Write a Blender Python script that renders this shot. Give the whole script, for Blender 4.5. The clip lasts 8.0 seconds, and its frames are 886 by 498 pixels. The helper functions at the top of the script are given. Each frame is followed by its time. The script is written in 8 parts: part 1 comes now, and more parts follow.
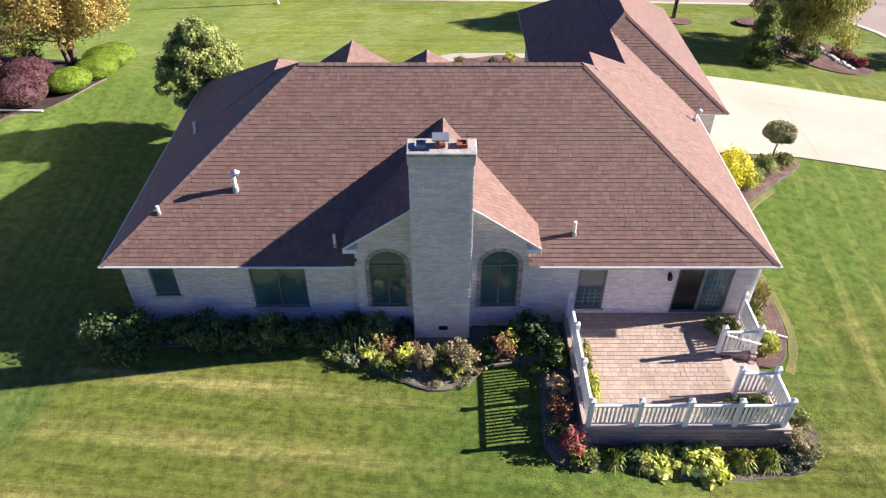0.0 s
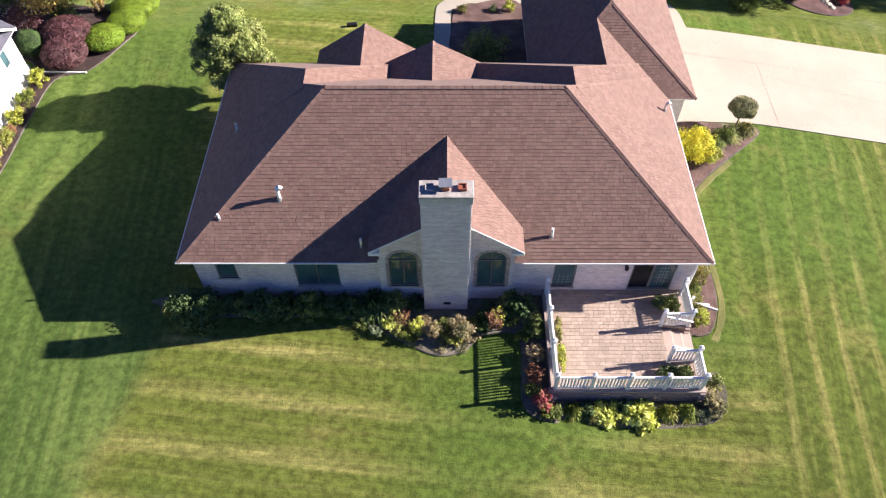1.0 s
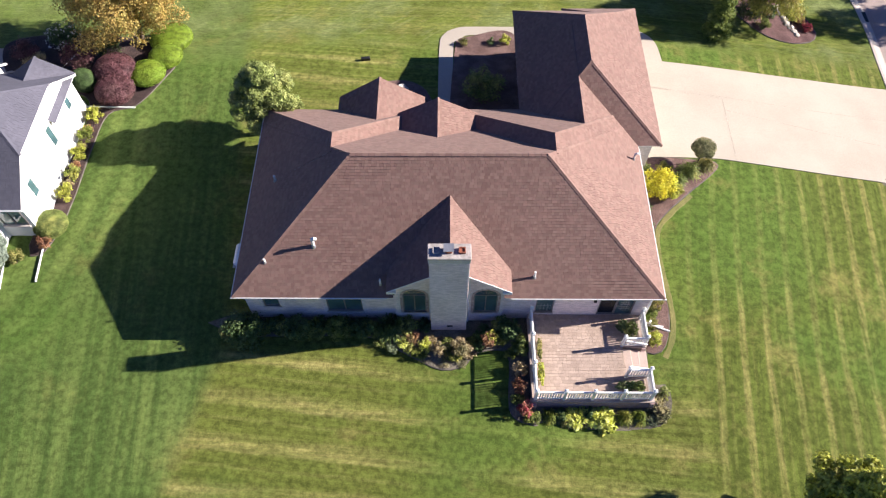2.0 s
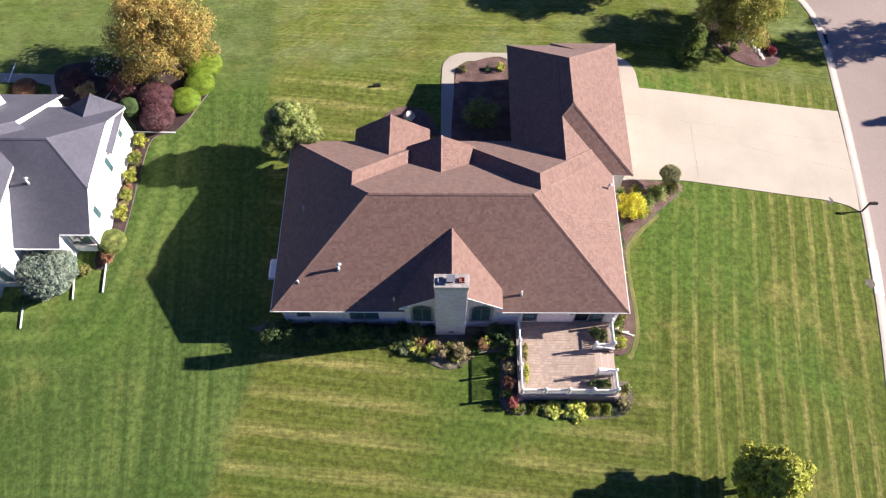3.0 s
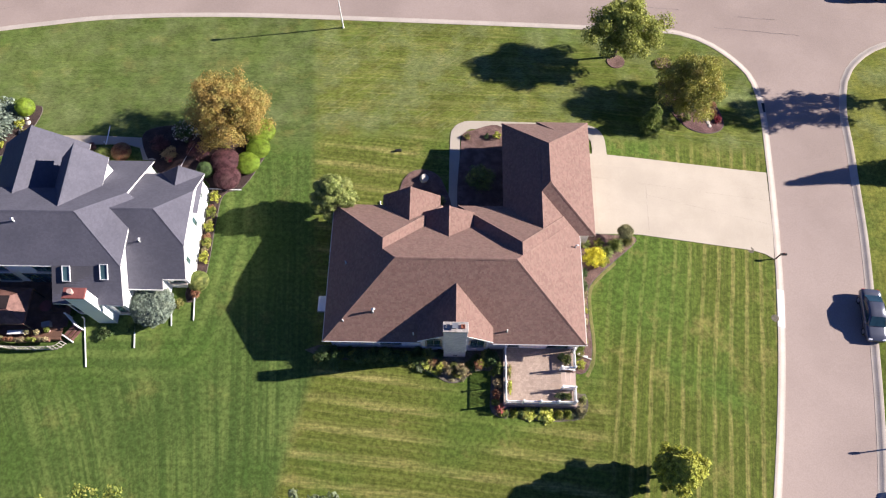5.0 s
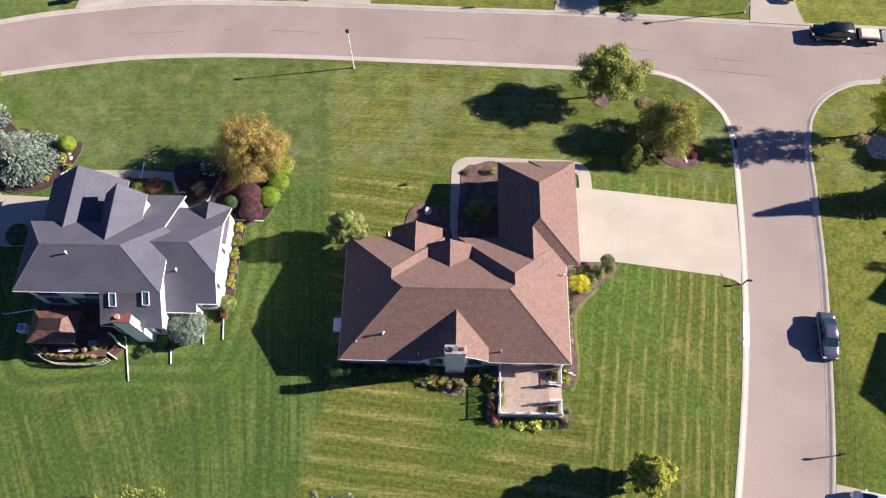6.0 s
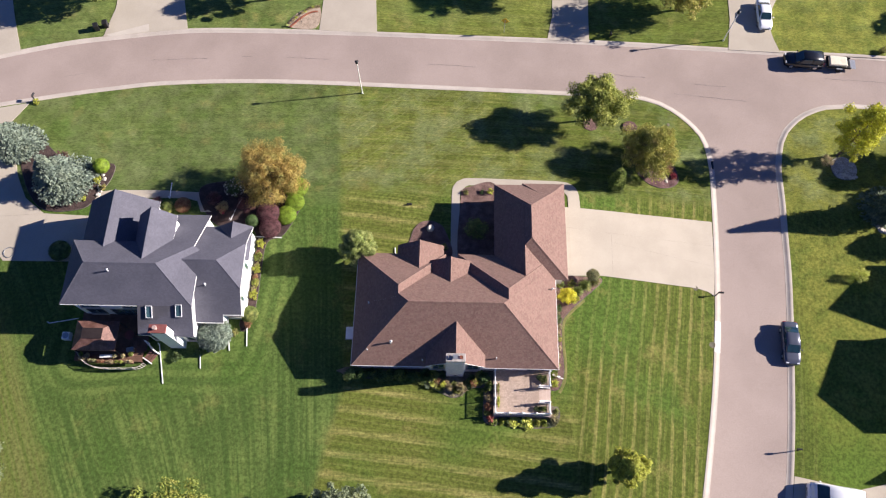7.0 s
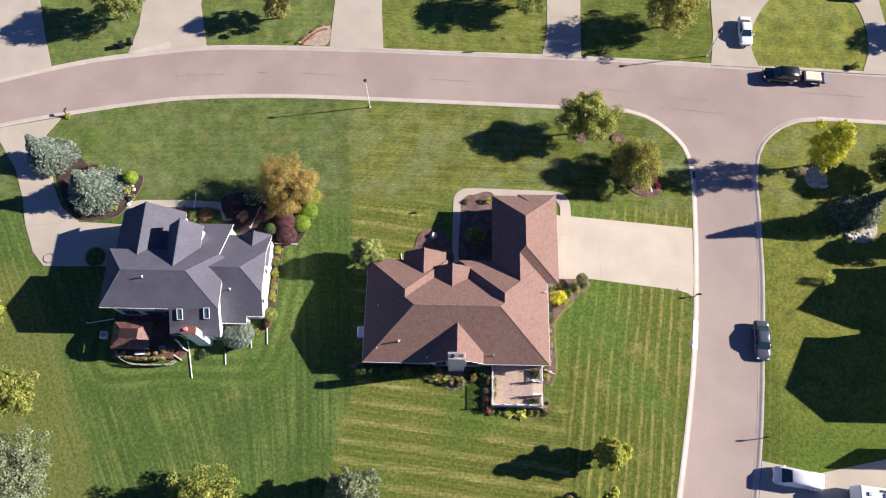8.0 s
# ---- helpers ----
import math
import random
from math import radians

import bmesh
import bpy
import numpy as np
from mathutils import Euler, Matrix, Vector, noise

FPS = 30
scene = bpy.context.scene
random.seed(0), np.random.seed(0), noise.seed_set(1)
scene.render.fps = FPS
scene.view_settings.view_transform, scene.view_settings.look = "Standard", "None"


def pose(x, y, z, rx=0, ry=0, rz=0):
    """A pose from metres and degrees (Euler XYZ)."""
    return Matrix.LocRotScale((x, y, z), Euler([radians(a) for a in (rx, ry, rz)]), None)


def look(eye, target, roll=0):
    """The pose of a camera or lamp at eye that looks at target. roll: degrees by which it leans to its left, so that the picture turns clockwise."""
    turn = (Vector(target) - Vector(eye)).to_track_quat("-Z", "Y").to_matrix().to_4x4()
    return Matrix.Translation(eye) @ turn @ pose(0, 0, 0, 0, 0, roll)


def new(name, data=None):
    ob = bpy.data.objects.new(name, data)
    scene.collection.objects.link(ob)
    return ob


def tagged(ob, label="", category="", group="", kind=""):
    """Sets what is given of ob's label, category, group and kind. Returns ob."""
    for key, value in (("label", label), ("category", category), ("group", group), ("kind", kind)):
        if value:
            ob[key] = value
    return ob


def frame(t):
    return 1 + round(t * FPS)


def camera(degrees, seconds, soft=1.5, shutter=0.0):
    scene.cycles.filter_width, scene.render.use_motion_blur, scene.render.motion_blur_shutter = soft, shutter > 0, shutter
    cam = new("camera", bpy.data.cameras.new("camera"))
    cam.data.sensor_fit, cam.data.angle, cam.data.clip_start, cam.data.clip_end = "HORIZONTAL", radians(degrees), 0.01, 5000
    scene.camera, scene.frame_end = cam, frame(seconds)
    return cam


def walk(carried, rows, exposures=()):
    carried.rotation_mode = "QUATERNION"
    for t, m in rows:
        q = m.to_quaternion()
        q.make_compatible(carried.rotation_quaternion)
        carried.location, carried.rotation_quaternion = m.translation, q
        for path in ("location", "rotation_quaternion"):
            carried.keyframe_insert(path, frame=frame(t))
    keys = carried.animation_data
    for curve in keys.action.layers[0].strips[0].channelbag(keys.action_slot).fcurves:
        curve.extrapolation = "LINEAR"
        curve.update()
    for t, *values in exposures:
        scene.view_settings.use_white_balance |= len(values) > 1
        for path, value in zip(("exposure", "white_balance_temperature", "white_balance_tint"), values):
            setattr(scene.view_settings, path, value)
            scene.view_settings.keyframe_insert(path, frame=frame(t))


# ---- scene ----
cam = camera(63.3, 8.0, 1.2)
METRES, EYE, TILT, LEAN, TURN = 66.0, 17.5, -39.5, 0.0, 0.0
ROWS = [
    (0.0, 0.0, 0.0, 0.0, 0.0, -0.0, -0.0),
    (0.5, -0.0008, -0.0381, 0.0476, 0.12, -7.84, 0.01),
    (1.0, -0.001, -0.077, 0.0976, 0.2, -13.18, -0.03),
    (1.5, -0.0016, -0.1148, 0.146, 0.3, -16.07, -0.08),
    (3.0, -0.0056, -0.2317, 0.2944, 0.27, -22.95, -0.15),
    (3.5, -0.0066, -0.2701, 0.343, 0.28, -24.62, -0.16),
    (4.0, -0.007, -0.3098, 0.3928, 0.44, -26.15, -0.27),
    (5.5, -0.0109, -0.427, 0.5396, 0.94, -27.22, -0.72),
    (6.0, -0.0114, -0.4669, 0.5892, 0.95, -27.67, -0.73),
    (6.5, -0.0124, -0.5059, 0.6367, 0.97, -28.09, -0.77),
    (7.0, -0.0131, -0.5458, 0.686, 0.99, -28.81, -0.75),
    (7.5, -0.0138, -0.5844, 0.7337, 1.03, -29.59, -0.68),
    (8.0, -0.0144, -0.6229, 0.7821, 1.05, -30.38, -0.62),
]
walk(cam, [(t, pose(0, 0, EYE, TILT, LEAN, TURN) @ pose(METRES * x, METRES * y, METRES * z, 90 + pitch, roll, yaw)) for t, x, y, z, yaw, pitch, roll in ROWS], [(0.0, 1.56, 6450, 15), (3.5, 1.32, 6450, 15), (8.0, 1.22, 6450, 15)])

# ---- world and sun ----
SUN_EL, SUN_AZ = 24.8, 8.6
SUN_WAY = Vector((math.cos(radians(SUN_EL)) * math.cos(radians(SUN_AZ)), math.cos(radians(SUN_EL)) * math.sin(radians(SUN_AZ)), math.sin(radians(SUN_EL))))
world = bpy.data.worlds.new("sky")
scene.world = world
world.use_nodes = True
sky = world.node_tree.nodes.new("ShaderNodeTexSky")
sky.sky_type = "NISHITA"
sky.sun_disc = False
sky.air_density, sky.dust_density, sky.ozone_density = 1.0, 0.2, 5.0
sky.sun_elevation, sky.sun_rotation = radians(SUN_EL), radians(90 - SUN_AZ)
background = world.node_tree.nodes["Background"]
background.inputs["Strength"].default_value = 0.039
tint = world.node_tree.nodes.new("ShaderNodeMix")
tint.data_type, tint.blend_type = "RGBA", "MULTIPLY"
tint.inputs[0].default_value = 1.0
tint.inputs[7].default_value = (0.52, 0.66, 1.10, 1)  # deep autumn blue
world.node_tree.links.new(sky.outputs[0], tint.inputs[6])
world.node_tree.links.new(tint.outputs[2], background.inputs["Color"])
sun = new("sun", bpy.data.lights.new("sun", "SUN"))
sun.data.energy, sun.data.angle, sun.data.color = 5.0, radians(0.55), (1.0, 0.93, 0.84)
sun.matrix_world = look(SUN_WAY * 200, (0, 0, 0))

# ---- materials ----
import collections

from mathutils import geometry

LAWN_DARK, LAWN_PALE = (0.104, 0.123, 0.025), (0.262, 0.238, 0.082)
LAWN_EAST, LAWN_EAST_PALE = (0.078, 0.100, 0.019), (0.210, 0.193, 0.063)
LAWN_WEST_DARK, LAWN_WEST_PALE = (0.053, 0.091, 0.022), (0.130, 0.177, 0.047)
LAWN_LUSH, LAWN_DRY, LAWN_STRAW = (0.064, 0.122, 0.022), (0.21, 0.180, 0.060), (0.175, 0.178, 0.036)
LAWN_THIN = (0.146, 0.166, 0.076)
LAWN_FAR_EAST = (0.078, 0.128, 0.020)
LAWN_WORN, LAWN_TRACK = (0.122, 0.146, 0.034), (0.20, 0.145, 0.075)
LAWN_DULL = (0.105, 0.120, 0.052)
LAWN_SCUFF = (0.25, 0.25, 0.115)
class Nodes:
    """A node material, built socket by socket."""
    def __init__(self, name):
        self.mat = bpy.data.materials.new(name)
        self.mat.use_nodes = True
        self.tree = self.mat.node_tree
        self.bsdf = self.tree.nodes["Principled BSDF"]
        self.place = self.node("ShaderNodeNewGeometry").outputs["Position"]

    def node(self, kind):
        return self.tree.nodes.new(kind)

    def put(self, socket, value):
        if isinstance(value, bpy.types.NodeSocket):
            self.tree.links.new(value, socket)
        elif isinstance(value, (tuple, list)) and len(value) == 3 and socket.type == "RGBA":
            socket.default_value = (*value, 1)
        else:
            socket.default_value = value

    def math(self, op, a, b=0.0, clamp=False):
        n = self.node("ShaderNodeMath")
        n.operation, n.use_clamp = op, clamp
        self.put(n.inputs[0], a)
        self.put(n.inputs[1], b)
        return n.outputs[0]

    def mix(self, f, a, b, blend="MIX"):
        n = self.node("ShaderNodeMix")
        n.data_type, n.blend_type = "RGBA", blend
        self.put(n.inputs[0], f)
        self.put(n.inputs[6], a)
        self.put(n.inputs[7], b)
        return n.outputs[2]

    def noise(self, scale, detail=3.0, rough=0.55, vec=None, distort=0.0):
        n = self.node("ShaderNodeTexNoise")
        self.put(n.inputs["Vector"], vec or self.place)
        n.inputs["Scale"].default_value, n.inputs["Detail"].default_value = scale, detail
        n.inputs["Roughness"].default_value, n.inputs["Distortion"].default_value = rough, distort
        return n.outputs[0]

    def ramp(self, value, lo, hi, a=0.0, b=1.0):
        n = self.node("ShaderNodeMapRange")
        n.interpolation_type = "SMOOTHSTEP"
        self.put(n.inputs[0], value)
        for i, v in enumerate((lo, hi, a, b)):
            self.put(n.inputs[i + 1], v)
        return n.outputs[0]

    def axes(self):
        n = self.node("ShaderNodeSeparateXYZ")
        self.put(n.inputs[0], self.place)
        return n.outputs[0], n.outputs[1], n.outputs[2]

    def stretched(self, x, y, z):
        n = self.node("ShaderNodeVectorMath")
        n.operation = "MULTIPLY"
        self.put(n.inputs[0], self.place)
        n.inputs[1].default_value = (x, y, z)
        return n.outputs[0]

    def bump(self, height, strength, distance):
        n = self.node("ShaderNodeBump")
        n.inputs["Strength"].default_value, n.inputs["Distance"].default_value = strength, distance
        self.put(n.inputs["Height"], height)
        self.put(self.bsdf.inputs["Normal"], n.outputs[0])

    def set(self, **values):
        for key, value in values.items():
            self.put(self.bsdf.inputs[key.replace("_", " ")], value)
        return self

    def scaled(self, colour, factor):
        """A colour times a number."""
        n = self.node("ShaderNodeVectorMath")
        n.operation = "SCALE"
        self.put(n.inputs[0], colour)
        self.put(n.inputs["Scale"], factor)
        return n.outputs[0]

    def piece(self, joined):
        """A random number for each piece."""
        if joined:
            return self.node("ShaderNodeNewGeometry").outputs["Random Per Island"]
        return self.node("ShaderNodeObjectInfo").outputs["Random"]


def surface(name, a, b, large=0.6, fine=18.0, rough=0.8, vary=0.25, relief=0.25, depth=0.01, metal=0.0, pieces=None, spread=0.3, gloss=0.3, hues=None):
    """Two tones mottled at two scales, with grain in relief; pieces: 'joined' or 'single' varies each piece."""
    n = Nodes(name)
    colour = n.mix(n.ramp(n.noise(large, 4), 0.32, 0.68), a, b)
    grain = n.noise(fine, 4, 0.65)
    colour = n.scaled(colour, n.ramp(grain, 0.25, 0.75, 1 - vary, 1 + vary))
    if hues:
        colour = n.mix(n.ramp(n.math("FRACT", n.math("MULTIPLY", n.piece(pieces == "joined"), 7.31)), 0.15, 0.95), colour, hues)
    if pieces:
        colour = n.scaled(colour, n.ramp(n.piece(pieces == "joined"), 0.0, 1.0, 1 - spread, 1 + spread))
    n.set(Base_Color=colour, Roughness=rough, Metallic=metal, Specular_IOR_Level=gloss)
    if relief:
        n.bump(grain, relief, depth)
    return n.mat


def leaf_mat(name, a, b, c, rough=0.6, through_light=0.3):
    """Leaves: three tones, leaf by leaf and clump by clump, a little light passing through."""
    n = Nodes(name)
    a, b, c = (tuple(1.4 * v for v in w) for w in (a, b, c))
    tone = n.mix(n.piece(True), a, b)
    tone = n.mix(n.ramp(n.noise(1.1, 3), 0.45, 0.7), tone, c)
    tone = n.scaled(tone, n.ramp(n.noise(2.2, 3, 0.65), 0.33, 0.66, 0.62, 1.34))
    n.set(Base_Color=tone, Roughness=rough, Specular_IOR_Level=0.25)
    glow = n.node("ShaderNodeBsdfTranslucent")
    n.put(glow.inputs[0], tone)
    both = n.node("ShaderNodeMixShader")
    both.inputs[0].default_value = through_light
    n.tree.links.new(n.bsdf.outputs[0], both.inputs[1])
    n.tree.links.new(glow.outputs[0], both.inputs[2])
    n.tree.links.new(both.outputs[0], n.tree.nodes["Material Output"].inputs[0])
    return n.mat


def lawn_mat():
    """Mown grass: stripes that follow the mower, lot by lot, over clumps, worn spots and blades."""
    n = Nodes("lawn_grass")
    x, y, z = n.axes()
    slow = n.math("SUBTRACT", n.noise(0.05, 2), 0.5)
    small = n.math("SUBTRACT", n.noise(0.7, 3), 0.5)
    wave = n.math("ADD", n.math("MULTIPLY", slow, 1.1), n.math("MULTIPLY", small, 0.34))

    def stripes(u, period, lo, hi, sway=None):
        s = n.math("SINE", n.math("MULTIPLY", n.math("ADD", u, sway or wave), 2 * math.pi / period))
        return n.ramp(s, lo, hi)

    def product(*factors):
        out = factors[0]
        for f in factors[1:]:
            out = n.math("MULTIPLY", out, f)
        return out

    def less(f):
        return n.math("SUBTRACT", 1.0, f)

    steady = n.math("ADD", n.math("MULTIPLY", slow, 1.1), n.math("MULTIPLY", small, 0.16))
    glide = n.math("MULTIPLY", slow, 1.3)
    u_south = n.math("ADD", y, n.math("MULTIPLY", x, 0.12))
    u_east = n.math("ADD", n.math("SUBTRACT", x, n.math("MULTIPLY", y, 0.155)), 1.2)
    # the neighbour's lawn: lines that fan out westward, and rounds along the house
    fan = n.ramp(x, -15.0, -34.0, 0.09, 0.52)
    u_west = n.math("ADD", x, n.math("MULTIPLY", fan, n.math("SUBTRACT", y, 12.0)))
    out_x = n.math("MAXIMUM", n.math("SUBTRACT", n.math("ABSOLUTE", n.math("ADD", x, 31.5)), 8.0), 0.0)
    out_y = n.math("MAXIMUM", n.math("SUBTRACT", n.math("ABSOLUTE", n.math("SUBTRACT", y, 26.0)), 8.0), 0.0)
    off_house = n.math("SQRT", n.math("ADD", n.math("MULTIPLY", out_x, out_x), n.math("MULTIPLY", out_y, out_y)))
    rounds = product(n.ramp(n.math("ADD", off_house, n.math("MULTIPLY", slow, 6.0)), 3.2, 5.2, 1.0, 0.0), n.ramp(y, 30.0, 36.0, 1.0, 0.0))
    patch = n.ramp(n.noise(0.22, 4, 0.6), 0.32, 0.62, 0.50, 1.0)
    streak = n.ramp(n.noise(1.0, 5, 0.65, n.stretched(0.2, 3.6, 1)), 0.35, 0.65, 0.35, 1.1)
    streak_y = n.ramp(n.noise(1.0, 5, 0.65, n.stretched(3.6, 0.2, 1)), 0.35, 0.65, 0.35, 1.1)
    along = n.node("ShaderNodeCombineXYZ")
    n.put(along.inputs[0], n.math("MULTIPLY", u_west, 2.6))
    n.put(along.inputs[1], n.math("MULTIPLY", y, 0.05))
    fine = n.ramp(n.noise(1.0, 2, 0.6, along.outputs[0]), 0.34, 0.66)
    south = n.math("ADD", n.math("MULTIPLY", stripes(u_south, 2.2, 0.15, 0.85, steady), 0.85), n.math("MULTIPLY", stripes(u_south, 0.74, 0.4, 1.0, steady), 0.34))
    # thin pale ridges between the broad passes, fading out on the greener ground by the patio
    ridge = stripes(u_south, 2.2, 0.86, 1.0, steady)
    green = n.ramp(n.math("ADD", n.math("SUBTRACT", y, n.math("MULTIPLY", x, 0.55)), n.math("MULTIPLY", wave, 3.0)), 5.5, 9.0)
    green = product(green, n.ramp(x, -4.0, 1.0))
    south = n.math("ADD", product(south, 0.74), product(ridge, 0.40))
    south = product(south, patch, streak, n.math("SUBTRACT", 1.0, product(green, 0.65)))
    east = n.math("ADD", n.math("MULTIPLY", stripes(u_east, 1.36, 0.42, 0.95, steady), 0.95), n.math("MULTIPLY", stripes(u_east, 0.68, 0.4, 1.0, steady), 0.2))
    east = product(east, patch, streak_y, n.ramp(x, 29.0, 33.0, 1.0, 0.3))
    north = product(n.math("ADD", n.math("MULTIPLY", stripes(y, 2.1, -0.3, 0.9, steady), 0.34), n.math("MULTIPLY", stripes(n.math("ADD", y, 0.8), 2.1, 0.88, 1.0, steady), 0.42)), patch, streak, n.ramp(y, 58.0, 62.0, 1.0, 0.5))
    lines = n.math("ADD", n.math("MULTIPLY", stripes(u_west, 1.25, -0.4, 1.0, glide), 0.20), n.math("MULTIPLY", fine, 0.62))
    arcs = n.math("ADD", n.math("MULTIPLY", stripes(off_house, 1.7, -0.8, 1.0, n.math("MULTIPLY", slow, 5.0)), 0.8), 0.2)
    front = n.ramp(n.math("ADD", y, wave), 35.0, 38.0)
    rows = n.math("ADD", n.math("MULTIPLY", stripes(n.math("SUBTRACT", y, n.math("MULTIPLY", x, 0.03)), 0.95, -0.5, 1.0), 0.30), n.math("MULTIPLY", n.ramp(n.noise(0.5, 5, 0.65), 0.35, 0.65), 0.45))
    lines = n.math("ADD", product(lines, less(front)), product(rows, front))
    west = n.math("ADD", product(lines, less(rounds)), product(arcs, rounds))
    west = product(west, n.ramp(patch, 0.3, 1.0, 0.55, 1.0), n.ramp(n.noise(0.16, 4, 0.65), 0.35, 0.65, 0.35, 1.25))
    in_north = n.ramp(n.math("ADD", y, wave), 37.5, 39.5)
    in_east = n.ramp(n.math("ADD", x, wave), 11.6, 13.6)
    bend = n.math("SUBTRACT", n.math("MULTIPLY", n.math("MAXIMUM", n.math("SUBTRACT", y, 16.0), 0.0), 0.1), n.math("MULTIPLY", n.math("SUBTRACT", n.math("MINIMUM", y, 16.0), 11.0), 0.2))
    edge = n.math("ADD", x, n.math("ADD", n.math("MULTIPLY", wave, 0.6), bend))
    in_west = n.math("MULTIPLY", n.ramp(edge, -13.2, -12.0, 1.0, 0.0), n.ramp(y, 34.0, 58.0, 1.0, 0.75))
    mown = n.math("ADD", product(south, less(in_east)), product(east, in_east))
    mown = n.math("ADD", product(mown, less(in_north)), product(north, in_north))
    mown = n.math("ADD", product(mown, less(in_west)), product(west, in_west))
    home = n.mix(in_east, LAWN_DARK, LAWN_EAST)
    colour = n.mix(mown, home, n.mix(in_east, LAWN_PALE, LAWN_EAST_PALE))
    colour = n.mix(in_west, colour, n.mix(mown, LAWN_WEST_DARK, LAWN_WEST_PALE))
    # finer dark and pale lines along the passes
    lie_x, lie_y = n.node("ShaderNodeCombineXYZ"), n.node("ShaderNodeCombineXYZ")
    n.put(lie_x.inputs[0], n.math("MULTIPLY", x, 0.14))
    n.put(lie_x.inputs[1], n.math("MULTIPLY", n.math("ADD", u_south, n.math("MULTIPLY", small, 0.2)), 4.6))
    n.put(lie_y.inputs[0], n.math("MULTIPLY", n.math("ADD", u_east, n.math("MULTIPLY", small, 0.2)), 4.6))
    n.put(lie_y.inputs[1], n.math("MULTIPLY", y, 0.14))
    line_x = n.ramp(n.noise(1.0, 4, 0.6, lie_x.outputs[0]), 0.36, 0.64, 0.84, 1.16)
    line_y = n.ramp(n.noise(1.0, 4, 0.6, lie_y.outputs[0]), 0.36, 0.64, 0.84, 1.16)
    upright = n.math("MULTIPLY", in_east, less(in_north))
    lines_home = n.math("ADD", product(line_y, upright), product(line_x, less(upright)))
    colour = n.scaled(colour, n.math("ADD", product(lines_home, less(in_west)), in_west))
    colour = n.mix(product(green, less(in_east), less(in_north), 0.55), colour, LAWN_LUSH)
    # shade side by the house: a greener tone mixed into the grass colour
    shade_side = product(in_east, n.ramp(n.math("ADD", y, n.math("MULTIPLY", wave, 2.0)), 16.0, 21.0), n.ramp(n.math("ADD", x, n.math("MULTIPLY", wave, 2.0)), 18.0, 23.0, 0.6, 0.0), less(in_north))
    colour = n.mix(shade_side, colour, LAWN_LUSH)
    # lusher and drier patches
    colour = n.mix(n.ramp(n.noise(0.10, 4, 0.6), 0.50, 0.72, 0.0, 0.6), colour, LAWN_LUSH)
    dry = product(n.ramp(n.noise(0.33, 5, 0.65), 0.54, 0.72, 0.0, 0.6), less(product(in_west, less(front), 0.55)))
    colour = n.mix(dry, colour, LAWN_DRY)
    colour = n.mix(product(n.ramp(x, 36.0, 40.0), n.ramp(y, 14.0, 30.0, 0.85, 0.15)), colour, LAWN_FAR_EAST)
    far_east = n.math("MULTIPLY", n.ramp(x, 36.0, 40.0), n.ramp(n.noise(0.45, 5, 0.7), 0.36, 0.60, 0.25, 0.9))
    colour = n.mix(product(far_east, n.ramp(y, 8.0, 16.0)), colour, LAWN_STRAW)
    thin = product(in_north, n.ramp(n.noise(0.28, 6, 0.7), 0.42, 0.66, 0.0, 0.65), n.ramp(y, 58.0, 62.0, 1.0, 0.3))
    colour = n.mix(thin, colour, LAWN_THIN)
    # slanting scuffs where the mower turned, north of the house
    slant = n.node("ShaderNodeCombineXYZ")
    n.put(slant.inputs[0], n.math("MULTIPLY", n.math("ADD", x, y), 0.22))
    n.put(slant.inputs[1], n.math("MULTIPLY", n.math("SUBTRACT", x, y), 2.6))
    scuff = n.ramp(n.noise(1.0, 4, 0.6, slant.outputs[0]), 0.55, 0.64)
    scuff = product(scuff, in_north, n.ramp(x, -15.0, -12.5), n.ramp(n.math("ADD", x, wave), 2.0, 9.0, 1.0, 0.0), n.ramp(y, 52.0, 56.0, 1.0, 0.0), 0.32)
    colour = n.mix(scuff, colour, LAWN_SCUFF)
    colour = n.mix(product(front, in_west, n.ramp(n.noise(0.35, 5, 0.7), 0.36, 0.62, 0.12, 0.5)), colour, LAWN_DULL)
    # worn strip and tracks along the far side of the neighbour's lawn
    strip = n.math("MULTIPLY", n.ramp(n.math("ADD", u_west, wave), -43.0, -45.0), n.ramp(y, 26.0, 30.0, 1.0, 0.0))
    colour = n.mix(n.math("MULTIPLY", strip, 0.55), colour, LAWN_WORN)
    colour = n.mix(product(strip, fine, 0.32), colour, LAWN_TRACK)
    colour = n.scaled(colour, n.ramp(y, 58.0, 62.0, 1.0, 1.15))
    # tufts drawn out along the mowing, and blades
    tuft = n.noise(2.8, 6, 0.75)
    blade = n.noise(20.0, 4, 0.8)
    colour = n.scaled(colour, n.math("ADD", 1.0, product(in_north, n.ramp(n.noise(0.55, 5, 0.7), 0.34, 0.66, -0.20, 0.20))))
    calm = n.math("MAXIMUM", in_north, product(in_west, front))
    wisp = n.noise(1.0, 6, 0.8, n.stretched(2.2, 5.5, 1))
    rough_tuft, calm_tuft = n.ramp(tuft, 0.30, 0.70, 0.56, 1.44), n.ramp(wisp, 0.30, 0.70, 0.60, 1.40)
    colour = n.scaled(colour, n.math("ADD", product(rough_tuft, less(calm)), product(calm_tuft, calm)))
    colour = n.scaled(colour, n.ramp(blade, 0.25, 0.75, 0.80, 1.20))
    n.set(Base_Color=colour, Roughness=0.9, Specular_IOR_Level=0.08, Sheen_Weight=0.26, Sheen_Roughness=0.5, Sheen_Tint=(0.50, 0.68, 0.10))
    n.bump(n.math("ADD", n.math("MULTIPLY", tuft, 0.6), blade), 0.7, 0.05)
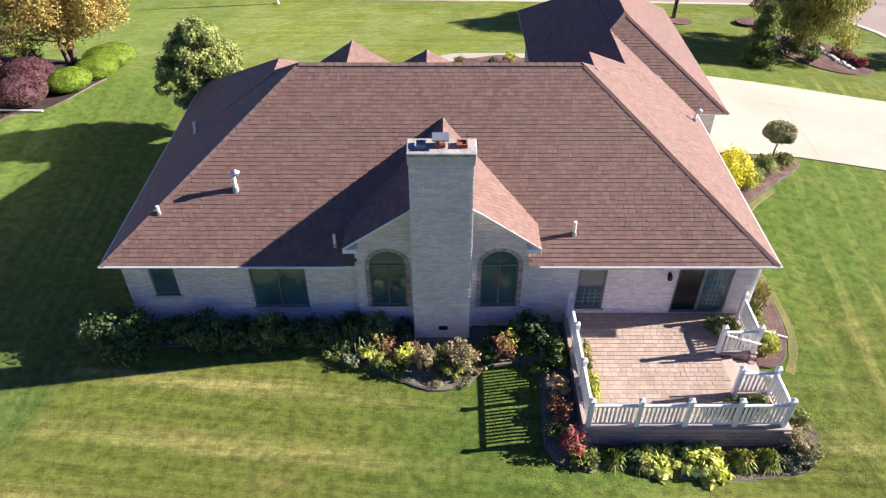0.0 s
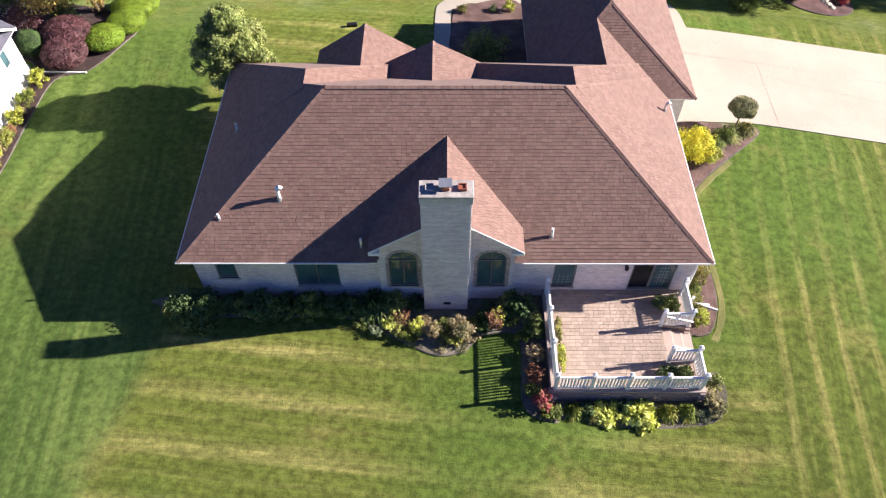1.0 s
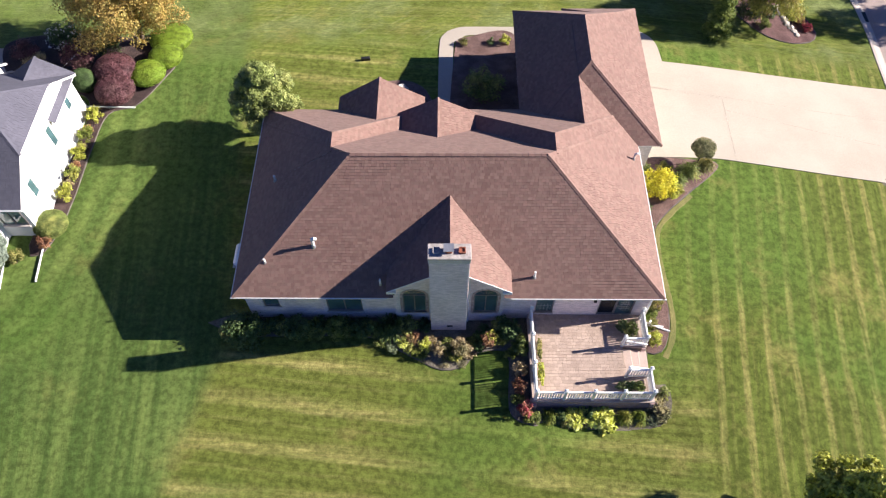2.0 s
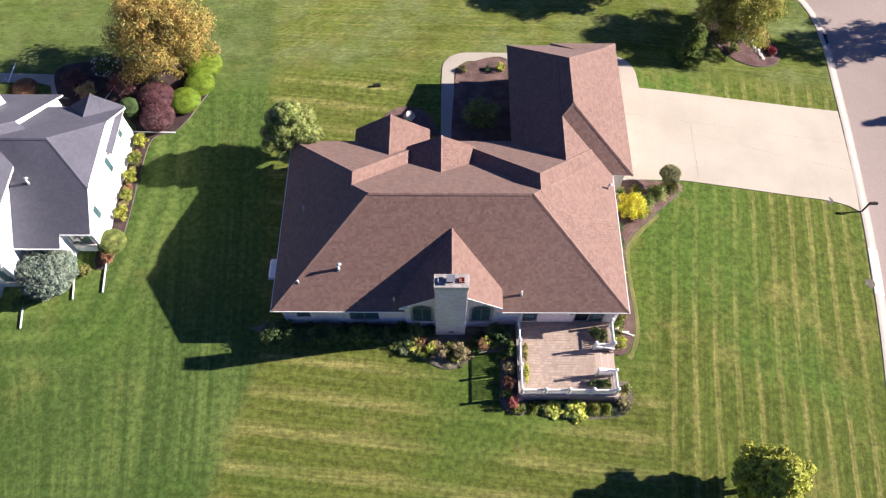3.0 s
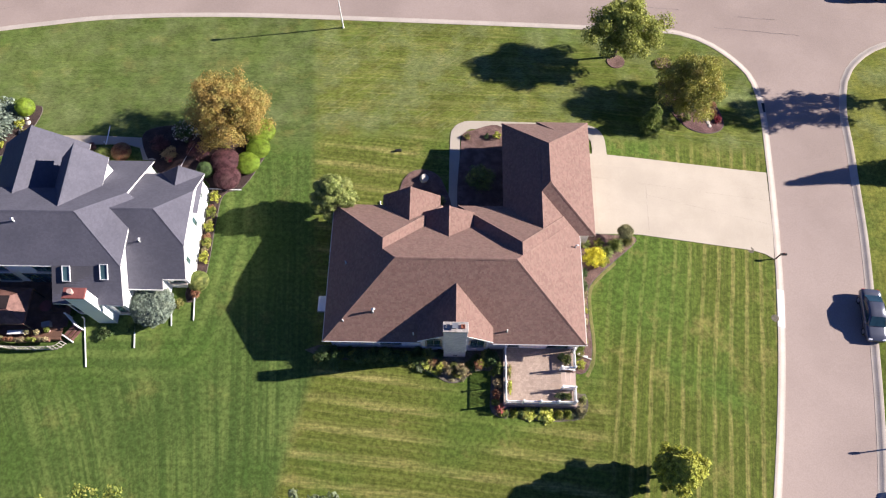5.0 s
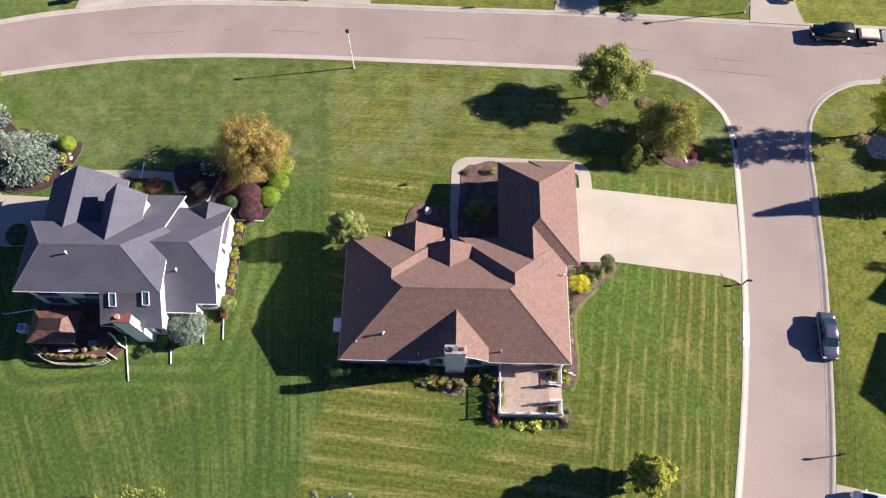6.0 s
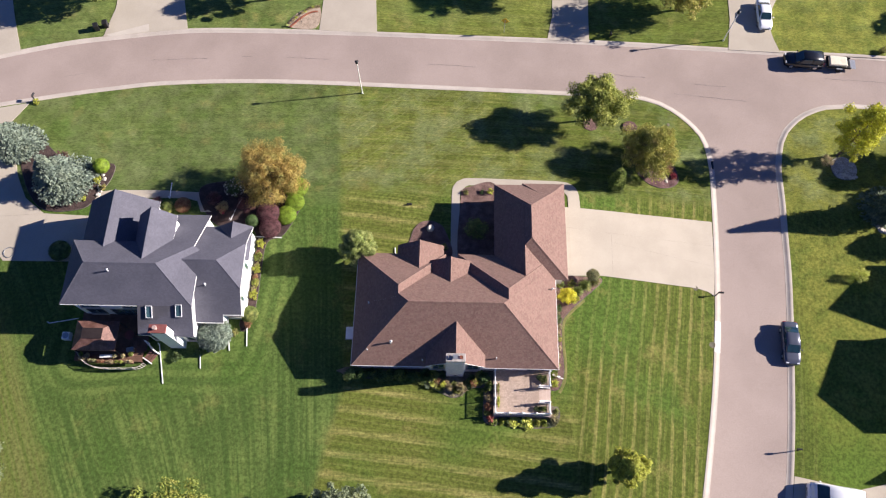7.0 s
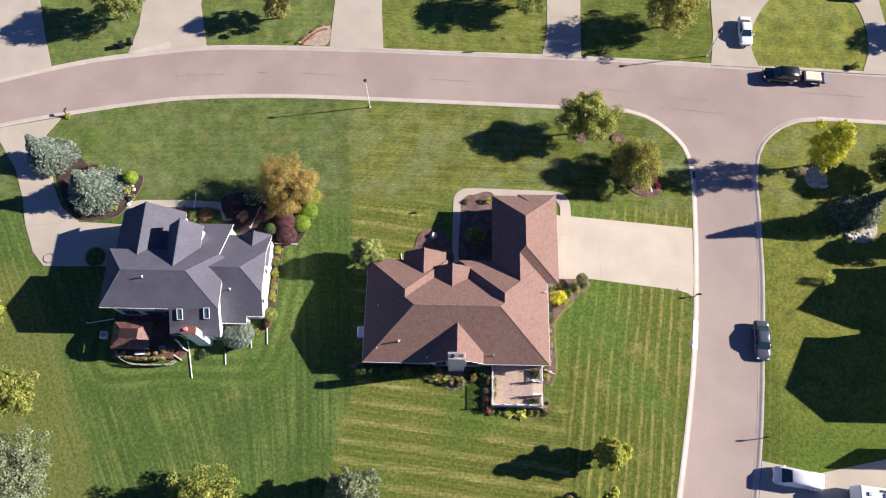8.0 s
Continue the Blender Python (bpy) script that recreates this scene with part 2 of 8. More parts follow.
    return n.mat


M = {}
M["lawn"] = lawn_mat()
M["road"] = surface("aged_asphalt", (0.300, 0.238, 0.206), (0.358, 0.286, 0.249), 0.12, 9.0, 0.9, 0.10, 0.3, 0.006)
M["tar"] = surface("crack_sealant", (0.17, 0.14, 0.128), (0.27, 0.22, 0.20), 1.0, 20, 0.8, 0.25)
M["kerb"] = surface("kerb_concrete", (0.43, 0.375, 0.322), (0.50, 0.44, 0.38), 0.5, 14, 0.9, 0.12, 0.3, 0.006)
M["new_kerb"] = surface("new_concrete", (0.62, 0.585, 0.53), (0.68, 0.645, 0.59), 0.5, 14, 0.9, 0.06, 0.2, 0.004)
M["new_slab"] = surface("pale_new_slab", (0.47, 0.42, 0.355), (0.52, 0.47, 0.40), 0.5, 14, 0.9, 0.06, 0.2, 0.004)
M["drive"] = surface("pale_concrete", (0.390, 0.342, 0.274), (0.440, 0.388, 0.314), 0.25, 12, 0.9, 0.07, 0.2, 0.004)
M["mulch"] = surface("bark_mulch", (0.115, 0.068, 0.058), (0.19, 0.12, 0.102), 1.2, 26, 0.95, 0.5, 0.9, 0.05)
M["mulch_plum"] = surface("plum_mulch", (0.085, 0.045, 0.044), (0.15, 0.085, 0.08), 1.2, 26, 0.95, 0.5, 0.9, 0.05)
M["mulch_dark"] = surface("dark_mulch", (0.045, 0.03, 0.028), (0.08, 0.052, 0.047), 1.2, 26, 0.95, 0.5, 0.9, 0.05)
M["soil"] = surface("bed_soil", (0.13, 0.115, 0.085), (0.21, 0.185, 0.14), 1.5, 22, 0.95, 0.5, 0.9, 0.05)
M["dry_grass"] = surface("dry_grass", (0.145, 0.150, 0.045), (0.215, 0.195, 0.070), 1.1, 24, 0.95, 0.4, 0.7, 0.03)
M["edging"] = surface("edging_stone", (0.10, 0.085, 0.075), (0.16, 0.14, 0.12), 2.0, 20, 0.9, 0.25, 0.4, 0.01)
M["roof"] = surface("brown_shingle_base", (0.11, 0.065, 0.056), (0.13, 0.078, 0.068), 0.5, 30, 0.9, 0.25)
M["shingle"] = surface("brown_shingle", (0.187, 0.109, 0.089), (0.208, 0.123, 0.101), 0.45, 60, 0.78, 0.10, 0.0, pieces="joined", spread=0.11, gloss=0.24, hues=(0.206, 0.129, 0.104))
M["shingle_single"] = surface("brown_shingle_single", (0.187, 0.109, 0.089), (0.208, 0.123, 0.101), 0.45, 60, 0.78, 0.10, 0.0, pieces="single", spread=0.11, gloss=0.24, hues=(0.206, 0.129, 0.104))
for granules in (M["shingle"], M["shingle_single"]):
    granules.node_tree.nodes["Principled BSDF"].inputs["Sheen Weight"].default_value = 0.07
    granules.node_tree.nodes["Principled BSDF"].inputs["Diffuse Roughness"].default_value = 0.0
M["grey_roof"] = surface("grey_shingle_base", (0.075, 0.072, 0.085), (0.085, 0.082, 0.095), 0.5, 30, 0.9, 0.2)
M["grey_shingle"] = surface("grey_shingle", (0.092, 0.091, 0.114), (0.108, 0.106, 0.132), 0.4, 60, 0.85, 0.10, 0.0, pieces="joined", spread=0.06, gloss=0.25)
M["white"] = surface("white_trim", (0.78, 0.77, 0.74), (0.82, 0.81, 0.79), 0.8, 10, 0.5, 0.04, 0.05, 0.002, gloss=0.5)
M["vinyl"] = surface("white_vinyl", (0.80, 0.80, 0.79), (0.84, 0.84, 0.83), 1.5, 12, 0.4, 0.03, 0.0, gloss=0.5)
M["siding"] = surface("white_siding", (0.76, 0.76, 0.75), (0.80, 0.80, 0.79), 0.5, 10, 0.6, 0.04, 0.1, 0.003)
M["mortar"] = surface("pale_mortar", (0.60, 0.57, 0.56), (0.66, 0.63, 0.61), 1.0, 25, 0.95, 0.15, 0.4, 0.005)
M["brick"] = surface("pale_brick", (0.735, 0.635, 0.615), (0.82, 0.72, 0.70), 0.9, 30, 0.9, 0.12, 0.5, 0.006, pieces="joined", spread=0.10)
M["brick_single"] = surface("pale_brick_single", (0.735, 0.635, 0.615), (0.82, 0.72, 0.70), 0.9, 30, 0.9, 0.12, 0.5, 0.006, pieces="single", spread=0.10)
M["brick_red"] = surface("rose_brick", (0.38, 0.29, 0.27), (0.50, 0.40, 0.37), 1.5, 30, 0.9, 0.2, 0.5, 0.006, pieces="joined", spread=0.25)
M["block"] = surface("retaining_block", (0.33, 0.235, 0.22), (0.39, 0.285, 0.265), 1.2, 22, 0.95, 0.2, 0.6, 0.012, pieces="single", spread=0.06)
M["paver"] = surface("clay_paver", (0.355, 0.270, 0.215), (0.440, 0.340, 0.275), 0.5, 30, 0.9, 0.16, 0.4, 0.005, pieces="single", spread=0.10)
M["paver_joined"] = surface("clay_paver_joined", (0.355, 0.270, 0.215), (0.440, 0.340, 0.275), 0.5, 30, 0.9, 0.16, 0.4, 0.005, pieces="joined", spread=0.10)
M["drive_joint"] = surface("joint_shadow", (0.33, 0.29, 0.235), (0.41, 0.365, 0.30), 0.4, 12, 0.95, 0.3)
M["joint"] = surface("joint_sand", (0.31, 0.24, 0.19), (0.38, 0.30, 0.24), 1.5, 30, 0.95, 0.3)
M["bark"] = surface("tree_bark", (0.10, 0.075, 0.055), (0.17, 0.135, 0.105), 3.0, 30, 0.95, 0.35, 0.8, 0.02)
M["black"] = surface("dark_metal", (0.02, 0.02, 0.022), (0.03, 0.03, 0.033), 2, 20, 0.5, 0.2, 0.0, metal=0.3)
M["terracotta"] = surface("terracotta", (0.24, 0.075, 0.045), (0.31, 0.11, 0.065), 2, 20, 0.8, 0.2)
M["galv"] = surface("grey_sheet_metal", (0.33, 0.34, 0.36), (0.42, 0.43, 0.45), 2, 20, 0.45, 0.1, 0.0, metal=0.7)
M["rock"] = surface("pale_field_stone", (0.42, 0.38, 0.33), (0.58, 0.53, 0.47), 2.5, 15, 0.9, 0.2, 0.5, 0.02)
M["rock_bed"] = surface("pale_gravel", (0.30, 0.27, 0.24), (0.48, 0.44, 0.40), 2.5, 9, 0.95, 0.5, 0.9, 0.06)
M["wood"] = surface("weathered_deck_wood", (0.12, 0.065, 0.045), (0.18, 0.10, 0.07), 1.5, 25, 0.85, 0.25, 0.3, 0.005)
M["copper"] = surface("brown_canopy_cloth", (0.105, 0.050, 0.040), (0.20, 0.104, 0.084), 1.6, 15, 0.55, 0.35, 0.2, 0.005)
M["rubber"] = surface("tyre_rubber", (0.02, 0.02, 0.02), (0.03, 0.03, 0.03), 3, 20, 0.85, 0.1)
M["alloy"] = surface("alloy_wheel", (0.5, 0.5, 0.52), (0.6, 0.6, 0.62), 3, 20, 0.3, 0.05, 0.0, metal=0.9)
M["paint_grey"] = surface("slate_car_paint", (0.10, 0.11, 0.145), (0.11, 0.12, 0.155), 1, 8, 0.25, 0.02, 0.0, metal=0.4, gloss=0.7)
M["paint_black"] = surface("black_car_paint", (0.010, 0.011, 0.014), (0.012, 0.013, 0.016), 1, 8, 0.25, 0.02, 0.0, gloss=0.7)
M["paint_white"] = surface("white_car_paint", (0.78, 0.79, 0.80), (0.80, 0.81, 0.82), 1, 8, 0.3, 0.02, 0.0, gloss=0.6)
M["paint_blue"] = surface("blue_car_paint", (0.05, 0.14, 0.36), (0.06, 0.16, 0.4), 1, 8, 0.25, 0.02, 0.0, gloss=0.6)
M["lamp_red"] = surface("red_lens", (0.35, 0.01, 0.01), (0.4, 0.015, 0.012), 2, 10, 0.2, 0.02, 0.0, gloss=0.6)
M["lamp_clear"] = surface("clear_lens", (0.6, 0.62, 0.65), (0.7, 0.72, 0.75), 2, 10, 0.15, 0.02, 0.0, gloss=0.7)


def glass_mat(name, tint, rough=0.06):
    """Dark glazing over an unlit room: a glossy pane."""
    n = Nodes(name)
    n.set(Base_Color=n.mix(n.ramp(n.noise(1.2, 2), 0.3, 0.7), tint, tuple(c * 1.5 for c in tint)), Roughness=rough, Specular_IOR_Level=0.8)
    return n.mat


M["glass"] = glass_mat("house_glass", (0.046, 0.090, 0.099))
M["car_glass"] = glass_mat("car_glass", (0.012, 0.03, 0.04))
M["leaf_green"] = leaf_mat("leaves_green", (0.085, 0.12, 0.03), (0.18, 0.21, 0.06), (0.25, 0.245, 0.075))
M["leaf_olive"] = leaf_mat("leaves_olive", (0.10, 0.11, 0.032), (0.20, 0.19, 0.06), (0.26, 0.22, 0.075))
M["leaf_orange"] = leaf_mat("leaves_turning", (0.21, 0.14, 0.040), (0.37, 0.265, 0.078), (0.25, 0.235, 0.07))
M["leaf_yellow"] = leaf_mat("leaves_yellow", (0.20, 0.22, 0.034), (0.36, 0.36, 0.062), (0.30, 0.32, 0.06))
M["leaf_lemon"] = leaf_mat("leaves_lemon", (0.26, 0.27, 0.02), (0.44, 0.42, 0.04), (0.40, 0.40, 0.04))
M["leaf_sage"] = leaf_mat("leaves_sage", (0.115, 0.145, 0.080), (0.19, 0.22, 0.132), (0.17, 0.19, 0.10))
M["leaf_gold"] = leaf_mat("leaves_gold", (0.42, 0.38, 0.025), (0.56, 0.50, 0.05), (0.46, 0.46, 0.06))
M["leaf_lime"] = leaf_mat("leaves_lime", (0.11, 0.175, 0.018), (0.19, 0.25, 0.03), (0.14, 0.21, 0.025))
M["leaf_cedar"] = leaf_mat("leaves_cedar", (0.075, 0.115, 0.022), (0.14, 0.185, 0.04), (0.16, 0.19, 0.045))
M["leaf_willow"] = leaf_mat("leaves_willow", (0.18, 0.19, 0.04), (0.32, 0.315, 0.075), (0.26, 0.215, 0.07))
M["leaf_silver"] = leaf_mat("leaves_pale_green", (0.14, 0.165, 0.032), (0.25, 0.275, 0.062), (0.31, 0.305, 0.078))
M["leaf_spring"] = leaf_mat("leaves_fresh", (0.095, 0.13, 0.024), (0.20, 0.225, 0.046), (0.27, 0.255, 0.065))
M["leaf_grey"] = leaf_mat("leaves_grey_green", (0.13, 0.14, 0.06), (0.22, 0.22, 0.11), (0.24, 0.21, 0.11))
M["leaf_pale"] = leaf_mat("leaves_pale_grey_green", (0.13, 0.17, 0.046), (0.25, 0.285, 0.09), (0.28, 0.295, 0.105))
M["leaf_white"] = leaf_mat("white_petals", (0.40, 0.40, 0.36), (0.52, 0.51, 0.47), (0.46, 0.45, 0.40))
M["leaf_plum"] = leaf_mat("leaves_plum", (0.065, 0.028, 0.033), (0.15, 0.068, 0.072), (0.11, 0.06, 0.058))
M["leaf_red"] = leaf_mat("leaves_red", (0.30, 0.04, 0.06), (0.44, 0.10, 0.12), (0.16, 0.13, 0.06))
M["leaf_rust"] = leaf_mat("leaves_rust", (0.20, 0.085, 0.05), (0.31, 0.16, 0.09), (0.16, 0.13, 0.055))
M["leaf_tan"] = leaf_mat("leaves_tan", (0.26, 0.20, 0.11), (0.36, 0.29, 0.17), (0.22, 0.20, 0.10))
M["leaf_dark"] = leaf_mat("leaves_dark", (0.040, 0.075, 0.026), (0.085, 0.13, 0.044), (0.10, 0.13, 0.05))
M["leaf_blue"] = leaf_mat("needles_blue", (0.105, 0.138, 0.108), (0.172, 0.208, 0.162), (0.160, 0.186, 0.136), through_light=0.2)
M["leaf_fir"] = leaf_mat("needles_green", (0.075, 0.105, 0.06), (0.14, 0.17, 0.10), (0.15, 0.175, 0.105), through_light=0.15)
M["leaf_hosta"] = leaf_mat("hosta_leaves", (0.33, 0.37, 0.065), (0.52, 0.52, 0.13), (0.46, 0.48, 0.16))

# ---- building tools ----
def ground_z(x, y):
    """The lie of the land: level round the houses, falling to the two streets."""
    def ease(t):
        t = min(1.0, max(0.0, t))
        return 0.7 * t + 0.3 * t * t * (3 - 2 * t)
    street = -1.4 - 1.2 * ease((y - 10) / 32)
    z = street * ease((x - 13) / 17.4)
    n = ease((y - 35) / 18)
    # a slight dip before the patio wall
    dip = 0.36 * math.exp(-((x - 7.2) / 3.6) ** 4) * math.exp(-((y - 11.9) / 1.4) ** 2)
    return z * (1 - n) - 2.6 * n - dip


def mesh_part(name, verts, faces, material, parent=None, label="", smooth=False):
    me = bpy.data.meshes.new(name)
    me.from_pydata([tuple(v) for v in verts], [], faces)
    me.materials.append(material)
    if smooth:
        me.shade_smooth()
    me.update()
    ob = new(name, me)
    ob.parent = parent
    if label:
        ob["label"] = label
    return ob


def part(name, bm, material, parent=None, label="", smooth=False):
    """One bmesh as one mesh object under a thing or a part."""
    me = bpy.data.meshes.new(name)
    bmesh.ops.recalc_face_normals(bm, faces=bm.faces)
    bm.to_mesh(me)
    bm.free()
    me.materials.append(material)
    if smooth:
        me.shade_smooth()
    ob = new(name, me)
    ob.parent = parent
    if label:
        ob["label"] = label
    return ob


def thing(name, x, y, z=None, turn=0, label="", category="", group="", kind=""):
    ob = new(name)
    ob.empty_display_size = 0.3
    ob.matrix_world = pose(x, y, ground_z(x, y) if z is None else z, 0, 0, turn)
    return tagged(ob, label, category, group, kind)


def box(bm, x0, x1, y0, y1, z0, z1, soft=0.0):
    made = bmesh.ops.create_cube(bm, size=1, matrix=Matrix.Translation(((x0 + x1) / 2, (y0 + y1) / 2, (z0 + z1) / 2)) @ Matrix.Diagonal((x1 - x0, y1 - y0, z1 - z0, 1)))
    if soft:
        edges = list({e for v in made["verts"] for e in v.link_edges})
        bmesh.ops.bevel(bm, geom=edges, offset=soft, segments=1, affect="EDGES", profile=0.5)
    return bm


def boxes(*sizes, soft=0.0):
    bm = bmesh.new()
    for s in sizes:
        box(bm, *s, soft=soft)
    return bm


def tube(bm, points, radii, sides=8):
    """A tapered tube through points, closed at both ends."""
    rings = []
    for i, p in enumerate(points):
        p = Vector(p)
        way = (Vector(points[min(i + 1, len(points) - 1)]) - Vector(points[max(i - 1, 0)])).normalized()
        side = way.cross(Vector((0.13, 0.2, 1)) if abs(way.z) < 0.9 else Vector((1, 0.1, 0))).normalized()
        up = way.cross(side)
        rings.append([bm.verts.new(p + radii[i] * (math.cos(a) * side + math.sin(a) * up)) for a in (2 * math.pi * k / sides for k in range(sides))])
    for a, b in zip(rings, rings[1:]):
        for k in range(sides):
            bm.faces.new((a[k], a[(k + 1) % sides], b[(k + 1) % sides], b[k]))
    bm.faces.new(rings[0][::-1])
    bm.faces.new(rings[-1])
    return bm


def disc(bm, x, y, z0, z1, r0, r1, sides=16):
    return tube(bm, [(x, y, z0), (x, y, z1)], [r0, r1], sides)


def smooth_line(points, step=1.4):
    """A soft curve through points, at even steps."""
    pts = [Vector((p[0], p[1])) for p in points]
    ext = [2 * pts[0] - pts[1], *pts, 2 * pts[-1] - pts[-2]]
    out = []
    for i in range(1, len(ext) - 2):
        a, b, c, d = ext[i - 1:i + 3]
        n = max(1, round((c - b).length / step))
        for k in range(n):
            t = k / n
            out.append(0.5 * (2 * b + (c - a) * t + (2 * a - 5 * b + 4 * c - d) * t * t + (3 * b - a - 3 * c + d) * t ** 3))
    return out + [pts[-1]]


def shifted(line, by):
    """The line moved to its left by so many metres."""
    out = []
    for i, p in enumerate(line):
        way = (line[min(i + 1, len(line) - 1)] - line[max(i - 1, 0)]).normalized()
        out.append(p + by * Vector((-way.y, way.x)))
    return out


def closed_curve(points, step=0.5):
    """A soft closed loop through points."""
    n = len(points)
    pts = [Vector(p) for p in points]
    out = []
    for i in range(n):
        a, b, c, d = pts[i - 1], pts[i], pts[(i + 1) % n], pts[(i + 2) % n]
        m = max(1, round((c - b).length / step))
        for k in range(m):
            t = k / m
            out.append(0.5 * (2 * b + (c - a) * t + (2 * a - 5 * b + 4 * c - d) * t * t + (3 * b - a - 3 * c + d) * t ** 3))
    return out


def inside(p, loop):
    hit = False
    for i in range(len(loop)):
        a, b = loop[i - 1], loop[i]
        if (a[1] > p[1]) != (b[1] > p[1]) and p[0] < (b[0] - a[0]) * (p[1] - a[1]) / (b[1] - a[1]) + a[0]:
            hit = not hit
    return hit


def sheet(loop, grid, lift, extra=()):
    """Triangles that fill a loop, over the land, lifted by a number or lift(x, y)."""
    points = [Vector((p[0], p[1])) for p in loop]
    n = len(points)
    edges = [(i, (i + 1) % n) for i in range(n)]
    xs, ys = [p.x for p in points], [p.y for p in points]
    x = math.floor(min(xs) / grid) * grid
    while x < max(xs):
        y = math.floor(min(ys) / grid) * grid
        while y < max(ys):
            if inside((x + 0.013, y + 0.017), points):
                points.append(Vector((x + 0.013, y + 0.017)))
            y += grid
        x += grid
    verts, _, faces, *_ = geometry.delaunay_2d_cdt(points, edges, [], 0, 0.0005)
    loop2 = [(p[0], p[1]) for p in loop]
    keep = []
    for f in faces:
        c = sum((verts[i] for i in f), Vector((0, 0))) / len(f)
        if inside(c, loop2):
            keep.append(f)
    high = lift if callable(lift) else (lambda x, y: lift)
    return [(v.x, v.y, ground_z(v.x, v.y) + high(v.x, v.y)) for v in verts], keep


def slab(name, loop, grid, lift, thick, material, label, category, kind="structure", parent=None):
    """A sheet with a skirt round its edge, so that it has thickness."""
    verts, faces = sheet(loop, grid, lift)
    base = len(verts)
    ring = [(p[0], p[1]) for p in loop]
    area = sum(ring[i - 1][0] * ring[i][1] - ring[i][0] * ring[i - 1][1] for i in range(len(ring)))
    for x, y in ring:
        z = ground_z(x, y)
        h = lift(x, y) if callable(lift) else lift
        verts += [(x, y, z + h), (x, y, z + h - thick)]
    n = len(ring)
    for i in range(n):
        a, b = base + 2 * i, base + 2 * ((i + 1) % n)
        faces.append((a, a + 1, b + 1, b) if area > 0 else (b, b + 1, a + 1, a))
    ob = mesh_part(name, verts, faces, material, parent)
    return tagged(ob, label, category, "", kind) if parent is None else ob

# ---- plants ----
def leaf_cloud(centres, count, size, seed, flat=0.35, droop=0.0, inner=0.35, fuzz=0.0):
    """Leaves, two triangles each, over blobs given as (x, y, z, rx, ry, rz)."""
    rng = np.random.default_rng(seed)
    c = np.array(centres, float)
    share = (c[:, 3] * c[:, 4]) ** 0.9
    pick = rng.choice(len(c), count, p=share / share.sum())
    way = rng.normal(size=(count, 3))
    way /= np.linalg.norm(way, axis=1)[:, None]
    depth = (inner + (1 - inner) * rng.random(count) ** 0.5) * (1 + fuzz * rng.normal(size=count))
    place = c[pick, :3] + way * c[pick, 3:6] * depth[:, None]
    normal = way + rng.normal(size=(count, 3)) * 0.55 + np.array((0, 0, flat))
    normal /= np.linalg.norm(normal, axis=1)[:, None]
    side = np.cross(normal, rng.normal(size=(count, 3)))
    side /= np.linalg.norm(side, axis=1)[:, None]
    along = np.cross(normal, side)
    along[:, 2] -= droop
    s = size * rng.uniform(0.6, 1.35, count)[:, None]
    v = np.stack([place - along * s * 0.6, place + side * s * 0.38 + normal * s * 0.06, place + along * s * 0.6, place - side * s * 0.38 + normal * s * 0.06], 1)
    return v.reshape(-1, 3), [(4 * i, 4 * i + 1, 4 * i + 2, 4 * i + 3) for i in range(count)]


def crown_blobs(r, h0, h1, count, seed, shape="round", spread=0.84):
    """Clumps of a crown between two heights."""
    rng = random.Random(seed)
    mid = (h0 + h1) / 2
    out = [(0, 0, mid, r * 0.5, r * 0.5, (h1 - h0) * 0.3), (0, 0, h1 - r * 0.28, r * 0.3, r * 0.3, r * 0.25)]
    for i in range(count):
        t = (i + rng.random()) / count
        if shape == "round":
            w = math.sin(math.pi * min(0.97, max(0.06, 0.12 + 0.86 * t))) ** 0.6
        elif shape == "oval":
            w = math.sin(math.pi * (0.15 + 0.8 * t)) ** 0.8 * (1.05 - 0.35 * t)
        else:
            w = 1.05 - t * 0.95
        a = i * 2.39996 + rng.uniform(-0.5, 0.5)
        d = r * w * spread * math.sqrt(rng.uniform(0.12, 1.0)) * rng.uniform(0.72, 1.30)
        size = r * rng.uniform(0.13, 0.27) * (0.6 + 0.4 * w)
        out.append((d * math.cos(a), d * math.sin(a), h0 + (h1 - h0) * (0.08 + 0.84 * t), size, size, size * rng.uniform(0.65, 0.95)))
    return out


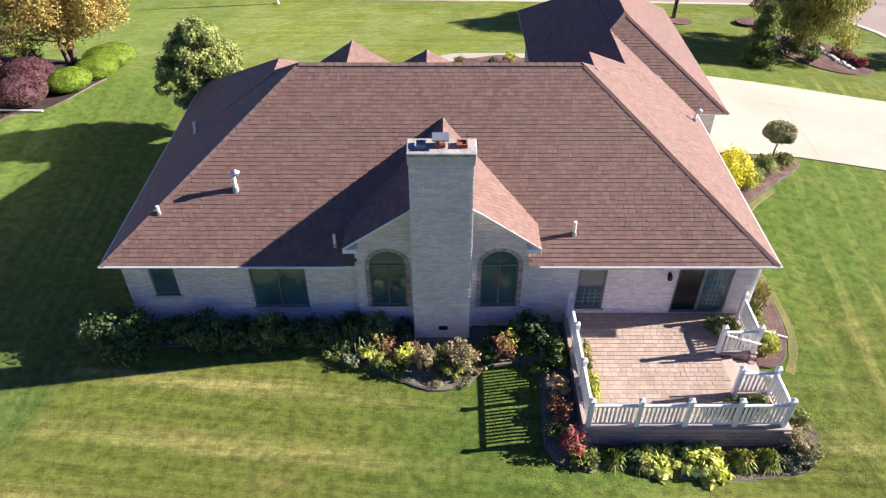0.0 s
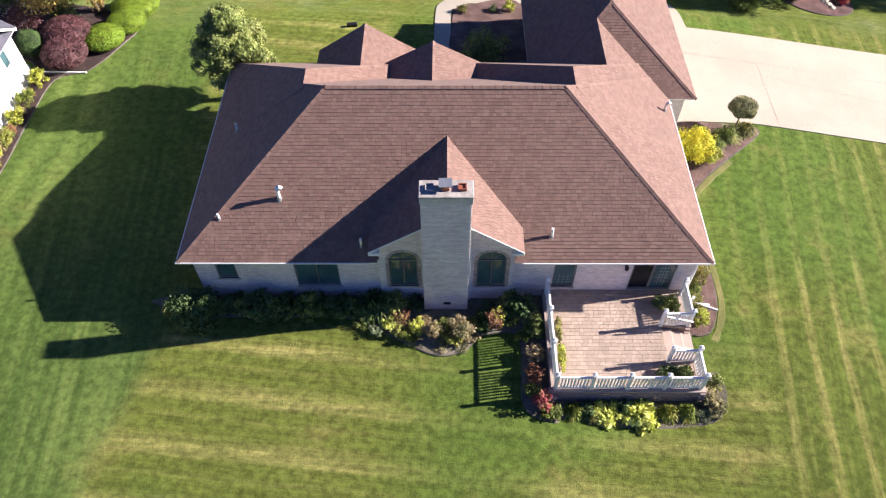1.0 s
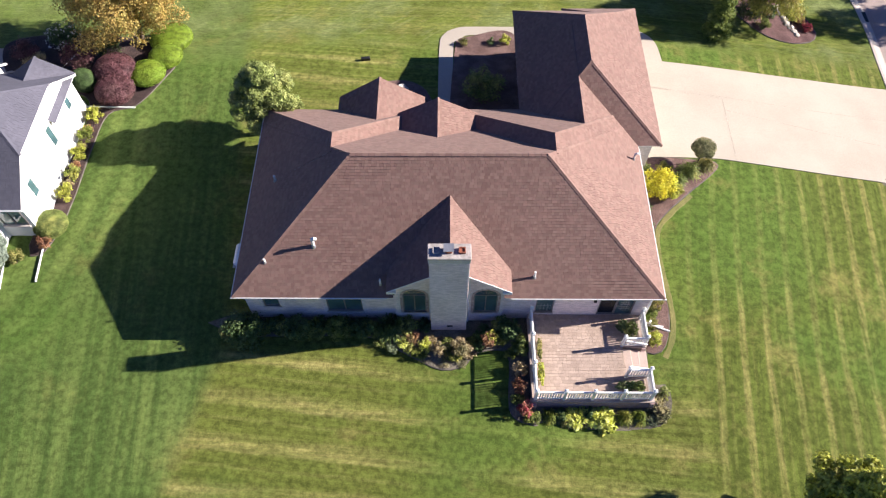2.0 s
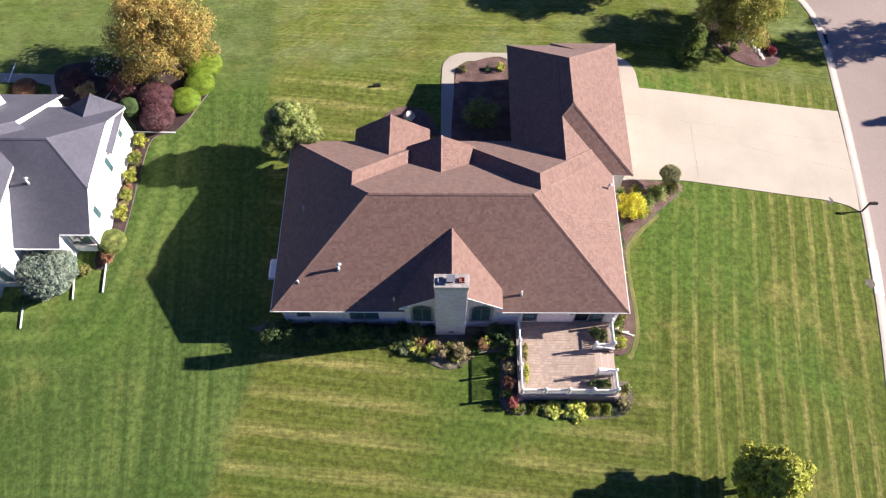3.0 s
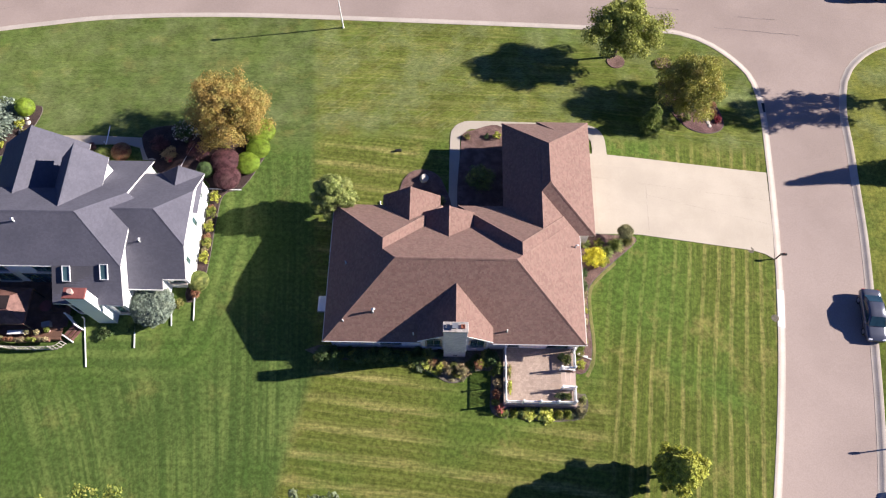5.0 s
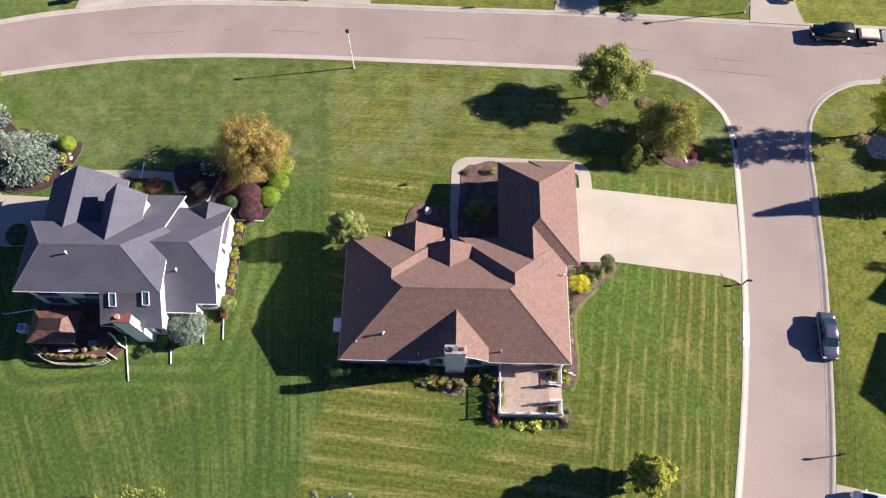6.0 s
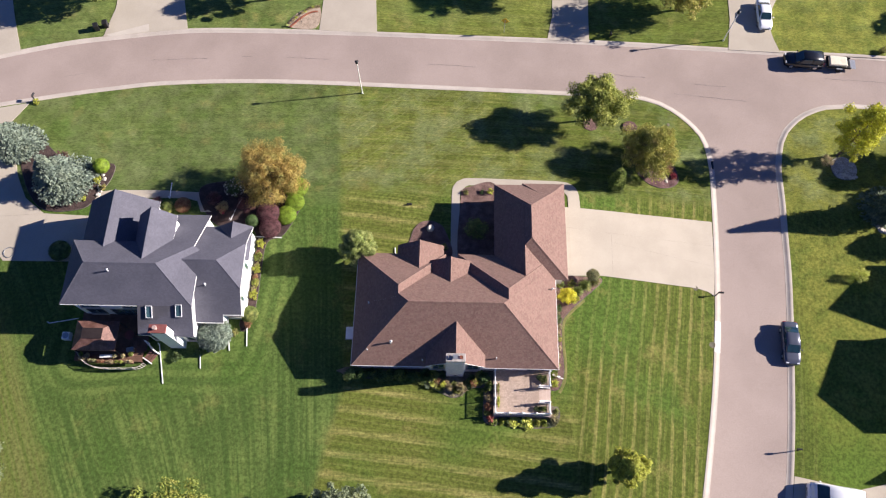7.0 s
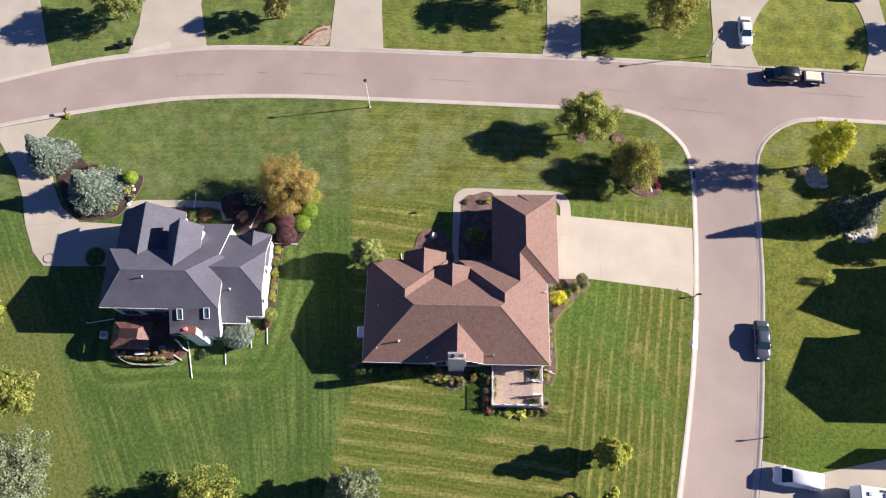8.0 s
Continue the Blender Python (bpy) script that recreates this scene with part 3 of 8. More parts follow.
def plant_tree(x, y, h, r, leaf, label, seed, shape="round", clear=0.22, leaves=5200, size=0.24, clumps=42, trunk=0.13, stems=1, category="tree", group="", droop=0.0, ball=False):
    t = thing("tree", x, y, None, 0, label, category, group)
    rng = random.Random(seed)
    leaves, clumps, size = int(leaves * 2.3), int(clumps * 2.2), size * 0.86
    blobs = crown_blobs(r, h * clear, h, clumps, seed, shape)
    if ball:
        blobs = [(0, 0, h - r * 0.62, r, r, r * 0.62)] + [(0.6 * r * math.cos(a), 0.6 * r * math.sin(a), h - r * 0.75, r * 0.45, r * 0.45, r * 0.35) for a in (0.2, 1.5, 2.8, 4.0, 5.3)]
    bm = bmesh.new()
    for s in range(stems):
        a = 2 * math.pi * s / stems
        lean = 0.0 if stems == 1 else 0.14 * h
        base = (0.12 * math.cos(a) * (stems > 1), 0.12 * math.sin(a) * (stems > 1))
        tube(bm, [(*base, -0.15), (base[0] + lean * 0.3 * math.cos(a), base[1] + lean * 0.3 * math.sin(a), h * 0.3), (lean * math.cos(a) + rng.uniform(-0.1, 0.1), lean * math.sin(a), h * 0.62), (lean * 1.3 * math.cos(a), lean * 1.3 * math.sin(a), h * 0.88)], [trunk * 1.25, trunk, trunk * 0.6, trunk * 0.15], 9)
    part("trunk", bm, M["bark"], t)
    bm = bmesh.new()
    for b in blobs[::3]:
        z = max(h * 0.18, b[2] - 0.55 * math.hypot(b[0], b[1]))
        tube(bm, [(0, 0, z), (b[0] * 0.45, b[1] * 0.45, (z + b[2]) / 2), (b[0], b[1], b[2])], [trunk * 0.45, trunk * 0.28, trunk * 0.08], 5)
    part("branch_frame", bm, M["bark"], t)
    v, f = leaf_cloud(blobs, leaves, size, seed, droop=droop, fuzz=0.0 if ball else 0.14)
    part_ob = mesh_part("crown", v, f, M[leaf], t)
    part_ob["kind"] = "stuff"
    return t


def plant_conifer(x, y, h, r, leaf, label, seed, leaves=6000, size=0.26, category="spruce", group="", narrow=1.0):
    leaves, size = int(leaves * 1.8), size * 0.75
    t = thing("conifer", x, y, None, 0, label, category, group)
    rng = np.random.default_rng(seed)
    bm = bmesh.new()
    tube(bm, [(0, 0, -0.15), (0, 0, h * 0.5), (0, 0, h * 0.97)], [0.05 * r + 0.08, 0.035 * r + 0.05, 0.02], 8)
    part("trunk", bm, M["bark"], t)
    # sprays along drooping branches, tier by tier
    n = leaves
    tier = rng.random(n) ** 1.35
    rows = max(8, int(h * 2.2))
    tier = (np.floor(tier * rows) + 0.5 * rng.random(n)) / rows
    branch = rng.integers(0, 11, n) + (tier * rows).astype(int) * 0.37
    a = branch * 2 * math.pi / 11 + rng.normal(size=n) * 0.13
    reach = r * (1 - tier) ** narrow * (0.80 + 0.28 * np.sin(branch * 12.9898 + tier * 40)) + 0.08
    d = reach * rng.random(n) ** 0.55
    z = h * (0.06 + 0.93 * tier) - 0.28 * d + 0.10 * d * d / max(r, 0.1) + rng.normal(size=n) * 0.05
    place = np.stack([d * np.cos(a), d * np.sin(a), z], 1)
    out = np.stack([np.cos(a), np.sin(a), -0.25 + rng.normal(size=n) * 0.3], 1) + rng.normal(size=(n, 3)) * 0.35
    out /= np.linalg.norm(out, axis=1)[:, None]
    side = np.cross(out, np.array((0, 0, 1.0)) + rng.normal(size=(n, 3)) * 0.5)
    side /= np.linalg.norm(side, axis=1)[:, None]
    s = size * rng.uniform(0.6, 1.3, n)[:, None]
    v = np.stack([place - out * s * 0.5, place + side * s * 0.35, place + out * s * 0.75, place - side * s * 0.35], 1).reshape(-1, 3)
    ob = mesh_part("crown", v, [(4 * i, 4 * i + 1, 4 * i + 2, 4 * i + 3) for i in range(n)], M[leaf], t)
    ob["kind"] = "stuff"
    return t


def plant_shrub(x, y, h, r, leaf, label, seed, leaves=700, size=0.11, clumps=12, category="shrub", group="", z=None, ry=None, name="shrub"):
    leaves, size = int(leaves * 2.2), size * 0.66
    if len(label.split()) < 4:
        label += " in a planting bed"
    t = thing(name, x, y, z, 0, label, category, group)
    rng = random.Random(seed)
    blobs = []
    clumps = int(clumps * 1.8)
    for i in range(clumps):
        a, d = i * 2.39996, math.sqrt((i + 0.5) / clumps) * 0.72
        s = rng.uniform(0.17, 0.33)
        top = h * (1.08 - 0.5 * d * d)
        blobs.append((r * d * math.cos(a), (ry or r) * d * math.sin(a), top * rng.uniform(0.32, 0.86), r * s, (ry or r) * s, h * rng.uniform(0.14, 0.28)))
    bm = bmesh.new()
    for b in blobs[::2]:
        tube(bm, [(b[0] * 0.2, b[1] * 0.2, -0.05), (b[0] * 0.7, b[1] * 0.7, b[2] * 0.6), b[:3]], [0.025, 0.018, 0.006], 5)
    part("branch_frame", bm, M["bark"], t)
    v, f = leaf_cloud(blobs, leaves, size, seed, inner=0.3, fuzz=0.25)
    v[:, 2] = np.maximum(v[:, 2], 0.01)
    mesh_part("foliage", v, f, M[leaf], t)["kind"] = "stuff"
    return t


def plant_ball(x, y, h, r, leaf, label, seed, leaves=6000, size=0.055, category="clipped shrub", group="", ry=None, clumpy=False):
    """A clipped mound: a dense shell of small leaves over a dark core."""
    t = thing("clipped_shrub", x, y, None, 0, label, category, group)
    bm = bmesh.new()
    bmesh.ops.create_icosphere(bm, subdivisions=3, radius=1)
    for vert in bm.verts:
        w = 0.93 + 0.07 * noise.noise(vert.co * 2.3 + Vector((seed, 0, 0)))
        vert.co = Vector((vert.co.x * r * w, vert.co.y * (ry or r) * w, h * 0.48 + vert.co.z * h * 0.48 * w))
    part("core", bm, M[leaf], t, smooth=True)
    blobs = [(0, 0, h * 0.48, r, ry or r, h * 0.5)]
    if clumpy:
        for i in range(60):
            a, u = i * 2.39996, 0.97 - 1.1 * (i + 0.5) / 60
            w = math.sqrt(max(0.0, 1 - u * u))
            blobs.append((0.92 * r * w * math.cos(a), 0.92 * r * w * math.sin(a), h * 0.48 * (1 + 0.95 * u), r * 0.18, r * 0.18, r * 0.16))
    v, f = leaf_cloud(blobs, leaves, size, seed, inner=0.93)
    v[:, 2] = np.maximum(v[:, 2], 0.01)
    mesh_part("foliage", v, f, M[leaf], t)["kind"] = "stuff"
    return t


def plant_clump(x, y, h, r, leaf, label, seed, blades=260, width=0.03, category="perennial", group="", z=None, name="clump"):
    """Arching blades or broad leaves that rise from one crown."""
    t = thing(name, x, y, z, 0, label, category, group)
    rng = np.random.default_rng(seed)
    a = rng.uniform(0, 2 * math.pi, blades)
    reach = r * rng.uniform(0.25, 1.1, blades)
    rise = h * rng.uniform(0.55, 1.1, blades) * (1.15 - 0.5 * reach / r)
    wide = width * rng.uniform(0.6, 1.3, blades)
    out = np.stack([np.cos(a), np.sin(a), 0 * a], 1)
    side = np.stack([-np.sin(a), np.cos(a), rng.normal(size=blades) * 0.25], 1)
    up = np.array((0, 0, 1.0))
    base = out * (0.18 * reach)[:, None] + rng.normal(size=(blades, 3)) * np.array((0.15 * r, 0.15 * r, 0))
    mid = base + out * (0.45 * reach)[:, None] + up * rise[:, None]
    tip = base + out * (0.9 * reach)[:, None] + up * (rise * rng.uniform(0.35, 0.85, blades))[:, None]
    w = wide[:, None]
    v = np.stack([base - side * w * 0.3, base + side * w * 0.3, mid + side * w, tip, mid - side * w], 1).reshape(-1, 3)
    f = []
    for i in range(blades):
        f += [(5 * i, 5 * i + 1, 5 * i + 2, 5 * i + 4), (5 * i + 4, 5 * i + 2, 5 * i + 3)]
    mesh_part("foliage", v, f, M[leaf], t)["kind"] = "stuff"
    return t

# ---- ground, streets, drives ----
KERB_WEST = smooth_line([(-2, -120), (11, -60), (20.4, -16), (24.62, 3.1), (26.55, 11.8), (27.8, 18.0), (28.9, 24.8), (29.8, 32.5), (30.3, 38.0), (30.62, 43.0), (30.3, 46.6), (29.2, 48.8), (26.7, 51.3), (23.6, 52.8), (19.0, 53.2), (-1.1, 53.9), (-23.0, 54.45), (-36.3, 54.0), (-43.9, 53.0), (-52.3, 51.3), (-62.3, 48.75), (-80, 43), (-130, 24)])
KERB_NORTH = smooth_line([(130, 55.2), (59.4, 60.1), (40.8, 60.95), (19.5, 62.0), (-1.2, 62.57), (-11.1, 62.85), (-25.4, 63.05), (-35.9, 62.85), (-45, 61.65), (-53.2, 60.15), (-64.4, 56.9), (-80, 51.5), (-130, 33)])
KERB_EAST = smooth_line([(6.8, -120), (20.1, -60), (29.7, -16), (33.9, 3.3), (35.5, 11.3), (36.65, 18.1), (38.15, 28.0), (38.85, 35.0), (39.25, 39.3), (39.5, 43.6), (40.3, 47.0), (41.1, 48.5), (42.8, 50.25), (45.2, 51.6), (48.5, 52.15), (58.0, 51.8), (130, 47.5)])
STREET = KERB_WEST + KERB_NORTH[::-1] + KERB_EAST[::-1]
GUTTER = shifted(KERB_WEST, -0.62) + shifted(KERB_NORTH, 0.62)[::-1] + shifted(KERB_EAST, 0.62)[::-1]
SUNK = shifted(KERB_WEST, -0.25) + shifted(KERB_NORTH, 0.25)[::-1] + shifted(KERB_EAST, 0.25)[::-1]


def build_ground():
    points, edges = [], []
    for loop in (STREET, SUNK):
        first = len(points)
        points += [Vector((p.x, p.y)) for p in loop]
        edges += [(first + i, first + (i + 1) % len(loop)) for i in range(len(loop))]
    marks = [2.0 * k for k in range(-38, 39)]
    far_x = [-900, -500, -300, -200, -140, -110, -90, *marks, 90, 110, 140, 200, 300, 500, 900]
    far_y = [-900, -500, -300, -200, -140, -100, -75, -50, -36, -26, -20, *[2.0 * k for k in range(-8, 43)], 90, 110, 140, 200, 300, 500, 900]
    points += [Vector((x + 0.011, y + 0.007)) for x in far_x for y in far_y]
    verts, _, faces, *_ = geometry.delaunay_2d_cdt(points, edges, [], 0, 0.0005)
    deep = [(p.x, p.y) for p in shifted(KERB_WEST, -0.2) + shifted(KERB_NORTH, 0.2)[::-1] + shifted(KERB_EAST, 0.2)[::-1]]
    flat = []
    for v in verts:
        z = ground_z(v.x, v.y)
        if inside(v, deep):
            z -= 0.6
        else:
            z += 0.012 * (noise.noise((v.x * 0.09, v.y * 0.09, 0.3)))
        flat.append((v.x, v.y, z))
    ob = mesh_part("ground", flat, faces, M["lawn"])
    tagged(ob, "mown green lawn with pale mowing stripes", "lawn", "", "structure")


def build_street():
    verts, faces = sheet(GUTTER, 4.0, -0.10)
    ob = mesh_part("road", verts, faces, M["road"], smooth=True)
    tagged(ob, "pale pinkish grey asphalt street with sealed cracks", "road", "", "structure")
    profile = [(0.0, -0.12), (0.0, 0.02), (0.03, 0.035), (0.20, 0.03), (0.30, 0.012), (0.42, -0.03), (0.54, -0.066), (0.62, -0.082), (0.70, -0.088), (0.70, -0.2)]
    for line, side in ((KERB_WEST, -1), (KERB_NORTH, 1), (KERB_EAST, 1)):
        verts, faces = [], []
        rows = [shifted(line, side * d) for d, _ in profile]
        m = len(profile)
        for i in range(len(line)):
            for row, (d, h) in zip(rows, profile):
                verts.append((row[i].x, row[i].y, ground_z(line[i].x, line[i].y) + h))
        for i in range(len(line) - 1):
            for k in range(m - 1):
                q = (i * m + k, i * m + k + 1, (i + 1) * m + k + 1, (i + 1) * m + k)
                faces.append(q if side < 0 else q[::-1])
        ob = mesh_part("kerb", verts, faces, M["kerb"])
        tagged(ob, "pale concrete rolled kerb along the street", "kerb", "", "structure")


def kerb_patch(y0, y1):
    """A piece of kerb cast anew, paler than the rest."""
    line = [p for p in smooth_line([(q.x, q.y) for q in KERB_WEST], 0.4) if y0 < p.y < y1]
    profile = [(-0.01, -0.1), (-0.01, 0.03), (0.03, 0.045), (0.20, 0.04), (0.30, 0.022), (0.42, -0.02), (0.54, -0.056), (0.62, -0.072), (0.71, -0.078), (0.71, -0.2)]
    rows = [shifted(line, -d) for d, _ in profile]
    m = len(profile)
    verts = [(row[i].x, row[i].y, ground_z(line[i].x, line[i].y) + h) for i in range(len(line)) for row, (d, h) in zip(rows, profile)]
    faces = [(i * m + k, i * m + k + 1, (i + 1) * m + k + 1, (i + 1) * m + k) for i in range(len(line) - 1) for k in range(m - 1)]
    tagged(mesh_part("kerb", verts, faces, M["new_kerb"]), "newly cast white concrete piece of kerb", "kerb", "", "structure")


def dense(points, step=1.0):
    """A loop with straight sides, cut at even steps."""
    out = []
    for i in range(len(points)):
        a, b = Vector(points[i]), Vector(points[(i + 1) % len(points)])
        n = max(1, round((b - a).length / step))
        out += [a.lerp(b, k / n) for k in range(n)]
    return out


def build_drives():
    slab("driveway", dense([(11.2, 28.0), (16.4, 28.25), (26.4, 27.55), (27.3, 27.45), (28.4, 27.15), (29.1, 26.7), (29.45, 29.2), (29.75, 32.4), (30.05, 36.02), (25.0, 36.2), (20.7, 36.3), (14.2, 36.5), (11.2, 36.55)]), 1.6, 0.05, 0.15, M["drive"], "wide pale concrete driveway beside the garage", "driveway")
    for k, (a, b, w) in enumerate((((17.5, 28.2), (17.65, 33.3), 0.06), ((11.6, 34.0), (17.65, 33.4), 0.03), ((17.65, 32.4), (29.5, 30.3), 0.04), ((16.8, 33.6), (29.7, 32.9), 0.03))):
        a, b = Vector(a), Vector(b)
        side = Vector((-(b - a).y, (b - a).x)).normalized() * w / 2
        pts = [a.lerp(b, i / 12) for i in range(13)]
        verts = [(q.x, q.y, ground_z(q.x, q.y) + 0.054) for p in pts for q in (p - side, p + side)]
        joint = mesh_part("drive_joint", verts, [(2 * i, 2 * i + 2, 2 * i + 3, 2 * i + 1) for i in range(12)], M["drive_joint"])
        tagged(joint, "dark control joint across the concrete driveway", "joint", "", "structure")
    outer = smooth_line([(-0.75, 29.9), (-0.7, 37.6), (-0.45, 39.3), (0.4, 40.15), (2.0, 40.35), (9, 40.2), (12.0, 40.1), (13.4, 39.7), (14.1, 38.6), (14.2, 36.45)], 0.6)
    inner = smooth_line([(0.25, 29.9), (0.25, 37.6), (0.45, 38.6), (1.0, 39.2), (2.4, 39.35), (9, 39.2), (11.4, 39.1), (12.4, 38.7), (12.8, 38.0), (12.8, 36.5)], 0.6)
    slab("walkway", outer + inner[::-1], 1.0, 0.04, 0.15, M["drive"], "curved pale concrete walk round the front garden", "walkway")
    for pts, what in (
        ([(-66, 56.2), (-61, 57.8), (-57.6, 58.85), (-59.6, 64), (-63, 74), (-75, 74)], "pale concrete driveway across the street"),
        ([(-47.2, 61.2), (-46.4, 66), (-47.0, 78), (-38.5, 78), (-38.0, 70), (-36.2, 62.75), (-41, 62.15)], "pale concrete driveway across the street"),
        ([(-18.7, 62.9), (-18.3, 78), (-11.7, 78), (-11.6, 70), (-11.0, 62.6)], "pale concrete driveway across the street"),
        ([(11.5, 62.0), (12.3, 66), (12.6, 78), (17.6, 78), (17.1, 66), (17.0, 61.75)], "narrow pale concrete driveway across the street"),
        ([(35.2, 60.9), (36.0, 66), (36.6, 78), (60.5, 78), (61, 66.5), (62, 59.6), (56.2, 59.95), (57.7, 63.8), (58.0, 68), (56.8, 72.4), (53, 75.6), (48, 75), (44.2, 71.5), (41.6, 67), (41.2, 63.8), (41.9, 60.6)], "looped pale concrete driveway across the street"),
        ([(34.0, 3.6), (34.8, 7.35), (41, 6.1), (52, 8.5), (64, 9), (64, 0), (40, -3), (33.15, -0.5)], "pale concrete driveway with parked vans"),
        ([(-62.4, 48.65), (-61.4, 46.3), (-58.0, 42.1), (-55.6, 37.5), (-54.3, 33.8), (-52.6, 30.3), (-50.9, 28.5), (-42.3, 28.6), (-42.3, 34.2), (-47.6, 34.4), (-50.3, 36.4), (-52.2, 39.5), (-53.6, 43), (-55.6, 47.7), (-54.3, 50.7)], "pale concrete driveway of the grey-roofed house"),
        ([(-43.8, 36.2), (-43.6, 37.1), (-40.4, 37.7), (-34.7, 37.8), (-30.2, 37.6), (-28.8, 36.6), (-28.4, 35.0), (-29.6, 35.0), (-30.2, 36.4), (-31.6, 36.8), (-36, 36.7), (-40.5, 36.6)], "narrow concrete walk before the grey-roofed house"),
    ):
        slab("driveway" if "drive" in what else "walkway", (dense(pts[:6], 1.2) + smooth_line(pts[6:], 0.8) if "looped" in what else dense(pts, 1.2)), 2.0, 0.05, 0.15, M["drive"], what, "driveway" if "drive" in what else "walkway")
    slab("driveway_apron", dense([(-46.9, 61.55), (-46.2, 61.3), (-41.3, 62.25), (-41.5, 63.45)], 1.2), 2.0, 0.056, 0.1, M["new_slab"], "newly poured white concrete apron of a driveway", "driveway")
    # control joints of the neighbour's drive
    for a, b in (((-54.4, 33.8), (-48.2, 34.3)), ((-47.0, 28.8), (-47.2, 34.3)), ((-56.4, 39.2), (-52.4, 39.4)), ((-58.4, 43.0), (-53.8, 43.3)), ((-46.9, 68.5), (-38.2, 68.5)), ((-18.5, 69.0), (-11.7, 69.0)), ((12.4, 68.5), (17.2, 68.5))):
        a, b = Vector(a), Vector(b)
        side = Vector((-(b - a).y, (b - a).x)).normalized() * 0.02
        pts = [a.lerp(b, i / 6) for i in range(7)]
        verts = [(q.x, q.y, ground_z(q.x, q.y) + 0.056) for p in pts for q in (p - side, p + side)]
        joint = mesh_part("drive_joint", verts, [(2 * i, 2 * i + 2, 2 * i + 3, 2 * i + 1) for i in range(6)], M["drive_joint"])
        tagged(joint, "dark control joint across a concrete driveway", "joint", "", "structure")
    # sealed cracks and joints of the street
    rng = random.Random(4)
    cracks = [((-57, 53.5), (-48.5, 55.6)), ((-40, 57.8), (-33.0, 58.2)), ((-28.5, 58.6), (-27.2, 58.6)), ((-22.6, 58.6), (-17.2, 58.4)), ((-4.2, 57.9), (2.2, 57.6)), ((17.0, 57.0), (24, 56.4)), ((30.2, 55.5), (34.2, 55.2)), ((27.5, 54.0), (36.5, 53.1)), ((47, 56.7), (56, 56.2))]
    for a, b in cracks:
        a, b = Vector(a), Vector(b)
        pts = [a.lerp(b, i / 14) + Vector((rng.uniform(-0.03, 0.03), rng.uniform(-0.06, 0.06))) for i in range(15)]
        verts = [(p.x, p.y + s * rng.uniform(0.012, 0.04), ground_z(p.x, p.y) - 0.086) for p in pts for s in (-1, 1)]
        ob = mesh_part("road_crack", verts, [(2 * i, 2 * i + 2, 2 * i + 3, 2 * i + 1) for i in range(14)], M["tar"])
        tagged(ob, "dark sealed crack in the pale asphalt", "crack", "", "structure")


build_ground()
build_street()
kerb_patch(19.9, 23.8)
build_drives()

# ---- roofs ----
def clip(poly, a, b):
    """The part of a flat polygon to the left of the line from a to b."""
    out = []
    for i in range(len(poly)):
        p, q = poly[i - 1], poly[i]
        sp = (b[0] - a[0]) * (p[1] - a[1]) - (b[1] - a[1]) * (p[0] - a[0])
        sq = (b[0] - a[0]) * (q[1] - a[1]) - (b[1] - a[1]) * (q[0] - a[0])
        if (sp >= 0) != (sq >= 0):
            t = sp / (sp - sq)
            out.append((p[0] + t * (q[0] - p[0]), p[1] + t * (q[1] - p[1])))
        if sq >= 0:
            out.append(q)
    return out


TABS = (0.13, 0.17, 0.21, 0.25)
EXPOSURE = 0.145


def roof_frame(face):
    """Origin, along the eave, up the slope and outward, of a roof plane."""
    p = [Vector(v) for v in face]
    n = (p[1] - p[0]).cross(p[2] - p[0]).normalized()
    if n.z < 0:
        n = -n
    along = Vector((0, 0, 1)).cross(n).normalized()
    return min(p, key=lambda v: v.z), along, n.cross(along), n


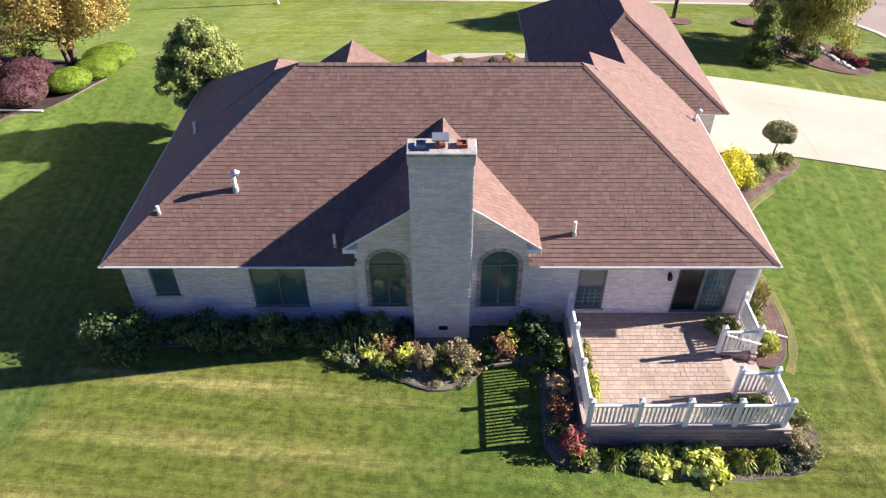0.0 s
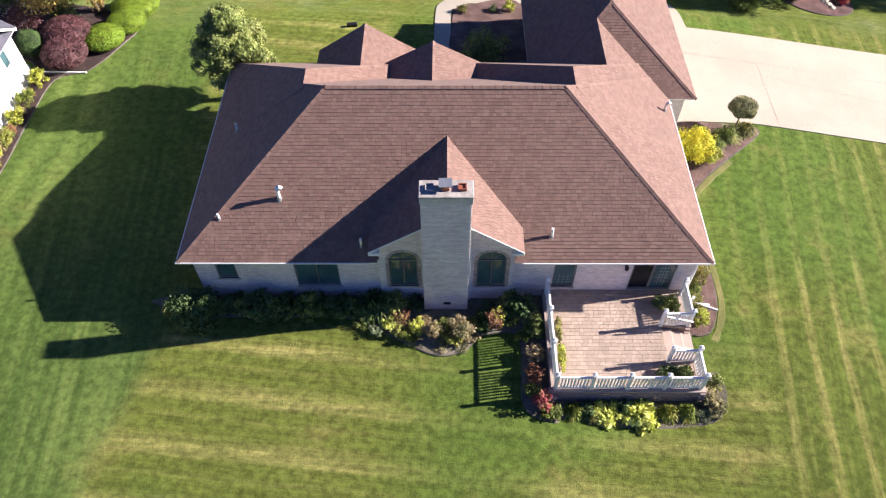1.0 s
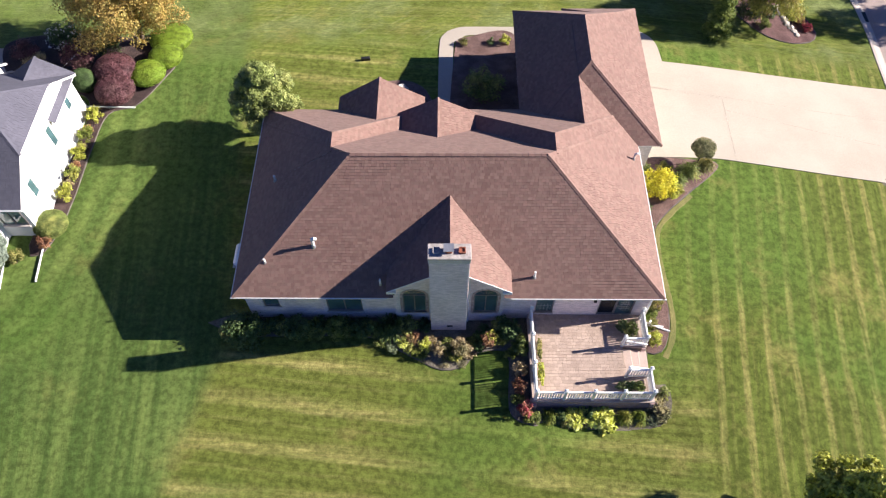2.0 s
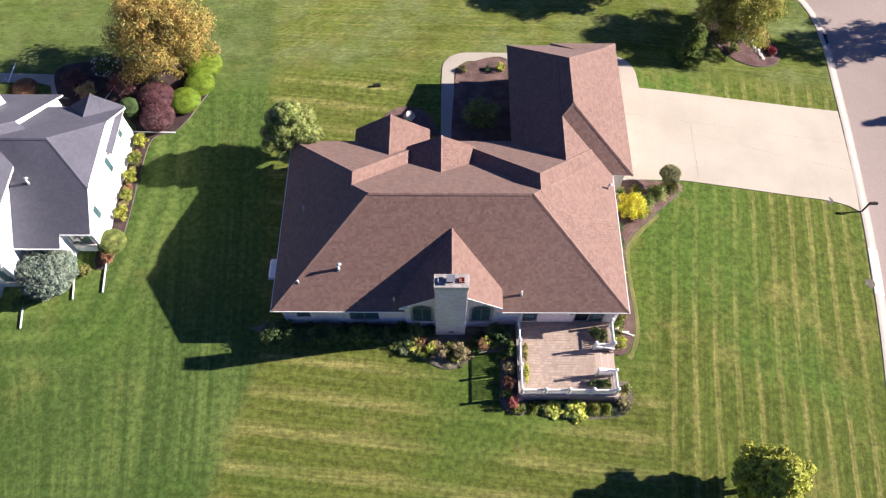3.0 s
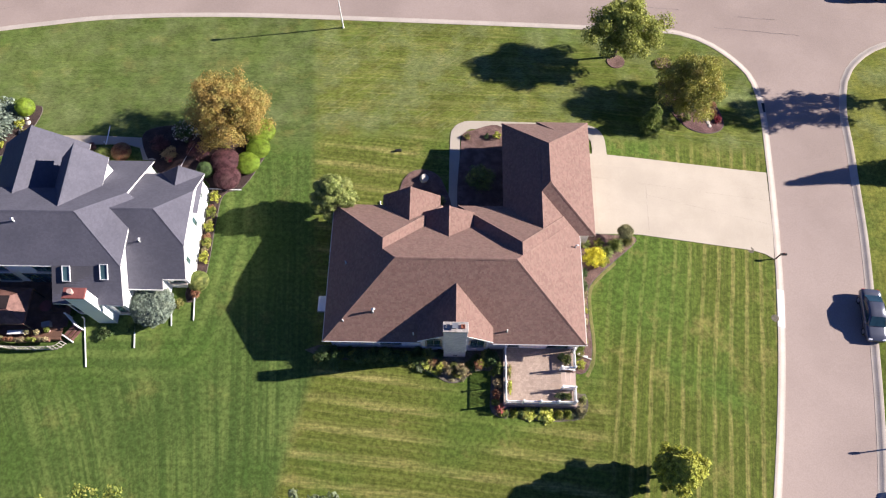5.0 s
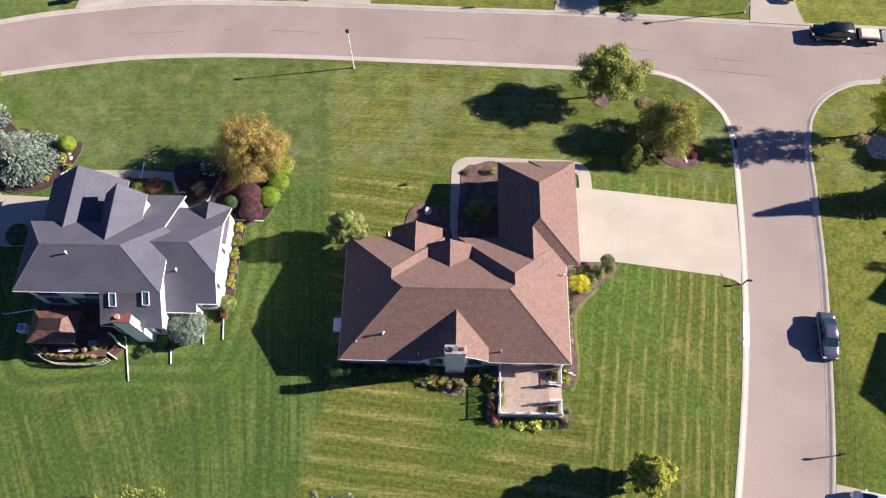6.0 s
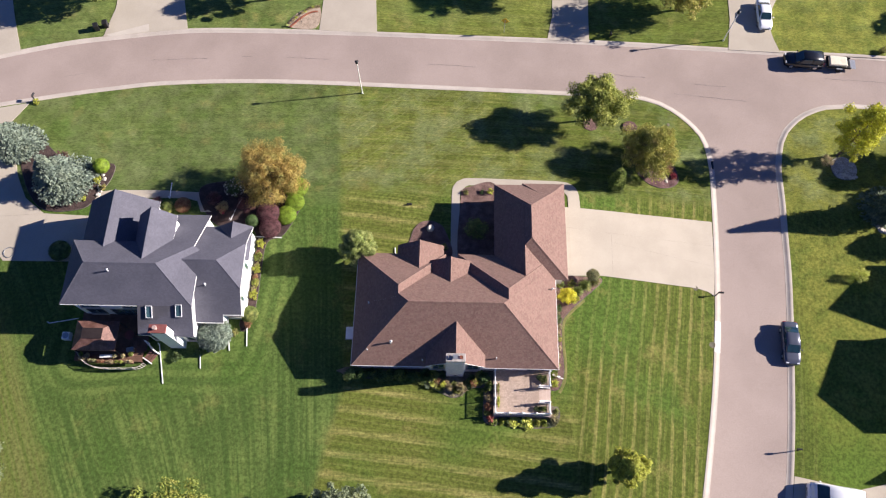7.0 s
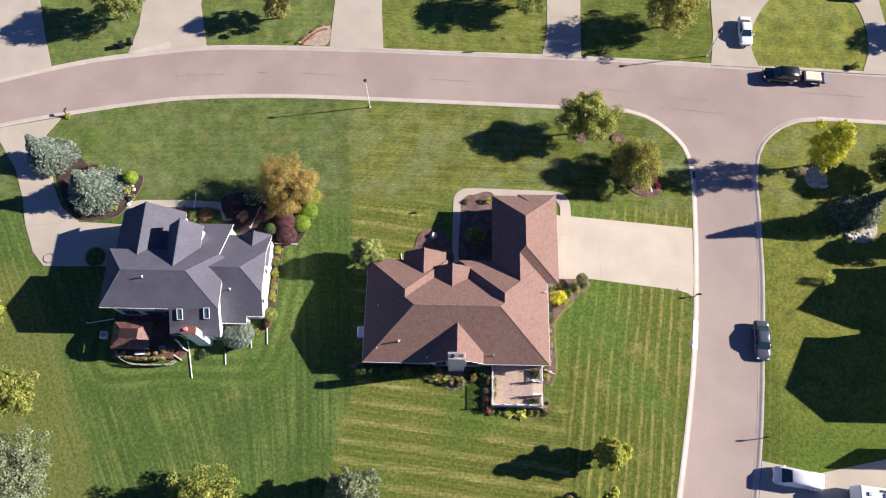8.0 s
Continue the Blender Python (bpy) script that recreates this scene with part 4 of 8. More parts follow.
def lay_shingles(face, seed, verts, faces, singles=None, bare=None):
    """Overlapping tabs, course by course, over one roof plane."""
    origin, along, up, n = roof_frame(face)
    flat = [((Vector(v) - origin).dot(along), (Vector(v) - origin).dot(up)) for v in face]
    area = sum(flat[i - 1][0] * flat[i][1] - flat[i][0] * flat[i - 1][1] for i in range(len(flat)))
    if area < 0:
        flat = flat[::-1]
    rng = random.Random(seed)
    u0, u1 = min(p[0] for p in flat), max(p[0] for p in flat)
    top = max(p[1] for p in flat)
    course = 0
    v = 0.0
    while v < top:
        u = u0 - rng.uniform(0, 0.3)
        while u < u1:
            kind = rng.randrange(4)
            w = TABS[kind]
            low = v - (0.007 if rng.random() < 0.4 else 0.0) * (course > 0)
            tab = [(u + 0.0042, low), (u + w - 0.0042, low), (u + w - 0.0042, v + EXPOSURE), (u + 0.0042, v + EXPOSURE)]
            cut = tab
            for i in range(len(flat)):
                cut = clip(cut, flat[i - 1], flat[i])
                if len(cut) < 3:
                    break
            if bare and len(cut) >= 3:
                p = origin + along * (u + w / 2) + up * (v + EXPOSURE / 2)
                if bare[0] < p.x < bare[1] and p.y < bare[2]:
                    cut = []
            if len(cut) >= 3:
                whole = len(cut) == 4 and all(abs(c[0] - t[0]) + abs(c[1] - t[1]) < 1e-6 for c, t in zip(sorted(cut), sorted(tab)))
                if singles is not None and whole and singles(u, v):
                    SINGLE_TABS.append((kind, origin + along * (u + w / 2) + up * low + n * 0.004, along, up, n))
                else:
                    base = len(verts)
                    lift = rng.choice((0.011, 0.014, 0.017))
                    for a, b in cut:
                        t = min(1.0, max(0.0, (b - low) / EXPOSURE))
                        verts.append(origin + along * a + up * b + n * (lift * (1 - t) + 0.004 * t))
                    for a, b in cut:
                        verts.append(origin + along * a + up * b - n * 0.01)
                    m = len(cut)
                    faces.append(tuple(range(base, base + m)))
                    for i in range(m):
                        j = (i + 1) % m
                        faces.append((base + i, base + m + i, base + m + j, base + j))
            u += w
        v += EXPOSURE
        course += 1


SINGLE_TABS = []


def hip_faces(x0, x1, y0, y1, z0, r0, r1, rc, zr, axis):
    """The planes of a roof whose ridge runs along x (axis 0) or y from r0 to r1, at rc across and zr high; a ridge that ends at the eave makes a gable."""
    if axis == 0:
        a, b = (r0, rc, zr), (r1, rc, zr)
        planes = {"s": [(x0, y0, z0), (x1, y0, z0), b, a], "n": [(x1, y1, z0), (x0, y1, z0), a, b]}
        planes["w"] = [(x0, y1, z0), (x0, y0, z0), a]
        planes["e"] = [(x1, y0, z0), (x1, y1, z0), b]
        flat = {"w": r0 <= x0 + 0.01, "e": r1 >= x1 - 0.01}
    else:
        a, b = (rc, r0, zr), (rc, r1, zr)
        planes = {"w": [(x0, y1, z0), (x0, y0, z0), a, b], "e": [(x1, y0, z0), (x1, y1, z0), b, a]}
        planes["s"] = [(x0, y0, z0), (x1, y0, z0), a]
        planes["n"] = [(x1, y1, z0), (x0, y1, z0), b]
        flat = {"s": r0 <= y0 + 0.01, "n": r1 >= y1 - 0.01}
    return planes, flat


def cap_strip(verts, faces, p, q, width=0.115, lift=0.03):
    """Ridge shingles bent over an edge."""
    p, q = Vector(p), Vector(q)
    way = (q - p).normalized()
    side = way.cross(Vector((0, 0, 1))).normalized()
    count = max(1, int((q - p).length / 0.3))
    for i in range(count):
        a, b = p.lerp(q, i / count), p.lerp(q, (i + 1.15) / count)
        base = len(verts)
        for c, h in ((a, lift + 0.012), (b, lift)):
            verts.extend([c + side * width + Vector((0, 0, h - width * 0.62)), c + Vector((0, 0, h)), c - side * width + Vector((0, 0, h - width * 0.62))])
        faces.extend([(base, base + 1, base + 4, base + 3), (base + 1, base + 2, base + 5, base + 4), (base, base + 2, base + 1)])


def build_roof(parent, sizes, seed, base_mat, tab_mat, skip="", singles=None, fascia=0.05, caps=True, name="roof", bare=None, buried=()):
    """One roof: the deck with its fascia and soffit, the shingles and the ridge shingles."""
    planes, flat = hip_faces(*sizes)
    x0, x1, y0, y1, z0, r0, r1, rc, zr, axis = sizes
    verts = [(x0, y0, z0), (x1, y0, z0), (x1, y1, z0), (x0, y1, z0)]
    verts += [(r0, rc, zr), (r1, rc, zr)] if axis == 0 else [(rc, r0, zr), (rc, r1, zr)]
    low = len(verts)
    if any(flat.values()):
        verts += [(x, y, z - fascia) for x, y, z in verts]
    else:
        verts += [(x, y, z0 - fascia) for x, y, _ in verts[:4]]
    if axis == 0:
        faces = [(0, 1, 5, 4), (2, 3, 4, 5)] + ([] if flat["w"] else [(3, 0, 4)]) + ([] if flat["e"] else [(1, 2, 5)])
    else:
        faces = [(3, 0, 4, 5), (1, 2, 5, 4)] + ([] if flat["s"] else [(0, 1, 4)]) + ([] if flat["n"] else [(2, 3, 5)])
    if bare:
        # the south eave stops on both sides of the gable wall
        xa, xb, yn = bare
        k = (zr - z0) / (rc - y0)
        n0 = len(verts)
        zn = z0 + (yn - y0) * k
        verts += [(xa, y0, z0), (xb, y0, z0), (xa, yn, zn), (xb, yn, zn), (xa, y0, z0 - fascia), (xb, y0, z0 - fascia), (xa, yn, z0 - fascia), (xb, yn, z0 - fascia)]
        faces = [(0, n0, n0 + 2, n0 + 3, n0 + 1, 1, 5, 4)] + faces[1:]
    roof = mesh_part(name, verts, faces, base_mat, parent)
    if any(flat.values()):
        ends = {"w": (3, 4, 0), "e": (1, 5, 2), "s": (0, 4, 1), "n": (2, 5, 3)}
        trim = [tuple(low + i for i in f) for f in faces]
        for side, (i, j) in {"s": (0, 1), "e": (1, 2), "n": (2, 3), "w": (3, 0)}.items():
            if flat.get(side):
                a, b, c = ends[side]
                trim += [(a, b, low + b, low + a), (b, c, low + c, low + b)]
            else:
                trim.append((i, j, low + j, low + i))
    else:
        trim = [(0, 1, low + 1, low), (1, 2, low + 2, low + 1), (2, 3, low + 3, low + 2), (3, 0, low, low + 3), (low, low + 1, low + 2, low + 3)]
        if bare:
            trim[0] = (0, n0, n0 + 4, low)
            trim[-1] = (low, n0 + 4, n0 + 6, n0 + 7, n0 + 5, low + 1, low + 2, low + 3)
            trim.append((n0 + 1, 1, low + 1, n0 + 5))
    mesh_part("fascia", verts, [f[::-1] for f in trim], M["white"], roof, "white fascia and soffit")
    tv, tf = [], []
    for k, (side, face) in enumerate(planes.items()):
        if side in skip or flat.get(side):
            continue
        lay_shingles(face, seed + k, tv, tf, singles if side == "s" else None, bare if side == "s" else None)
    tabs = mesh_part("shingles", tv, tf, tab_mat, roof)
    tabs["kind"] = "stuff"
    if caps:
        cv, cf = [], []
        ends = [verts[4], verts[5]]
        cap_strip(cv, cf, ends[0], ends[1])
        corners = ((0, 0), (3, 0), (1, 1), (2, 1)) if axis == 0 else ((0, 0), (1, 0), (2, 1), (3, 1))
        for c, e in corners:
            if c in buried:
                continue
            end_flat = (flat.get("w") if e == 0 else flat.get("e")) if axis == 0 else (flat.get("s") if e == 0 else flat.get("n"))
            if not end_flat:
                cap_strip(cv, cf, verts[c], ends[e])
        caps_ob = mesh_part("ridge_shingles", cv, cf, tab_mat, roof)
        caps_ob["kind"] = "stuff"
    return roof


# ---- walls ----
def wall_cells(u0, u1, z0, z1, holes):
    us = sorted({u0, u1, *[h[0] for h in holes], *[h[1] for h in holes]})
    zs = sorted({z0, z1, *[h[2] for h in holes], *[h[3] for h in holes]})
    for a, b in zip(us, us[1:]):
        for c, d in zip(zs, zs[1:]):
            m, k = (a + b) / 2, (c + d) / 2
            if not any(h[0] < m < h[1] and h[2] < k < h[3] for h in holes):
                yield a, b, c, d


def wall_x(name, parent, u0, u1, y0, y1, z0, z1, holes, material):
    """A wall along x with openings through it."""
    bm = bmesh.new()
    for a, b, c, d in wall_cells(u0, u1, z0, z1, holes):
        box(bm, a, b, y0, y1, c, d)
    bmesh.ops.remove_doubles(bm, verts=bm.verts, dist=0.0001)
    return part(name, bm, material, parent)


BRICK_L, BRICK_H, BRICK_J = 0.20, 0.064, 0.011


def lay_bricks(verts, faces, place, u0, u1, z0, z1, keep, rng, singles=None):
    """Running-bond bricks on a face; place(u, out, z) gives the point, keep(u, z) says where there is wall."""
    row, z = 0, z0
    while z + BRICK_H <= z1 + 0.001:
        u = u0 - (0.105 if row % 2 else 0.0)
        while u < u1:
            a, b = max(u, u0), min(u + BRICK_L, u1)
            mid = ((a + b) / 2, z + BRICK_H / 2)
            if b - a > 0.03 and keep(*mid) and keep(a + 0.01, mid[1]) and keep(b - 0.01, mid[1]):
                if singles is not None and b - a > 0.19 and singles(*mid):
                    SINGLE_BRICKS.append(place(mid[0], 0.0, z))
                else:
                    out = rng.uniform(0.008, 0.013)
                    base = len(verts)
                    for d in (-0.004, out):
                        verts += [place(a, d, z), place(b, d, z), place(b, d, z + BRICK_H), place(a, d, z + BRICK_H)]
                    i = base
                    faces += [(i + 4, i + 5, i + 6, i + 7), (i, i + 1, i + 5, i + 4), (i + 1, i + 2, i + 6, i + 5), (i + 2, i + 3, i + 7, i + 6), (i + 3, i, i + 4, i + 7)]
            u += BRICK_L + BRICK_J
        z += BRICK_H + BRICK_J
        row += 1


SINGLE_BRICKS = []


def sash(parent, u0, u1, y, z0, z1, panes, label, mullion=0.05, arch=0.0, name="window"):
    """A window in a wall that faces south: a frame set back in the opening, panes and a sill; arch: radius of its round head."""
    mid, half = (u0 + u1) / 2, (u1 - u0) / 2
    win = new(name)
    win.parent = parent
    win["label"] = label
    f = 0.06
    bm = boxes((u0, u0 + f, y + 0.05, y + 0.12, z0, z1), (u1 - f, u1, y + 0.05, y + 0.12, z0, z1), (u0 + f, u1 - f, y + 0.05, y + 0.12, z0, z0 + f), (u0 + f, u1 - f, y + 0.05, y + 0.12, z1 - f, z1), soft=0.008)
    for k in range(1, panes):
        u = u0 + (u1 - u0) * k / panes
        box(bm, u - mullion / 2, u + mullion / 2, y + 0.05, y + 0.12, z0 + f, z1 - f)
    if arch:
        for k in range(18):
            a, b = math.pi * k / 18, math.pi * (k + 1) / 18
            pts = [(mid + r * math.cos(t), yy, z1 + r * math.sin(t)) for yy in (y + 0.05, y + 0.12) for r, t in ((half - f, a), (half, a), (half, b), (half - f, b))]
            vs = [bm.verts.new(p) for p in pts]
            for q in ((0, 1, 2, 3), (4, 7, 6, 5), (0, 4, 5, 1), (1, 5, 6, 2), (2, 6, 7, 3), (3, 7, 4, 0)):
                bm.faces.new([vs[i] for i in q])
        for t in (math.pi / 4, math.pi / 2, 3 * math.pi / 4):
            tube(bm, [(mid + 0.1 * math.cos(t), y + 0.09, z1 + 0.1 * math.sin(t)), (mid + (half - f) * math.cos(t), y + 0.09, z1 + (half - f) * math.sin(t))], [0.012, 0.012], 5)
    part("window_frame", bm, M["frame"], win)
    for k in range(panes):
        a, b = u0 + (u1 - u0) * k / panes + f * 0.6, u0 + (u1 - u0) * (k + 1) / panes - f * 0.6
        part("pane", boxes((a, b, y + 0.085, y + 0.095, z0 + f * 0.5, z1 - f * 0.5)), M["glass"], win)
    if arch:
        ring = [(mid + (half - f * 0.5) * math.cos(math.pi * k / 18), y + 0.088, z1 + (half - f * 0.5) * math.sin(math.pi * k / 18)) for k in range(19)]
        ring2 = [(x, yy + 0.01, z) for x, yy, z in ring]
        mesh_part("pane", ring + ring2, [tuple(range(19)), tuple(range(37, 18, -1)), *[(i + 1, i, i + 19, i + 20) for i in range(18)]], M["glass"], win)
    part("window_sill", boxes((u0 - 0.06, u1 + 0.06, y - 0.05, y + 0.06, z0 - 0.09, z0), soft=0.01), M["sill"], win, "pale stone sill")
    return win


M["frame"] = surface("window_frame_taupe", (0.16, 0.15, 0.145), (0.20, 0.19, 0.18), 1, 15, 0.5, 0.05, 0.0)
M["sill"] = surface("stone_sill", (0.48, 0.42, 0.38), (0.55, 0.49, 0.45), 1.5, 25, 0.9, 0.12)
# near-black: the dark of an unlit room put into the colour
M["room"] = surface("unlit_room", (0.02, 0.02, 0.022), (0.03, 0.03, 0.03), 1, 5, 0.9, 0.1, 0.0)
WALL_Y, GABLE_Y, DECK = 17.25, 17.10, 0.52
OPENINGS = [(-9.42, -8.60, 1.32, 2.48), (-6.22, -4.42, 0.78, 2.48), (4.36, 5.28, 0.72, 2.42), (7.55, 9.35, DECK, 2.46)]
ARCHES = [(-2.34, -1.17, 0.98), (1.20, 2.40, 0.98)]
ARCH_Z = 2.72
CHIM = (-0.94, 0.86, 16.55, 17.25, 7.10)

house = thing("house", 0, 17.2, 0.0, 0, "single-storey pale brick house with brown shingle hip roofs", "house")
house.matrix_world = Matrix.Identity(4)


def build_house():
    e = 2.87
    for size in ((-10.715, -10.665, 16.9, 29.2, e - 0.06, e + 0.005), (-10.73, -3.06, 16.845, 16.895, e - 0.06, e + 0.005), (2.99, 10.57, 16.845, 16.895, e - 0.06, e + 0.005), (10.505, 10.555, 16.9, 26.5, e - 0.06, e + 0.005)):
        part("gutter", boxes(size, soft=0.012), M["white"], house, "slim white eaves gutter")
    # main roof, two front wings, garage, small gables
    build_roof(house, (-10.66, 10.50, 16.90, 28.2, e, -4.85, 4.7, 22.56, 6.97, 0), 11, M["roof"], M["shingle"], singles=lambda u, v: v < 0.9 and 13.9 < u < 20.6, bare=(-2.76, 2.69, 17.3))
    build_roof(house, (-10.645, -1.25, 23.3, 29.2, e + 0.006, 23.3, 24.55, -5.95, 6.22, 1), 21, M["roof"], M["shingle"], buried=(0, 1))
    build_roof(house, (0.1, 10.485, 22.9, 29.24, e + 0.006, 22.9, 24.2, 5.2, 6.62, 1), 31, M["roof"], M["shingle"], buried=(0, 1))
    build_roof(house, (4.03, 10.47, 24.2, 34.0, e - 0.004, 24.2, 34.0, 7.10, 5.22, 1), 41, M["roof"], M["shingle"])
    build_roof(house, (4.02, 11.86, 26.55, 37.75, e + 0.002, 30.2, 33.95, 7.80, 5.74, 1), 51, M["roof"], M["shingle"])
    build_roof(house, (7.2, 11.845, 33.0, 37.95, e + 0.004, 33.0, 35.65, 9.62, 4.36, 1), 61, M["roof"], M["shingle"], buried=(0, 1))
    build_roof(house, (-6.45, -1.45, 25.0, 30.2, e + 0.01, 25.0, 30.2, -4.0, 4.45, 1), 71, M["roof"], M["shingle"])
    build_roof(house, (-2.9, 1.6, 23.6, 28.15, 3.75, 23.6, 28.15, -0.66, 4.95, 1), 81, M["roof"], M["shingle"])
    build_roof(house, (-3.05, 2.98, 16.78, 21.6, 3.68, 16.78, 21.6, 0.0, 5.80, 1), 91, M["roof"], M["shingle"], fascia=0.055)
    # rake boards of the south gable
    for s, x0 in ((-1, -3.05), (1, 2.98)):
        p, q = Vector((x0, 16.77, 3.68)), Vector((0.0, 16.77, 5.80))
        bm = bmesh.new()
        vs = []
        for y in (16.755, 16.80):
            for c, h in ((p, 0.004), (q, 0.004), (q, -0.06), (p, -0.06)):
                vs.append(bm.verts.new((c.x, y, c.z + h)))
        for f in ((0, 1, 2, 3), (7, 6, 5, 4), (0, 4, 5, 1), (1, 5, 6, 2), (2, 6, 7, 3), (3, 7, 4, 0)):
            bm.faces.new([vs[i] for i in f])
        part("rake_board", bm, M["white"], house, "white rake board")
        x1 = x0 - s * 0.45
        part("gable_return", boxes((min(x0, x1), max(x0, x1), 16.75, 17.15, 3.50, 3.66), soft=0.01), M["white"], house, "white boxed eave return")
    # walls
    box_walls = [
        ("wall", (-10.25, -10.05, 17.45, 28.8, 0, e - 0.12)), ("wall", (9.95, 10.15, 17.45, 26.9, 0, e - 0.12)),
        ("wall", (-10.25, 4.5, 28.6, 28.8, 0, e - 0.12)), ("wall", (4.5, 4.7, 28.8, 37.3, 0, e - 0.12)),
        ("wall", (4.7, 11.45, 37.1, 37.3, -0.2, e - 0.12)), ("wall", (11.25, 11.45, 27.1, 37.1, -0.2, e - 0.12)),
        ("wall", (9.6, 11.45, 26.9, 27.1, -0.2, e - 0.12)), ("wall", (-6.05, -1.85, 29.65, 29.85, 0, e - 0.1)),
    ]
    for name, size in box_walls:
        part(name, boxes(size), M["brick_wall"], house)
    wall_x("wall", house, -10.25, -2.75, WALL_Y, WALL_Y + 0.2, 0, e - 0.12, [o for o in OPENINGS if o[0] < 0], M["mortar"])
    wall_x("wall", house, 2.68, 10.15, WALL_Y, WALL_Y + 0.2, 0, e - 0.12, [o for o in OPENINGS if o[0] > 0], M["mortar"])
    # the gable wall, with round-headed openings
    bm = bmesh.new()
    for x0, x1, (a, b, c) in ((-2.75, CHIM[0], ARCHES[0]), (CHIM[1], 2.68, ARCHES[1])):
        mid, half = (a + b) / 2, (b - a) / 2
        xs = [x0] + [mid - half * math.cos(math.pi * k / 14) for k in range(15)] + [x1]
        for u, v in zip(xs, xs[1:]):
            tops = [5.80 - abs(w) * 0.703 - 0.13 for w in (u, v)]
            inner = a - 1e-6 <= u and v <= b + 1e-6
            lows = [ARCH_Z + math.sqrt(max(0, half * half - (w - mid) ** 2)) for w in (u, v)] if inner else [0, 0]
            spans = [(lows, tops)] + ([([0, 0], [c, c])] if inner else [])
            for lo, hi in spans:
                vs = [bm.verts.new((w, y, z)) for y in (GABLE_Y, GABLE_Y + 0.25) for w, z in ((u, lo[0]), (v, lo[1]), (v, hi[1]), (u, hi[0]))]
                for q in ((0, 1, 2, 3), (7, 6, 5, 4), (0, 4, 5, 1), (1, 5, 6, 2), (2, 6, 7, 3), (3, 7, 4, 0)):
                    bm.faces.new([vs[i] for i in q])
    bmesh.ops.remove_doubles(bm, verts=bm.verts, dist=0.0001)
    part("gable_wall", bm, M["mortar"], house)
    # added sheet, coloured near black in place of unlit rooms behind the panes
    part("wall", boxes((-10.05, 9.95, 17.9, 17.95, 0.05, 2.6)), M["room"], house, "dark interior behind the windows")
    for x in (-2.75, 2.58):
        part("wall", boxes((x, x + 0.1, GABLE_Y + 0.25, 17.9, 2.7, 3.7)), M["brick_wall"], house)
    # windows and doors
    for (a, b, c, d), n, what in zip(OPENINGS[:3], (1, 2, 1), ("small dark window in brick", "wide double window with dark frames", "tall narrow window with grilles")):
        sash(house, a, b, WALL_Y, c, d, n, what)
    for a, b, c in ARCHES:
        sash(house, a, b, GABLE_Y, c, ARCH_Z, 2, "round-headed window with a fan light", arch=1)
    a, b, c, d = OPENINGS[3]
    door = new("patio_door")
    door.parent = house
    door["label"] = "sliding glass patio door with taupe frame"
    mid = (a + b) / 2
    part("door_frame", boxes((a, a + 0.07, WALL_Y + 0.03, WALL_Y + 0.15, c, d), (b - 0.07, b, WALL_Y + 0.03, WALL_Y + 0.15, c, d), (a, b, WALL_Y + 0.03, WALL_Y + 0.15, d - 0.07, d), (a, b, WALL_Y + 0.0, WALL_Y + 0.15, c, c + 0.05), (mid - 0.05, mid + 0.05, WALL_Y + 0.05, WALL_Y + 0.15, c, d), soft=0.006), M["frame"], door)
    part("pane", boxes((a + 0.07, mid - 0.05, WALL_Y + 0.10, WALL_Y + 0.11, c + 0.05, d - 0.07)), M["glass_dark"], door)
    part("pane", boxes((mid + 0.05, b - 0.07, WALL_Y + 0.07, WALL_Y + 0.08, c + 0.05, d - 0.07)), M["glass"], door)
    part("handle", boxes((mid + 0.06, mid + 0.09, WALL_Y + 0.03, WALL_Y + 0.07, 1.4, 1.65), soft=0.005), M["black"], door)
    lamp = thing("wall_lamp", 7.25, WALL_Y - 0.02, 2.12, 0, "small dark wall lantern on pale brick", "lamp")
    part("bracket", boxes((-0.05, 0.05, -0.03, 0.03, 0.0, 0.2)), M["black"], lamp)
    part("shade", boxes((-0.07, 0.07, -0.18, -0.05, -0.03, 0.19), soft=0.03), M["black"], lamp)
    # chimney
    x0, x1, y0, y1, z1 = CHIM
    chimney = part("chimney", boxes((x0, x1, y0, y1, 0, z1)), M["mortar"], house)
    part("corbel", boxes((x0 - 0.04, x1 + 0.04, y0 - 0.04, y1 + 0.04, z1 - 0.28, z1), soft=0.01), M["brick_wall"], chimney)
    part("crown", boxes((x0 - 0.06, x1 + 0.06, y0 - 0.06, y1 + 0.06, z1, z1 + 0.11), soft=0.02), M["cement"], chimney, "weathered concrete chimney crown")
    for x, r, h, m, what in ((-0.62, 0.15, 0.10, "cement", "pale square clay flue"), (0.52, 0.15, 0.12, "terracotta", "square terracotta flue pot")):
        z = z1 + 0.1
        part("flue", boxes((x - r, x + r, 16.92 - r, 16.92 - r + 0.04, z, z + h), (x - r, x + r, 16.92 + r - 0.04, 16.92 + r, z, z + h), (x - r, x - r + 0.04, 16.96 - r, 16.88 + r, z, z + h), (x + r - 0.04, x + r, 16.96 - r, 16.88 + r, z, z + h), (x - r + 0.04, x + r - 0.04, 16.96 - r, 16.88 + r, z, z + h - 0.05)), M[m], chimney, what)
    part("flue", boxes((-0.22, 0.08, 16.77, 17.07, z1 + 0.12, z1 + 0.24), soft=0.02), M["terracotta"], chimney, "square terracotta flue")
